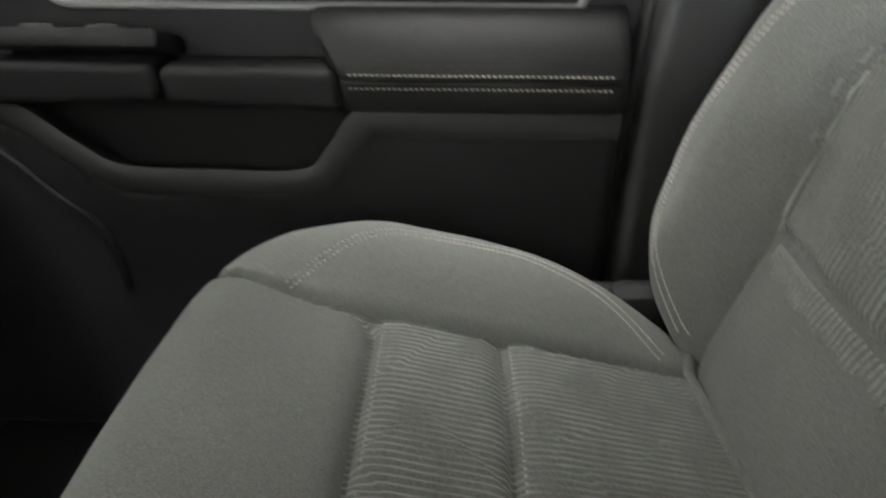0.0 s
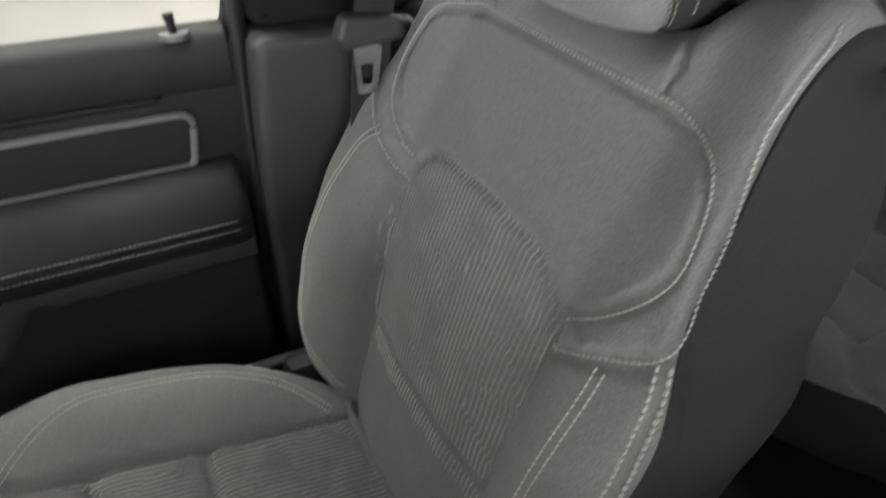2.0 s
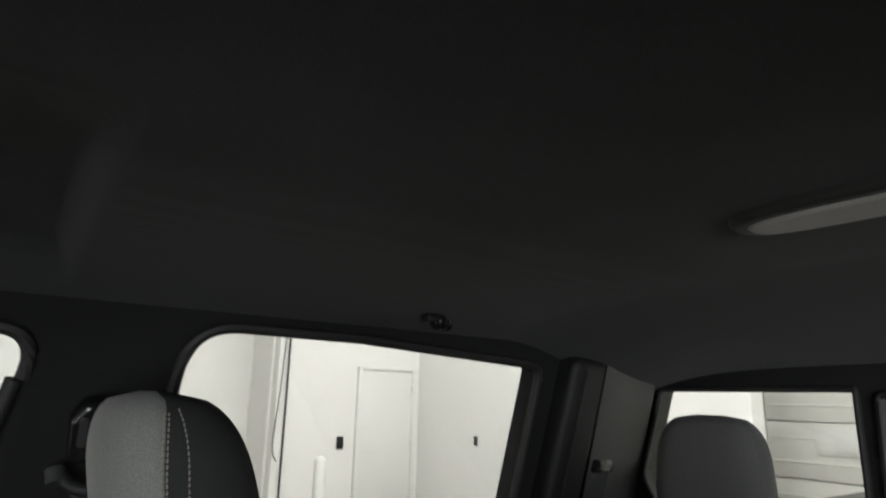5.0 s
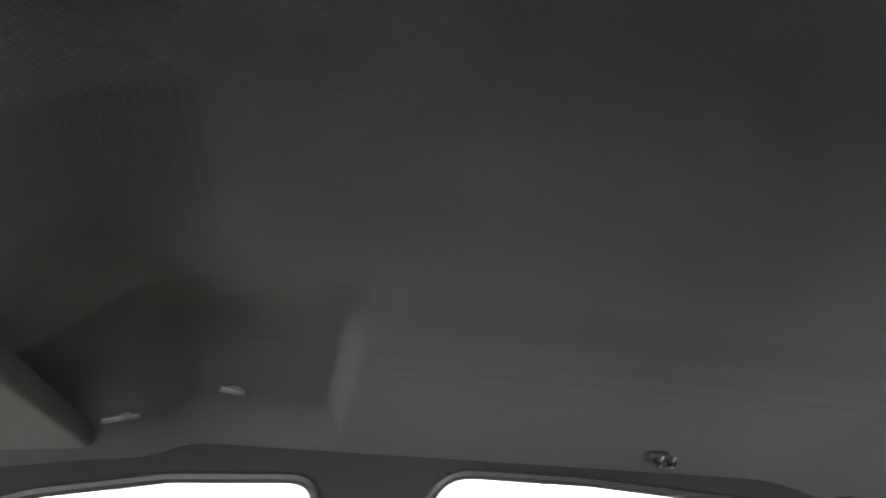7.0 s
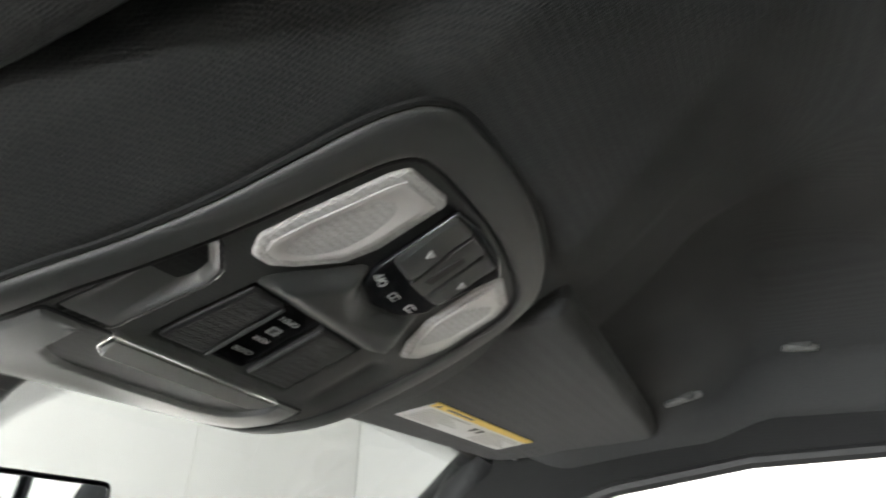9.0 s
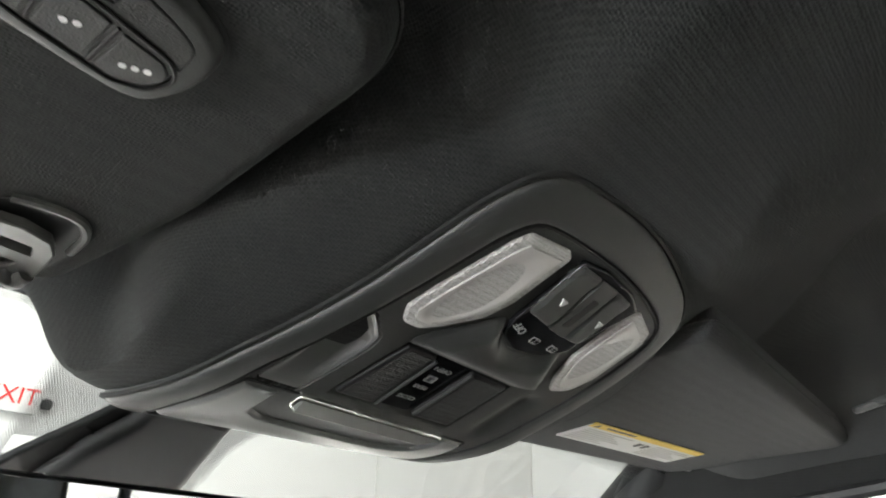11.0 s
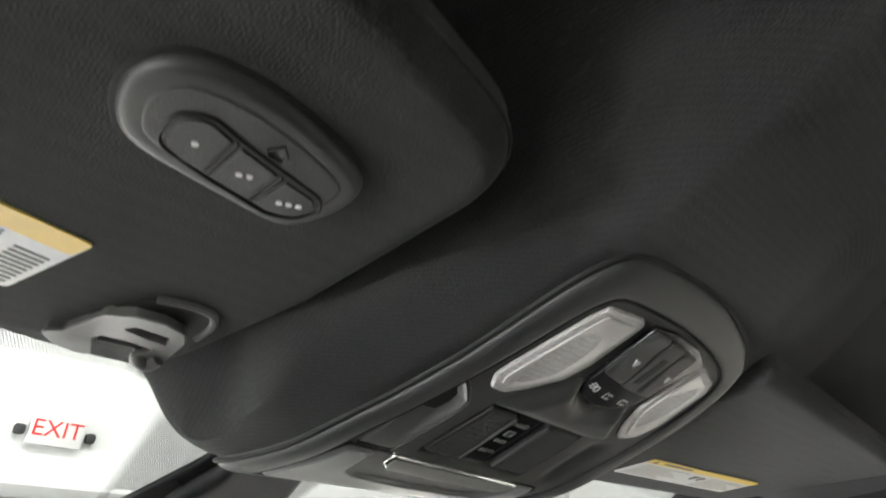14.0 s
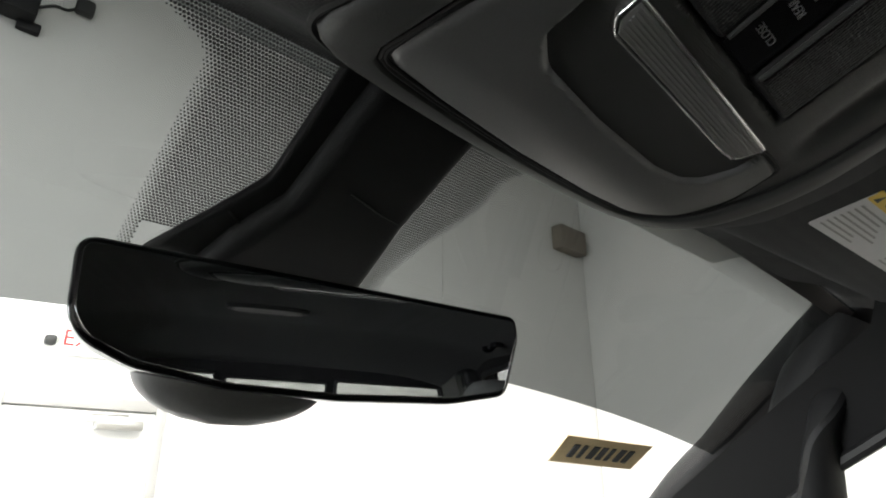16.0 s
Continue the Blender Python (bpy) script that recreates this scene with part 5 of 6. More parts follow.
strip = cpad("label_strip", [(-0.0205, 0.3180), (0.0115, 0.3200), (0.0095, 0.3785), (-0.0225, 0.3768)], 0.003, 0.0012, GLOSS, well, "gloss black strip with white print", 0.0006)


def con_text(name, text, x, y, size, turn, parent, h=0.0070):
    ex = Vector((math.cos(turn), math.sin(turn), -0.38 * math.sin(turn))).normalized()
    ez = NC
    ey = ez.cross(ex).normalized()
    mt = Matrix((ex, ey, ez)).transposed().to_4x4()
    p = con(x, y) + NC * h
    return lettering(name, text, Matrix.Translation(p) @ mt, size, PRINT, parent, 0.0002)


con_text("print_open", "OPEN", -0.006, 0.3290, 0.0062, radians(182), well, 0.0016)
con_text("print_rear", "REAR", -0.006, 0.3500, 0.0056, radians(182), well, 0.0016)
con_text("print_close", "CLOSE", -0.006, 0.3635, 0.0056, radians(182), well, 0.0016)
cpad("symbol", [(-0.0105, 0.3370), (-0.0015, 0.3374), (-0.0015, 0.3442), (-0.0105, 0.3438)], 0.001, 0.0016, PRINT, well, edge=0.0001)
cpad("symbol_core", [(-0.0088, 0.3383), (-0.0032, 0.3387), (-0.0062, 0.3412), (-0.0034, 0.3429), (-0.0088, 0.3426)], 0.0005, 0.0019, INK, well, edge=0.0001)
# bridge between the lamps
BRIDGE = cpoly([(-0.0560, 0.3135), (-0.0530, 0.3045), (-0.034, 0.2845), (-0.022, 0.2700), (-0.0130, 0.2680), (-0.004, 0.2815), (0.013, 0.2895), (0.040, 0.2862), (0.0545, 0.2735), (0.064, 0.2885), (0.079, 0.3095), (0.076, 0.3170), (0.060, 0.3210)],
               [0.005, 0.01, 0.02, 0.008, 0.004, 0.012, 0.02, 0.012, 0.004, 0.02, 0.008, 0.006, 0.008], 4)


def bridge_height(x, y):
    d = depth_in(BRIDGE, x, y)
    return 0.0034 + 0.0085 * (1 - (1 - sstep(0.0, 0.016, d)) ** 2)


relief("bridge", BRIDGE, (0.008, 0.3030), bridge_height, PLASTIC_GREY, console, "smooth dark grey bridge piece", 18, 110)
# map lamps: prismatic rim, smooth field, hollow reflector
LAMP_A = [(-0.075, 0.2995), (-0.0830, 0.288), (-0.0800, 0.268), (-0.0705, 0.2230), (-0.066, 0.2140), (-0.034, 0.2108), (-0.0280, 0.2140), (-0.0265, 0.256), (-0.032, 0.2745), (-0.050, 0.2925), (-0.062, 0.3000)]
LAMP_B = [(0.0925, 0.3115), (0.080, 0.2990), (0.067, 0.275), (0.0610, 0.2250), (0.068, 0.2200), (0.098, 0.2290), (0.1075, 0.2400), (0.1145, 0.285), (0.109, 0.3045)]
for pts in (LAMP_A, LAMP_B):
    rr = [0.006, 0.008, 0.03, 0.006, 0.004, 0.004, 0.005, 0.02, 0.012, 0.012, 0.006][:len(pts)]
    lmp = cpad("map_lamp", pts, rr, 0.0056, LENS, label="frosted clear map lamp lens", edge=0.0018)
    rim = cpoly(pts, rr)
    hollow = inset(rim, 0.0065)
    cx_, cy_ = sum(p[0] for p in pts) / len(pts), sum(p[1] for p in pts) / len(pts)

    def lens_height(x, y, hollow=hollow, cx_=cx_, cy_=cy_):
        d = depth_in(hollow, x, y)
        bowl = math.exp(-(((x - cx_) + 0.12 * (y - cy_)) / 0.011) ** 2 - ((y - cy_ - 0.002) / 0.024) ** 2)
        return 0.0064 + 0.0004 * sstep(0, 0.004, d) - 0.0052 * bowl * sstep(0.0, 0.006, d)

    relief("lens_field", hollow, (cx_, cy_), lens_height, LENS_CLEAR, lmp, "clear lens over a hollow reflector", 26, 80, 0.0008)
    ov = [(cx_ + 0.0095 * math.cos(a * 0.314) - 0.12 * 0.020 * math.sin(a * 0.314), cy_ - 0.006 + 0.015 * math.sin(a * 0.314)) for a in range(20)]
    relief("reflector_oval", ov, (cx_, cy_ - 0.006), lambda x, y, f=lens_height: f(x, y) + 0.0004, LENS_DARK, lmp, "smoked oval reflector", 8, 40, 0.0002)
# rear switch pod
pod = cpad("switch_pod", [(-0.0195, 0.2110), (0.004, 0.2085), (0.040, 0.2115), (0.0600, 0.2190), (0.0530, 0.2620), (0.0545, 0.2700), (0.040, 0.2830), (0.013, 0.2865), (-0.0090, 0.2785), (-0.0145, 0.2640), (-0.0150, 0.2560)], [0.003, 0.01, 0.02, 0.003, 0.004, 0.004, 0.014, 0.016, 0.012, 0.006, 0.004], 0.0068, GLOSS, label="gloss black lamp switch pod", edge=0.0014)
for pts in ([(-0.0190, 0.2125), (0.0035, 0.2130), (0.0115, 0.2585), (-0.0145, 0.2545)], [(0.0245, 0.2145), (0.0470, 0.2175), (0.0490, 0.2610), (0.0330, 0.2610)]):
    cen = (sum(p[0] for p in pts) / 4, sum(p[1] for p in pts) / 4)
    rim = cpoly(pts, 0.0022)
    relief("lamp_button", rim, cen, lambda x, y, rim=rim: 0.0098 - 0.0020 * (1 - sstep(0.0, 0.0022, depth_in(rim, x, y))) - 0.0016 * math.exp(-((y - 0.226) / 0.012) ** 2), PLASTIC_GREY, pod, "grey lamp push button", 10, 48, 0.005)
cpad("button_bridge", [(0.0045, 0.2135), (0.0235, 0.2145), (0.0320, 0.2610), (0.0125, 0.2590)], 0.001, 0.0088, PLASTIC_GREY, pod, edge=0.0008)
cpad("slot", [(0.0140, 0.2265), (0.0205, 0.2265), (0.0240, 0.2515), (0.0175, 0.2530)], 0.0015, 0.0093, BLACK_HOLE, pod, "dark slot", 0.0003)
con_text("print_off", "OFF", -0.0040, 0.2685, 0.0080, radians(198), pod, 0.0072)
for sx, sy in ((0.0180, 0.2730), (0.0390, 0.2735)):
    cpad("symbol", [(sx - 0.0046, sy - 0.0030), (sx + 0.0046, sy - 0.0022), (sx + 0.0042, sy + 0.0030), (sx - 0.0044, sy + 0.0026)], 0.0012, 0.0071, PRINT, pod, edge=0.0001)
    cpad("symbol_core", [(sx - 0.0036, sy - 0.0020), (sx - 0.0006, sy - 0.0018), (sx - 0.0006, sy + 0.0018), (sx - 0.0034, sy + 0.0017)], 0.0006, 0.0074, GLOSS, pod, edge=0.0001)
    cpad("symbol_core", [(sx + 0.0006, sy - 0.0017), (sx + 0.0036, sy - 0.0014), (sx + 0.0033, sy + 0.0020), (sx + 0.0006, sy + 0.0018)], 0.0006, 0.0074, GLOSS, pod, edge=0.0001)
for sx, sy in ((-0.0040, 0.2380), (0.0410, 0.2400)):
    cpad("symbol", [(sx - 0.0034, sy - 0.003), (sx + 0.003, sy - 0.0022), (sx + 0.0005, sy + 0.003)], 0.0006, 0.0102, PRINT, pod, edge=0.0001)

# ---- sun visors ----
def vis_d(x, y):
    return Vector((x, y, 1.868 - 0.11 * y))


def vis_p(x, y):
    return Vector((x, y, 1.858 - 0.10 * y))


def visor(name, pts, r, at, label):
    vz = thing(name, at(*pts[0]), label, "sun visor")
    out = [tuple(p) for p in rounded(pts, r, 8)]
    pad("body", out, at, (0, 0, -1), 0.0, VISOR, vz, edge=0.013, steps=6, sink=0.024)
    tube("edge_seam", [at(*p) + Vector((0, 0, 0.0125)) for p in inset(out, -0.0006)], 0.0011, VISOR, vz, "narrow edge seam", 6, True)
    far = max(pts, key=lambda p: abs(p[0]))
    sg = 1 if far[0] > 0 else -1
    tube("pivot_arm", [at(far[0] - sg * 0.10, 0.455) + Vector((0, 0, 0.006)), at(far[0] + sg * 0.01, 0.452) + Vector((0, 0, 0.010)), at(far[0] + sg * 0.02, 0.45) + Vector((0, 0, 0.03))], 0.006, PLASTIC_GREY, vz, "dark plastic pivot arm", 10)
    return vz


visor("driver_visor", [(-0.186, 0.172), (-0.270, 0.155), (-0.36, 0.140), (-0.66, 0.135), (-0.67, 0.44), (-0.32, 0.462), (-0.214, 0.455), (-0.192, 0.33)], [0.050, 0.1, 0.1, 0.05, 0.04, 0.05, 0.03, 0.12], vis_d, "charcoal knit sun visor folded up, with garage remote")
visor("passenger_visor", [(0.138, 0.196), (0.665, 0.218), (0.690, 0.245), (0.675, 0.475), (0.235, 0.505), (0.180, 0.49)], [0.015, 0.03, 0.04, 0.05, 0.03, 0.03], vis_p, "charcoal knit sun visor folded up, with warning label")

# warning labels on the visors
def flat_on(at, ox, oy, dx, dy):
    """Local axes on a visor: along (dx, dy) and square to it."""
    L = math.hypot(dx, dy)
    ux, uy = dx / L, dy / L
    return lambda a, b: at(ox + ux * a - uy * b, oy + uy * a + ux * b)


ld = flat_on(vis_d, -0.304, 0.336, -1.0, -0.235)
lab = thing("warning_label", vis_d(-0.36, 0.36), "white warning label with yellow stripe on a visor", "label")
DN = Vector((0, -0.11, -1)).normalized()
pad("paper", [tuple(p) for p in rounded([(0.0, 0.0), (0.20, 0.0), (0.20, -0.068), (0.0, -0.068)], 0.005)], lambda a, b: ld(a + (-b) * 0.06, b), DN, 0.0009, LABEL_WHITE, lab, edge=0.0002)
pad("stripe", [tuple(p) for p in rounded([(0.0, 0.0), (0.20, 0.0), (0.20, -0.0155), (0.001, -0.0155)], 0.003)], lambda a, b: ld(a + (-b) * 0.06, b), DN, 0.0012, LABEL_YELLOW, lab, "yellow stripe", edge=0.0001)


def vis_text(name, text, at, a, b, size, parent, mat=INK):
    o, px, py = at(a, b), at(a + 0.01, b), at(a, b + 0.01)
    ex = -(px - o).normalized()
    ez = DN
    ey = ez.cross(ex).normalized()
    return lettering(name, text, Matrix.Translation(o + DN * 0.0011) @ Matrix((ex, ey, ez)).transposed().to_4x4(), size, mat, parent, 0.0001)


vis_text("print", "PERFECTIONNES", ld, 0.054, -0.0205, 0.0066, lab)
for k, (a, w) in enumerate(((0.075, 0.05), (0.085, 0.035), (0.08, 0.045), (0.09, 0.03))):
    pad("print_bar", [(a - w / 2 + 0.01, -0.0295 - 0.008 * k), (a + w / 2 + 0.01, -0.0295 - 0.008 * k), (a + w / 2 + 0.01, -0.0325 - 0.008 * k), (a - w / 2 + 0.01, -0.0325 - 0.008 * k)], ld, DN, 0.0011, PLASTIC_GREY, lab, edge=0.0001)
for k in range(9):
    b = -0.0255 - 0.0043 * k
    w = 0.016
    pad("code_bar", [(0.004 - b * 0.06, b), (0.004 + w - b * 0.06, b), (0.004 + w - b * 0.06, b - 0.0025), (0.004 - b * 0.06, b - 0.0025)], ld, DN, 0.0011, PLASTIC_GREY, lab, edge=0.0001)

lp = flat_on(vis_p, 0.298, 0.384, 1.0, 0.0)
labp = thing("warning_label", vis_p(0.42, 0.41), "white warning label with yellow stripe on a visor", "label")
VN = (0, -0.1, -1)
slant = lambda a, b: lp(a + 0.10 * b, b - 0.045 * a)
pad("paper", [tuple(p) for p in rounded([(0.0, 0.0), (0.262, 0.0), (0.268, 0.060), (0.004, 0.060)], 0.004)], slant, VN, 0.0009, LABEL_WHITE, labp, edge=0.0002)
pad("stripe", [tuple(p) for p in rounded([(0.0, 0.0), (0.262, 0.0), (0.2635, 0.0125), (0.001, 0.0125)], 0.002)], slant, VN, 0.0012, LABEL_YELLOW, labp, "yellow stripe", edge=0.0001)
pad("warning_triangle", [(0.008, 0.010), (0.018, 0.010), (0.013, 0.002)], slant, VN, 0.0014, INK, labp, edge=0.0001)
pad("print_bar", [(0.030, 0.004), (0.092, 0.004), (0.092, 0.008), (0.030, 0.008)], slant, VN, 0.0014, INK, labp, edge=0.0001)
for col in range(2):
    for k in range(7):
        x0, w = 0.012 + 0.152 * col, 0.098 - 0.012 * ((k * 3 + col) % 4)
        pad("print_bar", [(x0, 0.0185 + 0.0055 * k), (x0 + w, 0.0185 + 0.0055 * k), (x0 + w, 0.0205 + 0.0055 * k), (x0, 0.0205 + 0.0055 * k)], slant, VN, 0.0011, SATIN_LIGHT, labp, edge=0.0001)
for k in range(2):
    pad("pictogram", [(0.128 + 0.017 * k, 0.022), (0.141 + 0.017 * k, 0.022), (0.138 + 0.017 * k, 0.036), (0.131 + 0.017 * k, 0.034)], slant, VN, 0.0012, INK, labp, edge=0.0001)

# garage-door remote set into the driver's visor
rem = thing("garage_remote", vis_d(-0.285, 0.235), "dark grey three-button garage remote in a visor", "garage remote")
POD = [tuple(p)[:2] for p in curve([(-0.329, 0.246, 0), (-0.333, 0.225, 0), (-0.322, 0.207, 0), (-0.297, 0.2025, 0), (-0.266, 0.208, 0), (-0.242, 0.219, 0), (-0.237, 0.236, 0), (-0.243, 0.256, 0), (-0.256, 0.266, 0), (-0.295, 0.261, 0), (-0.318, 0.256, 0)], 5, True)]
pad("shadow_ring", inset(POD, -0.0022), vis_d, DN, 0.0006, BLACK_HOLE, rem, edge=0.0002)
pad("rim", POD, vis_d, DN, 0.0050, FRAME_GREY, rem, "satin dark grey rim", edge=0.0048, steps=5)
pad("face", inset(POD, 0.0085), vis_d, DN, 0.0053, PLASTIC_GREY, rem, "dark grey face", edge=0.0014)
BT = [[(-0.3115, 0.2450), (-0.3130, 0.2300), (-0.3050, 0.2245), (-0.2935, 0.2285), (-0.2940, 0.2505), (-0.3030, 0.2495)],
      [(-0.2895, 0.2297), (-0.2715, 0.2343), (-0.2735, 0.2548), (-0.2905, 0.2512)],
      [(-0.2672, 0.2358), (-0.2520, 0.2390), (-0.2475, 0.2440), (-0.2520, 0.2535), (-0.2620, 0.2568), (-0.2690, 0.2555)]]
for k, b in enumerate(BT):
    bt = pad("button", [tuple(p) for p in rounded(b, [0.007 if k == 0 and q in (0, 1, 2, 5) else 0.005 if k == 2 and q in (1, 2, 3, 4) else 0.0012 for q in range(len(b))], 5)], vis_d, DN, 0.0060, PLASTIC_GREY, rem, "dark grey push button", edge=0.0006)
    bx, by = sum(p[0] for p in b) / len(b), sum(p[1] for p in b) / len(b)
    for j in range(k + 1):
        ox = (j - k / 2) * 0.0042
        pad("dot", [(bx + ox * 0.9 + 0.0014 * math.cos(a * 0.6283), by - ox * 0.35 + 0.0014 * math.sin(a * 0.6283)) for a in range(10)], vis_d, DN, 0.0063, MARK, bt, "white dot", edge=0.0001)
CLUSTER = [tuple(p) for p in rounded([(-0.3145, 0.2465), (-0.3155, 0.2285), (-0.305, 0.2220), (-0.290, 0.2270), (-0.2505, 0.2365), (-0.2450, 0.2440), (-0.2505, 0.2555), (-0.262, 0.2595), (-0.292, 0.2535)], 0.009, 6)]
tube("cluster_groove", [vis_d(*p) + DN * 0.0054 for p in CLUSTER], 0.0008, BLACK_HOLE, rem, sides=6, closed=True)
for a, b in (((-0.2915, 0.2285), (-0.2922, 0.2512)), ((-0.2692, 0.2348), (-0.2712, 0.2555))):
    tube("groove", [vis_d(*a) + DN * 0.0055, vis_d(*b) + DN * 0.0055], 0.0007, BLACK_HOLE, rem, sides=6)
tube("house_symbol", [vis_d(-0.278 + dx, 0.2225 + dy) + DN * 0.0055 for dx, dy in ((-0.004, 0.002), (0, -0.0035), (0.004, 0.0012), (0.0035, 0.004), (-0.0025, 0.0045))], 0.0005, BLACK_HOLE, rem, closed=True, sides=5)

# visor retaining clip
clip = thing("visor_clip", vis_d(-0.255, 0.41), "grey plastic visor retaining clip with hook", "visor clip")
clz = lambda a, b: vis_d(a, b)
pad("recess", [tuple(p) for p in rounded([(-0.284, 0.405), (-0.266, 0.371), (-0.258, 0.364), (-0.240, 0.363), (-0.228, 0.369), (-0.2225, 0.384), (-0.2245, 0.415), (-0.229, 0.440), (-0.262, 0.444)], 0.008)], clz, DN, 0.0012, BLACK_HOLE, clip, "dark recess", edge=0.0004)
tube("recess_lip", curve([vis_d(-0.262, 0.3665) + DN * 0.001, vis_d(-0.244, 0.3635) + DN * 0.001, vis_d(-0.231, 0.367) + DN * 0.001, vis_d(-0.2245, 0.380) + DN * 0.001, vis_d(-0.2245, 0.40) + DN * 0.001], 6), 0.0026, CLIP_GREY, clip, "grey lip of the recess", 8)
BRACKET = [(-0.298, 0.428), (-0.288, 0.423), (-0.2775, 0.391), (-0.2665, 0.3795), (-0.252, 0.3785), (-0.2380, 0.3845), (-0.2330, 0.395), (-0.2325, 0.407), (-0.2345, 0.436), (-0.2375, 0.440), (-0.2475, 0.432), (-0.251, 0.422), (-0.2445, 0.4165), (-0.2425, 0.411), (-0.261, 0.4085), (-0.2725, 0.411), (-0.2755, 0.418), (-0.270, 0.432), (-0.276, 0.4385), (-0.288, 0.439)]
HOLE = [tuple(p) for p in rounded([(-0.2665, 0.3965), (-0.262, 0.3895), (-0.2425, 0.3925), (-0.2395, 0.4035), (-0.253, 0.4010)], 0.0015, 3)]
lift = lambda a, b: vis_d(a, b) + DN * (0.004 + 0.005 * sstep(-0.29, -0.262, a) + 0.004 * sstep(0.40, 0.44, b))
plate("bracket", [tuple(p) for p in rounded(BRACKET, 0.0035, 4)], [HOLE], lift, -DN * 0.0065, CLIP_GREY, clip)
tube("bracket_edge", [lift(*p) - DN * 0.0012 for p in rounded(BRACKET, 0.0035, 4)], 0.0014, CLIP_GREY, clip, "rounded edge of the bracket", 8, True)
tube("hook", curve([lift(-0.2465, 0.424) - DN * 0.003, lift(-0.2440, 0.427), lift(-0.2395, 0.428), lift(-0.2360, 0.421) - DN * 0.001], 6), 0.0046, CLIP_GREY, clip, "rounded grey hook", 10)
tube("pin", [vis_d(-0.272, 0.420) + DN * 0.006, vis_d(-0.248, 0.4185) + DN * 0.006], 0.0026, PLASTIC_GREY, clip, sides=10)

# passenger side roof fixings, coat hook, rear dome lamp
for a, b in (((0.582, 0.195), (0.592, 0.147)), ((0.607, 0.043), (0.614, 0.002))):
    a, b = (*a, roof(*a) - 0.004), (*b, roof(*b) - 0.004)
    fx = thing("roof_fixing", a, "small pale grey cover on the headliner", "fixing cover", "roof fixing covers")
    A, B = Vector(a), Vector(b)
    v, f = sweep(curve([A, A.lerp(B, 0.12), A.lerp(B, 0.5), A.lerp(B, 0.88), B], 3), lambda t: 0.0075 * math.sqrt(max(0.02, 1 - (2 * t - 1) ** 4)), 12, flat=0.6)
    pydata("cover", v, f, CLIP_GREY, fx)
    box("base", tuple(A.lerp(B, 0.5) + Vector((0, 0, 0.004))), (0.016, 0.03, 0.012), PLASTIC_GREY, fx, bevel=0.004)
hk = thing("coat_hook", (0.61, -0.72, 1.866), "small dark double coat hook on the headliner", "coat hook")
box("base", (0.612, -0.72, 1.872), (0.030, 0.040, 0.016), PLASTIC, hk, bevel=0.006, seg=3)
for d in (-0.010, 0.010):
    tube("hook", curve([(0.606, -0.72 + d, 1.868), (0.590, -0.72 + d, 1.853), (0.578, -0.72 + d * 1.1, 1.855), (0.574, -0.72 + d * 1.1, 1.866)], 6), 0.0045, GLOSS, hk, sides=10)
dome = thing("dome_lamp", (-0.05, -0.70, 1.895), "oval rear dome lamp with pale lens in the headliner", "dome lamp")
zr = lambda a, b: Vector((a, b, roof(a, b) - 0.001))
ovl = lambda rx, ry: [(-0.075 + rx * math.copysign(abs(math.cos(t * 0.196)) ** 0.7, math.cos(t * 0.196)), -0.705 + ry * math.copysign(abs(math.sin(t * 0.196)) ** 0.7, math.sin(t * 0.196))) for t in range(32)]
pad("bezel", ovl(0.112, 0.046), zr, (0, 0, -1), 0.010, PLASTIC_GREY, dome, "dark oval bezel", edge=0.006)
pad("lens", ovl(0.096, 0.033), zr, (0, 0, -1), 0.0135, LENS, dome, "pale frosted lens", edge=0.006)

# ---- interior mirror, its mount and the screen print ----
MN = Vector((-0.22, -0.97, -0.055)).normalized()
ME1 = Vector((0.975, -0.221, 0.0)).normalized()
ME2 = MN.cross(ME1) * -1
ME2 = ME2 if ME2.z > 0 else -ME2
MC = Vector((-0.07, 0.647, 1.69))
mir_at = lambda a, b: MC + ME1 * a + ME2 * b
mirror = thing("interior_mirror", MC, "black framed interior rear-view mirror on the windscreen", "rear-view mirror")
MO = [tuple(p)[:2] for p in rounded([(-0.124, 0.046), (-0.121, 0.0), (-0.112, -0.014), (-0.085, -0.0265), (-0.032, -0.0355), (0.039, -0.0375), (0.123, -0.0345), (0.170, -0.026), (0.1825, 0.018), (0.180, 0.0355)], [0.012, 0.02, 0.03, 0.05, 0.1, 0.1, 0.05, 0.014, 0.03, 0.009], 6)]
pad("frame", MO, lambda a, b: mir_at(a, b) - MN * 0.016, MN, 0.016, GLOSS, mirror, "gloss black mirror frame", edge=0.004, steps=4, sink=0.004)
pad("glass", inset(MO, 0.0042), mir_at, MN, 0.0006, MIRROR, mirror, "dark auto-dimming mirror glass", edge=0.0003)
v, f = [], []
NR = 8
for j in range(NR + 1):
    t = j / NR
    sc = math.sqrt(max(0.0, 1 - t * t * 0.92))
    for p in inset(MO, 0.001):
        v.append(MC + ME1 * (0.029 + (p[0] - 0.029) * sc) + ME2 * (p[1] * sc) - MN * (0.016 + 0.03 * t))
mm = len(MO)
for j in range(NR):
    for i in range(mm):
        k = (i + 1) % mm
        f.append((j * mm + i, j * mm + k, (j + 1) * mm + k, (j + 1) * mm + i))
f.append(tuple(NR * mm + i for i in range(mm)))
pydata("back_housing", v, f, PLASTIC, mirror)
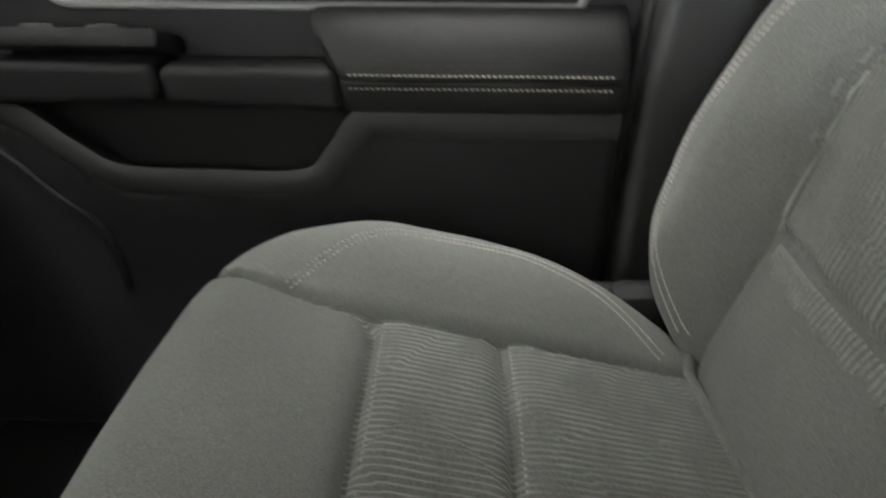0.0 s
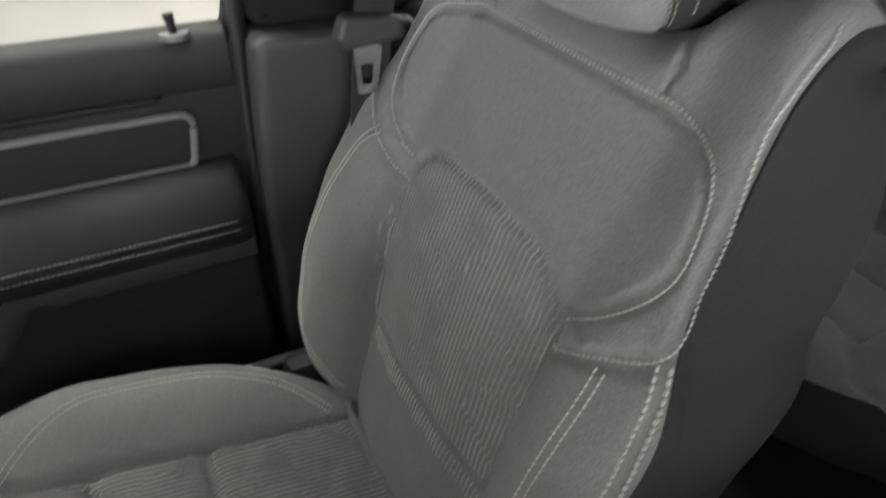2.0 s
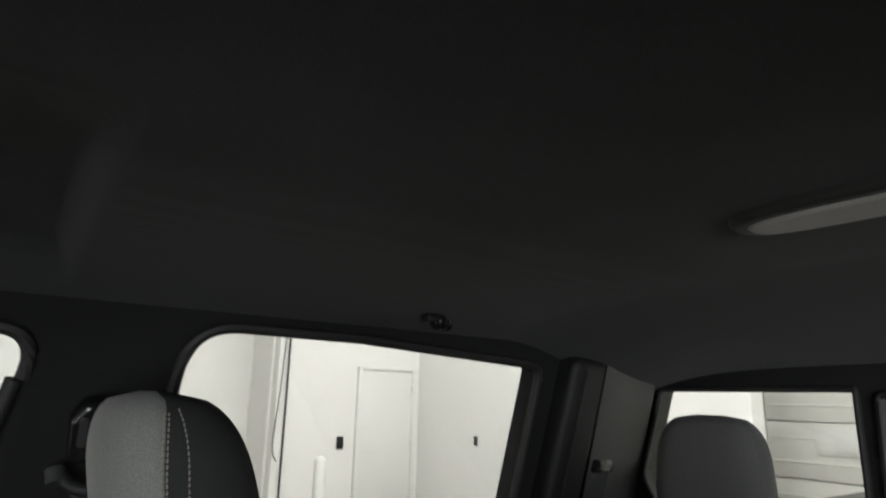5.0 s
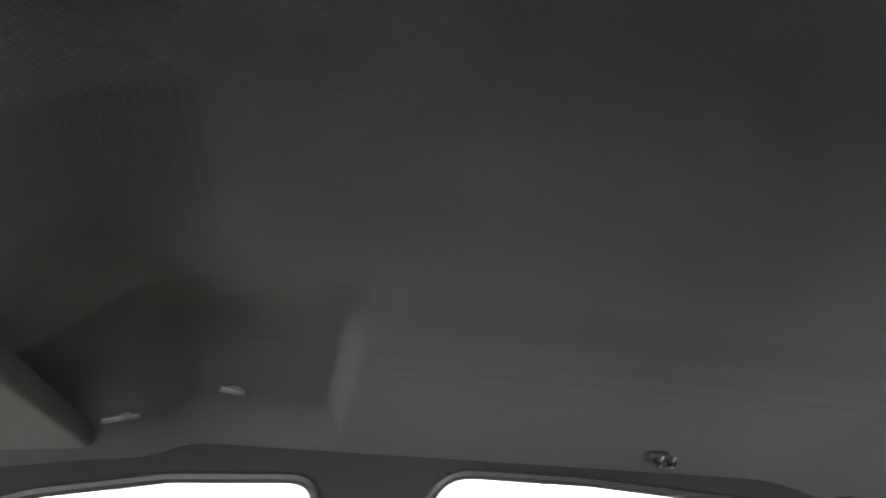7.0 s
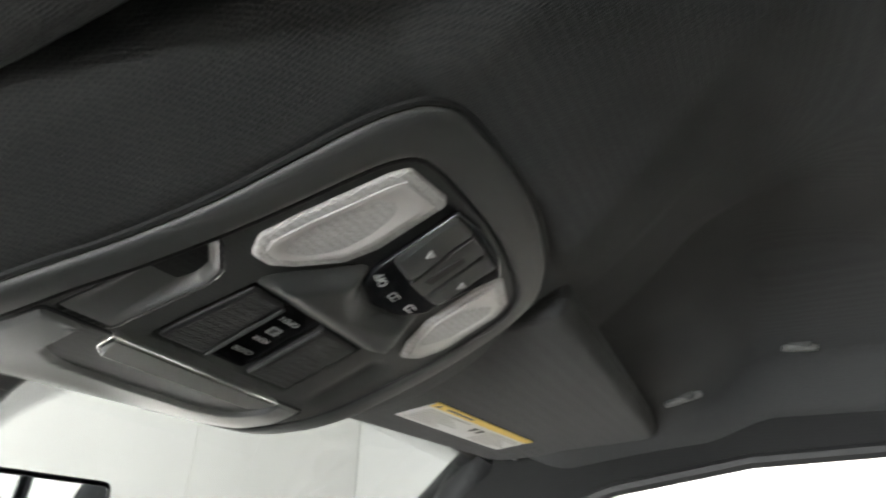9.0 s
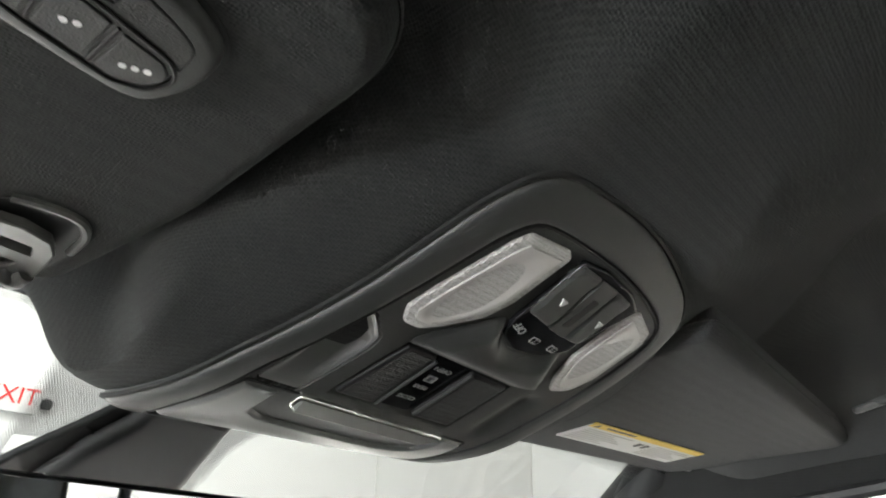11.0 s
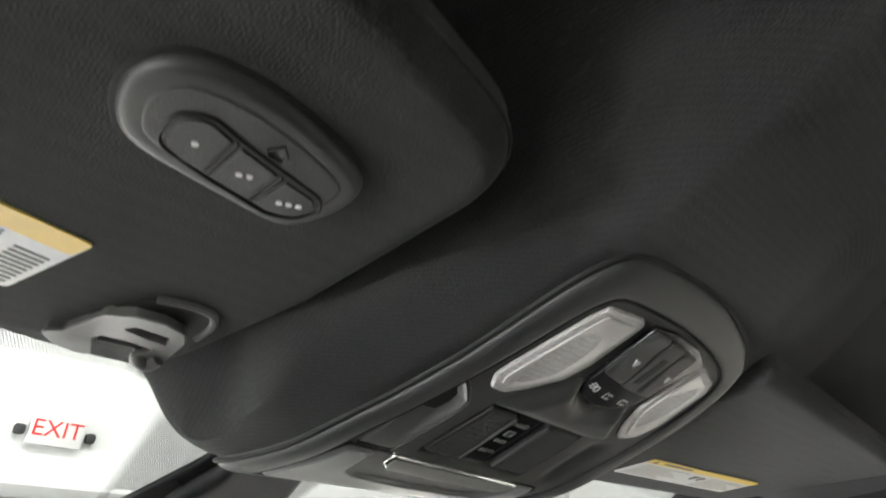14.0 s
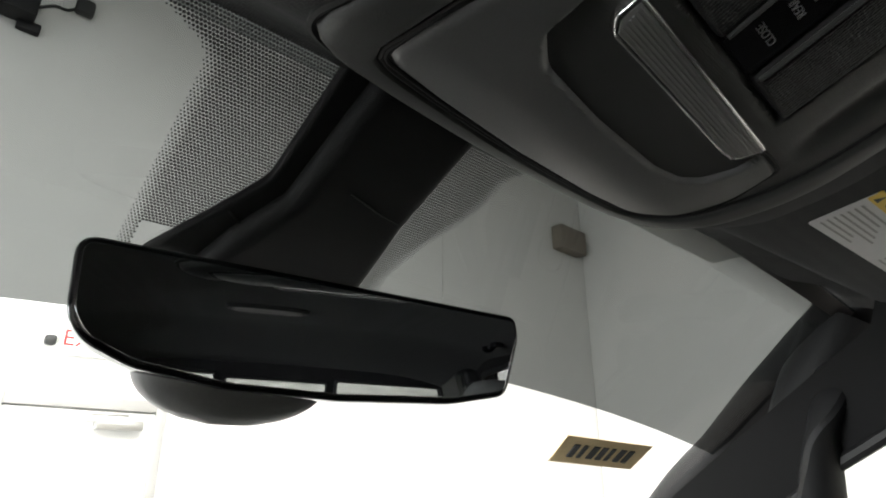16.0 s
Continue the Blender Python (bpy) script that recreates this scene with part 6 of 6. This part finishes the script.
v, f = grid(lambda a, b: MC + ME1 * (-0.022 + 0.062 * math.cos(math.pi * (a * 2)) * math.sqrt(max(0, 1 - (b * 0.98) ** 2.2))) + ME2 * (-0.020 - 0.034 * b) - MN * (0.030 + 0.030 * math.sin(2 * math.pi * a) * math.sqrt(max(0, 1 - (b * 0.98) ** 2.2))), 32, 10)
pydata("sensor_housing", v, f, CLIP_GREY, mirror, "grey rounded sensor housing below the mirror")

WN = Vector((0, -0.527, -0.85))
mount = thing("mirror_mount_cover", ws(-0.05, 0.64), "black plastic cover over the mirror mount", "mount cover")
MT = [tuple(p) for p in rounded([(-0.086, 0.570), (0.036, 0.572), (0.026, 0.655), (0.032, 0.78), (-0.178, 0.78), (-0.139, 0.722), (-0.108, 0.681), (-0.090, 0.655)], [0.006, 0.006, 0.02, 0.01, 0.01, 0.03, 0.03, 0.02])]
pad("cover", MT, ws, WN, 0.007, PLASTIC, mount, edge=0.004, steps=4, sink=0.0)
MT2 = [tuple(p) for p in rounded([(-0.066, 0.565), (0.030, 0.567), (0.021, 0.655), (0.024, 0.77), (-0.130, 0.77), (-0.098, 0.695), (-0.076, 0.660)], 0.014)]
pad("spine", MT2, ws, WN, 0.021, PLASTIC, mount, "raised black spine of the cover", edge=0.013, steps=6, sink=0.0)
tube("joint", [ws(-0.040, 0.640) + WN * 0.0212, ws(-0.010, 0.647) + WN * 0.0212, ws(0.010, 0.650) + WN * 0.0205], 0.0007, PLASTIC_GREY, mount, sides=6)
tube("joint", [ws(-0.104, 0.684) + WN * 0.0072, ws(-0.092, 0.690) + WN * 0.0090, ws(-0.084, 0.700) + WN * 0.018], 0.0009, BLACK_HOLE, mount, sides=6)

# dot print on the screen: rows of small discs, thinning outwards
fv, ff = [], []


def dot(x, y, r):
    c = ws(x, y) + WN * 0.0008
    base = len(fv)
    for k in range(6):
        a = k * math.pi / 3
        e = Vector((math.cos(a) * r, math.sin(a) * r * 0.85, 0))
        fv.append(c + Vector((e.x, e.y, -0.62 * e.y)))
    ff.append(tuple(range(base, base + 6)))


pitch = 0.0023
for j in range(112):
    for i in range(136):
        x = -0.212 + pitch * (i + 0.5 * (j % 2))
        y = 0.560 + pitch * 0.87 * j
        # border follows the cover, wider on the driver's side
        lo = -0.160 - 0.048 * (1 - sstep(0.578, 0.612, y)) ** 2
        hi = 0.090 + 0.03 * (1 - sstep(0.575, 0.60, y)) - 0.038 * sstep(0.605, 0.71, y)
        inside_cover = -0.080 < x < 0.028 or (y > 0.71 and -0.15 < x < 0.02)
        if x < lo or x > hi or inside_cover:
            continue
        d = min(x - lo, hi - x)
        dot(x, y, 0.00108 if d > 0.010 else 0.0005 + 0.00058 * d / 0.010)
for j in range(12):
    for i in range(720):
        x = -0.828 + pitch * (i + 0.5 * (j % 2))
        y = 0.5595 + pitch * 0.87 * j
        if -0.20 < x < 0.11:
            continue
        dot(x, y, 0.00112 - 0.00005 * j)
for x0, x1 in ((-0.84, -0.170), (-0.170, 0.095), (0.095, 0.84)):
    for k in range(12):
        a, b = x0 + (x1 - x0) * k / 12, x0 + (x1 - x0) * (k + 1) / 12
        base = len(fv)
        fv += [ws(a, 0.537) + WN * 0.0008, ws(b, 0.537) + WN * 0.0008, ws(b, 0.558) + WN * 0.0008, ws(a, 0.558) + WN * 0.0008]
        ff.append((base, base + 1, base + 2, base + 3))
frit = pydata("screen_dot_print", fv, ff, FRIT, None, smooth=False)
tagged(frit, "black dot print along the windscreen edge", "dot print", kind="stuff")

# paper label on the screen, its figures as plain bars
tg2 = thing("screen_label", ws(0.65, 0.90), "tan paper label with dark marks on the windscreen", "label")
SL = [(0.496, 0.851), (0.715, 0.843), (0.727, 0.897), (0.513, 0.903)]
pad("paper", SL, ws, WN, 0.0012, TAN, tg2, edge=0.0002, sink=0.0)
for k in range(7):
    t0, t1 = 0.13 + 0.108 * k, 0.13 + 0.108 * k + (0.062, 0.044, 0.070)[k % 3]
    lerp = lambda t, s: tuple((Vector(SL[0]).lerp(Vector(SL[1]), t)).lerp(Vector(SL[3]).lerp(Vector(SL[2]), t), s))
    pad("mark_bar", [lerp(t0, 0.27), lerp(t1, 0.27), lerp(t1, 0.74), lerp(t0, 0.74)], ws, WN, 0.0032, INK, tg2, edge=0.0001, sink=0.0)

# ---- front passenger door ----
def on_x(x0):
    return lambda y, z: Vector((x0, y, z))


def dpad(name, pts, r, x0, h, mat, parent, label="", edge=0.004, sink=0.004, steps=3, n=5):
    rr = [max(q, edge * 1.6) for q in r] if isinstance(r, list) else max(r, edge * 1.6)
    return pad(name, [tuple(p) for p in rounded(pts, rr, n)] if r else pts, on_x(x0), (-1, 0, 0), h, mat, parent, label, edge, steps, sink)


fd = thing("front_passenger_door", (0.80, 0.45, 0.62), "black front door panel with stitched armrest pad", "car door")
plate("panel", [(-0.035, 0.60), (1.05, 0.60), (1.05, 1.370), (-0.055, 1.370)], [], on_x(0.800), (0.06, 0, 0), PLASTIC, fd)
# sill roll under the glass
v, f = [], []
SP = [(0.848, 1.374), (0.842, 1.384), (0.825, 1.390), (0.808, 1.387), (0.798, 1.376), (0.794, 1.365), (0.794, 1.335), (0.798, 1.318), (0.806, 1.312)]
for k, y in enumerate((-0.052, -0.046, 0.3, 0.7, 1.05)):
    for x, z in SP:
        v.append((x + (0.012 if k == 0 else 0), y, z - (0.008 if k == 0 else 0)))
ns = len(SP)
for k in range(4):
    for i in range(ns - 1):
        f.append((k * ns + i, k * ns + i + 1, (k + 1) * ns + i + 1, (k + 1) * ns + i))
f.append(tuple(range(ns))[::-1])
pydata("sill", v, f, LEATHER, fd, "soft black sill below the glass")
# slot, bright-edged inset
dpad("slot", [(0.045, 1.307), (1.0, 1.307), (1.0, 1.298), (0.06, 1.298)], 0.003, 0.800, 0.0006, BLACK_HOLE, fd, edge=0.0002)
dpad("upper_rib", [(0.035, 1.318), (1.0, 1.318), (1.0, 1.308), (0.05, 1.308)], 0.004, 0.800, 0.008, PLASTIC, fd)
INS = [tuple(p) for p in rounded([(0.010, 1.292), (0.62, 1.292), (0.60, 1.221), (0.022, 1.221)], [0.018, 0.03, 0.03, 0.012], 6)]
insp = dpad("inset_panel", INS, 0, 0.800, 0.003, LEATHER, fd, "black grained inset", edge=0.002)
v, f = sweep([on_x(0.796)(*p) for p in INS], 0.0048, 8, True)
pydata("bright_edge", v, f, SILVER_TRIM, insp, "satin chrome edging")
# padded armrest with two rows of stitches
v, f = [], []
AP = [(0.800, 1.224), (0.786, 1.221), (0.771, 1.214), (0.757, 1.203), (0.745, 1.190), (0.7365, 1.176), (0.7315, 1.163), (0.7312, 1.1605), (0.7335, 1.1585), (0.7335, 1.1565), (0.7310, 1.1545), (0.7318, 1.135), (0.739, 1.122), (0.760, 1.116), (0.80, 1.118)]
npf = len(AP)
for y, sh in ((-0.028, 0.018), (-0.022, 0.006), (-0.010, 0.0), (0.10, 0.0), (0.20, 0.0), (0.262, 0.0), (0.276, 0.004), (0.286, 0.016)):
    for x, z in AP:
        lean = 0.030 * sstep(1.15, 1.22, z) if y > 0.2 else 0.0
        v.append((min(0.80, x + sh), y + lean, z))
for k in range(7):
    for i in range(npf - 1):
        f.append((k * npf + i, k * npf + i + 1, (k + 1) * npf + i + 1, (k + 1) * npf + i))
f += [tuple(range(npf))[::-1], tuple(7 * npf + i for i in range(npf))]
arm = pydata("armrest_pad", v, f, LEATHER, fd, "soft black armrest pad")
for z in (1.1640, 1.1500):
    stitches("stitching", [(Vector((0.7306, y, z)), Vector((-1, 0, 0))) for y in np.linspace(-0.008, 0.270, 60)], THREAD_DIM, arm, 0.0058, 0.0011)
# pull handle block and the switch panel in front of it
dpad("pull_handle", [(0.285, 1.168), (0.470, 1.170), (0.468, 1.130), (0.278, 1.124)], [0.006, 0.01, 0.01, 0.006], 0.78, 0.05, PLASTIC, fd, "black pull handle block", 0.008)
dpad("switch_plinth", [(0.476, 1.172), (1.0, 1.175), (1.0, 1.115), (0.474, 1.132)], [0.01, 0.004, 0.004, 0.01], 0.78, 0.046, PLASTIC, fd, edge=0.008)
swp = box("switch_plate", (0.772, 0.56, 1.187), (0.075, 0.19, 0.020), PLASTIC, fd, "black window switch plate", 0.006, Euler((0, radians(18), 0)).to_matrix().to_4x4())
for sy in (0.53, 0.60):
    box("window_switch", (0.766, sy, 1.199), (0.022, 0.04, 0.012), PLASTIC_GREY, swp, "window switch with pale marks", 0.004, Euler((0, radians(18), 0)).to_matrix().to_4x4())
    box("mark", (0.7645, sy, 1.2057), (0.002, 0.022, 0.0012), MARK, swp, bevel=0.0003, m=Euler((0, radians(18), 0)).to_matrix().to_4x4())
# lower panel with its raised ridge
dpad("lower_panel", [(-0.030, 0.62), (1.02, 0.62), (1.02, 1.10), (0.66, 1.105), (0.548, 1.022), (0.312, 1.022), (0.262, 1.100), (-0.030, 1.106)], [0.01, 0.01, 0.01, 0.03, 0.03, 0.03, 0.02, 0.01], 0.795, 0.045, PLASTIC, fd, edge=0.014, steps=4)
v, f = sweep(curve([(0.757, 0.72, 1.135), (0.755, 0.655, 1.108), (0.752, 0.60, 1.066), (0.750, 0.545, 1.036), (0.749, 0.43, 1.032), (0.749, 0.325, 1.034), (0.750, 0.290, 1.066), (0.751, 0.258, 1.106), (0.752, 0.215, 1.106), (0.753, 0.120, 1.105), (0.753, 0.030, 1.104), (0.756, -0.026, 1.103)], 6), 0.0075, 12, flat=2.3)
pydata("ridge", v, f, PLASTIC_GREY, fd, "dark grey raised ridge")
tube("pocket_lip", curve([(0.752, 0.76, 1.125), (0.748, 0.681, 1.067), (0.746, 0.632, 1.014), (0.745, 0.600, 0.984), (0.746, 0.585, 0.950), (0.75, 0.583, 0.88)], 8), 0.006, PLASTIC, fd, "map pocket lip")
lk = hang(new("lock_knob"), fd)
v, f = sweep([(0.806, 0.009, 1.380), (0.806, 0.009, 1.387)], 0.0165, 20)
pydata("collar", v, f, SATIN, lk, "grey round collar")
v, f = sweep([(0.806, 0.009, 1.385), (0.806, 0.010, 1.398), (0.806, 0.011, 1.408)], lambda t: 0.0045 + 0.002 * t, 12)
pydata("pin", v, f, PLASTIC, lk)
# etched mark on the glass, as bars
em = thing("glass_etching", side(0.03, 1.45), "small grey etched marks on window glass", "etching")
for k, (w, dz) in enumerate(((0.040, 0.0), (0.050, 0.008), (0.036, 0.015), (0.044, 0.022), (0.03, 0.029))):
    for j in range(3):
        yy = -0.034 + 0.014 * j + 0.003 * (k % 2)
        pad("bar", [(yy, 1.417 + dz), (yy + 0.009, 1.417 + dz), (yy + 0.009, 1.4195 + dz), (yy, 1.4195 + dz)], lambda a, b: side(a, b) + Vector((0.033, 0, 0)), (-1, 0, -0.3), 0.0006, SATIN_LIGHT, em, edge=0.0001, sink=0)

# ---- rear passenger door ----
rd = thing("rear_passenger_door", (0.80, -0.7, 0.62), "black rear door panel with bright-edged inset", "car door")
plate("panel", [(-1.125, 0.60), (-0.26, 0.60), (-0.26, 1.385), (-1.12, 1.385)], [], on_x(0.812), (0.05, 0, 0), PLASTIC, rd)
v, f = [], []
SP2 = [(x + 0.004, z - 0.002) for x, z in SP]
for k, y in enumerate((-1.115, -1.105, -0.8, -0.5, -0.26)):
    for x, z in SP2:
        v.append((x + (0.010 if k == 0 else 0), y, z - (0.006 if k == 0 else 0)))
for k in range(4):
    for i in range(ns - 1):
        f.append((k * ns + i, k * ns + i + 1, (k + 1) * ns + i + 1, (k + 1) * ns + i))
f.append(tuple(range(ns))[::-1])
pydata("sill", v, f, LEATHER, rd, "soft black sill below the glass")
dpad("slot", [(-0.995, 1.331), (-0.30, 1.349), (-0.30, 1.340), (-0.985, 1.322)], 0.003, 0.812, 0.0008, BLACK_HOLE, rd, edge=0.0002)
dpad("upper_rib", [(-1.0, 1.343), (-0.30, 1.361), (-0.30, 1.350), (-0.99, 1.332)], 0.004, 0.812, 0.009, PLASTIC, rd)
INS2 = [tuple(p) for p in rounded([(-1.014, 1.316), (-0.30, 1.338), (-0.30, 1.262), (-1.008, 1.240)], [0.012, 0.01, 0.01, 0.012], 6)]
ip2 = dpad("inset_panel", INS2, 0, 0.812, 0.004, LEATHER, rd, "black grained inset", edge=0.002)
v, f = sweep([on_x(0.808)(*p) for p in INS2], 0.0032, 8, True)
pydata("bright_edge", v, f, SILVER_TRIM, ip2, "satin silver edging")
dpad("lower_panel", [(-1.10, 0.62), (-0.28, 0.62), (-0.28, 1.18), (-1.08, 1.15)], 0.03, 0.812, 0.06, PLASTIC, rd, edge=0.02, steps=4)
dpad("armrest", [(-1.0, 1.19), (-0.28, 1.22), (-0.28, 1.16), (-0.98, 1.14)], 0.02, 0.812, 0.085, LEATHER, rd, "soft black armrest", edge=0.02, steps=4)

# ---- centre pillar trim, front belt ----
def side_in(d):
    return lambda y, z: side(y, z) + Vector((-d, 0, 0))


bp = thing("centre_pillar_trim", (0.75, -0.19, 0.62), "black plastic centre pillar trim in two pieces", "pillar trim")
SNW = (-0.958, 0, -0.287)
pad("upper_trim", [tuple(p) for p in rounded([(-0.070, 1.389), (-0.098, 1.60), (-0.150, 1.90), (-0.316, 1.90), (-0.308, 1.70), (-0.292, 1.389)], [0.03, 0.09, 0.04, 0.04, 0.09, 0.03])], lambda y, z: side(y, z) + Vector((0.052 * sstep(1.56, 1.78, z), 0, 0)), SNW, 0.040, SIDE_TRIM, bp, "black upper pillar trim", edge=0.018, steps=6, sink=0.0)
pad("lower_trim", [tuple(p) for p in rounded([(-0.046, 0.62), (-0.050, 1.15), (-0.068, 1.384), (-0.285, 1.384), (-0.31, 0.62)], 0.024)], on_x(0.815), (-1, 0, 0), 0.065, PLASTIC_GREY, bp, "charcoal lower pillar trim", edge=0.014, steps=5)
tube("door_seal", [(0.845 - 0.3 * (z - 1.36) - 0.022 if z > 1.36 else 0.80, y, z) for y, z in ((-0.040, 0.62), (-0.046, 1.15), (-0.066, 1.42), (-0.088, 1.60), (-0.118, 1.745))], 0.011, RUBBER, bp, "black rubber door seal", 10)
belt = thing("front_seat_belt", (0.68, -0.21, 1.35), "black front seat belt hanging on the pillar", "seat belt")
adj = pad("height_adjuster", [tuple(p) for p in rounded([(-0.190, 1.645), (-0.186, 1.70), (-0.200, 1.725), (-0.236, 1.725), (-0.250, 1.70), (-0.246, 1.645)], 0.014)], side_in(0.055), SNW, 0.028, GLOSS, belt, "gloss black height adjuster", edge=0.010, steps=4)
pad("finger_slot", [tuple(p) for p in rounded([(-0.197, 1.668), (-0.196, 1.706), (-0.207, 1.706), (-0.208, 1.668)], 0.005)], side_in(0.055), SNW, 0.030, BLACK_HOLE, adj, edge=0.001)
tube("guide_loop", curve([(0.684, -0.186, 1.626), (0.676, -0.198, 1.612), (0.670, -0.222, 1.606), (0.672, -0.248, 1.610), (0.680, -0.258, 1.622)], 6), 0.009, PLASTIC, belt, "black plastic belt guide", 10)
v, f = sweep([(0.690, -0.180, 1.632), (0.680, -0.183, 1.615)], 0.012, 12)
pydata("guide_end", v, f, PLASTIC_GREY, belt)


def webbing(name, pts, width_dir, width, mat, parent, t=0.0014):
    """A flat strap along pts, with rounded edges."""
    pts = [Vector(p) for p in pts]
    w = Vector(width_dir).normalized()
    v, f = [], []
    n = len(pts)
    cs = [(-1, 0), (-0.94, 1), (-0.6, 0.75), (-0.3, 1), (0, 0.75), (0.3, 1), (0.6, 0.75), (0.94, 1), (1, 0), (0.94, -1), (-0.94, -1)]
    for i, p in enumerate(pts):
        d = (pts[min(n - 1, i + 1)] - pts[max(0, i - 1)]).normalized()
        nn = d.cross(w).normalized()
        if nn.x > 0:
            nn = -nn
        for a, b in cs:
            v.append(p + w * (a * width / 2) + nn * (b * t))
    k = len(cs)
    for i in range(n - 1):
        for j in range(k):
            f.append((i * k + j, i * k + (j + 1) % k, (i + 1) * k + (j + 1) % k, (i + 1) * k + j))
    return pydata(name, v, f, mat, parent)


webbing("webbing", curve([(0.671, -0.224, 1.612), (0.672, -0.220, 1.585), (0.672, -0.200, 1.50), (0.678, -0.190, 1.42), (0.690, -0.17, 1.20), (0.71, -0.14, 0.95)], 6), (0, 1, 0.15), 0.047, WEB, belt)
tong = pad("tongue_cover", [tuple(p) for p in rounded([(-0.138, 1.402), (-0.148, 1.426), (-0.215, 1.418), (-0.222, 1.394), (-0.150, 1.388)], 0.008)], lambda y, z: Vector((0.672, y, z)), (-1, 0, 0), 0.014, PLASTIC_GREY, belt, "dark tongue cover", edge=0.006)
plate("tongue", [tuple(p) for p in rounded([(-0.158, 1.394), (-0.160, 1.336), (-0.184, 1.336), (-0.192, 1.390)], 0.006)], [[tuple(p) for p in rounded([(-0.165, 1.371), (-0.166, 1.348), (-0.178, 1.348), (-0.180, 1.371)], 0.003)]], lambda y, z: Vector((0.662, y, z)), (0.0025, 0, 0), CHROME, tong, "dull grey belt tongue")

# ---- rear pillar trim, rear belt and buckles ----
cp = thing("rear_pillar_trim", (0.72, -1.3, 1.45), "charcoal rear pillar trim beside the rear window", "pillar trim")
pad("trim", [tuple(p) for p in rounded([(-1.120, 1.40), (-1.135, 1.84), (-1.250, 1.84), (-1.235, 1.40)], 0.03)], side, SNW, 0.05, PLASTIC, cp, edge=0.018, steps=5, sink=0)
v, f = grid(lambda a, b: Vector((0.745 - 0.30 * (1.50 + 0.33 * b - 1.5) - 0.014 * a ** 1.6, -1.238 - 0.172 * a, 1.50 + 0.33 * b)), 14, 10)
pydata("corner_panel", v, f, PLASTIC_GREY, cp, "grey fabric corner panel")
tube("seam", [(0.768 - 0.3 * (z - 1.42), -1.162 - 0.03 * (z - 1.4), z) for z in (1.42, 1.6, 1.8)], 0.003, BLACK_HOLE, cp, sides=6)
rbelt = thing("rear_seat_belt", (0.75, -1.24, 1.28), "black rear seat belt with a pale metal tongue", "seat belt")
box("guide", (0.725, -1.285, 1.590), (0.03, 0.075, 0.035), GLOSS, rbelt, "black belt guide", 0.010)
webbing("webbing", curve([(0.718, -1.282, 1.588), (0.735, -1.262, 1.50), (0.765, -1.228, 1.38), (0.788, -1.20, 1.30), (0.80, -1.18, 1.15), (0.80, -1.15, 0.98)], 6), (0.35, 1, 0.4), 0.047, WEB, rbelt)
tube("tongue_cover", curve([(0.790, -1.160, 1.302), (0.782, -1.180, 1.293), (0.772, -1.208, 1.289), (0.765, -1.236, 1.293)], 5), 0.010, PLASTIC_GREY, rbelt, "dark grey tongue cover", 10, flat=0.9)
plate("tongue", [tuple(p) for p in rounded([(-1.180, 1.288), (-1.176, 1.240), (-1.205, 1.236), (-1.212, 1.286)], 0.008)], [[tuple(p) for p in rounded([(-1.187, 1.258), (-1.187, 1.251), (-1.199, 1.250), (-1.199, 1.257)], 0.002)]], lambda y, z: Vector((0.772, y, z)), (0.0025, 0, 0), LABEL_WHITE, rbelt, "pale metal tongue")
bk = thing("belt_buckle", (0.325, -1.09, 0.95), "black belt buckle with a red release button", "belt buckle")
box("body", (0.315, -1.10, 0.935), (0.055, 0.075, 0.035), PLASTIC, bk, bevel=0.008, m=Euler((radians(20), 0, radians(-30))).to_matrix().to_4x4())
box("button", (0.338, -1.072, 0.955), (0.040, 0.024, 0.030), RED, bk, "red release button", 0.005, Euler((radians(20), 0, radians(-30))).to_matrix().to_4x4())
bk2 = thing("belt_buckle", (0.56, -1.06, 0.99), "black belt buckle standing in the seat crease", "belt buckle")
box("body", (0.560, -1.06, 0.975), (0.055, 0.05, 0.045), GLOSS, bk2, bevel=0.01, m=Euler((radians(25), 0, 0)).to_matrix().to_4x4())
box("button", (0.560, -1.036, 0.992), (0.036, 0.012, 0.022), PLASTIC, bk2, bevel=0.003, m=Euler((radians(25), 0, 0)).to_matrix().to_4x4())
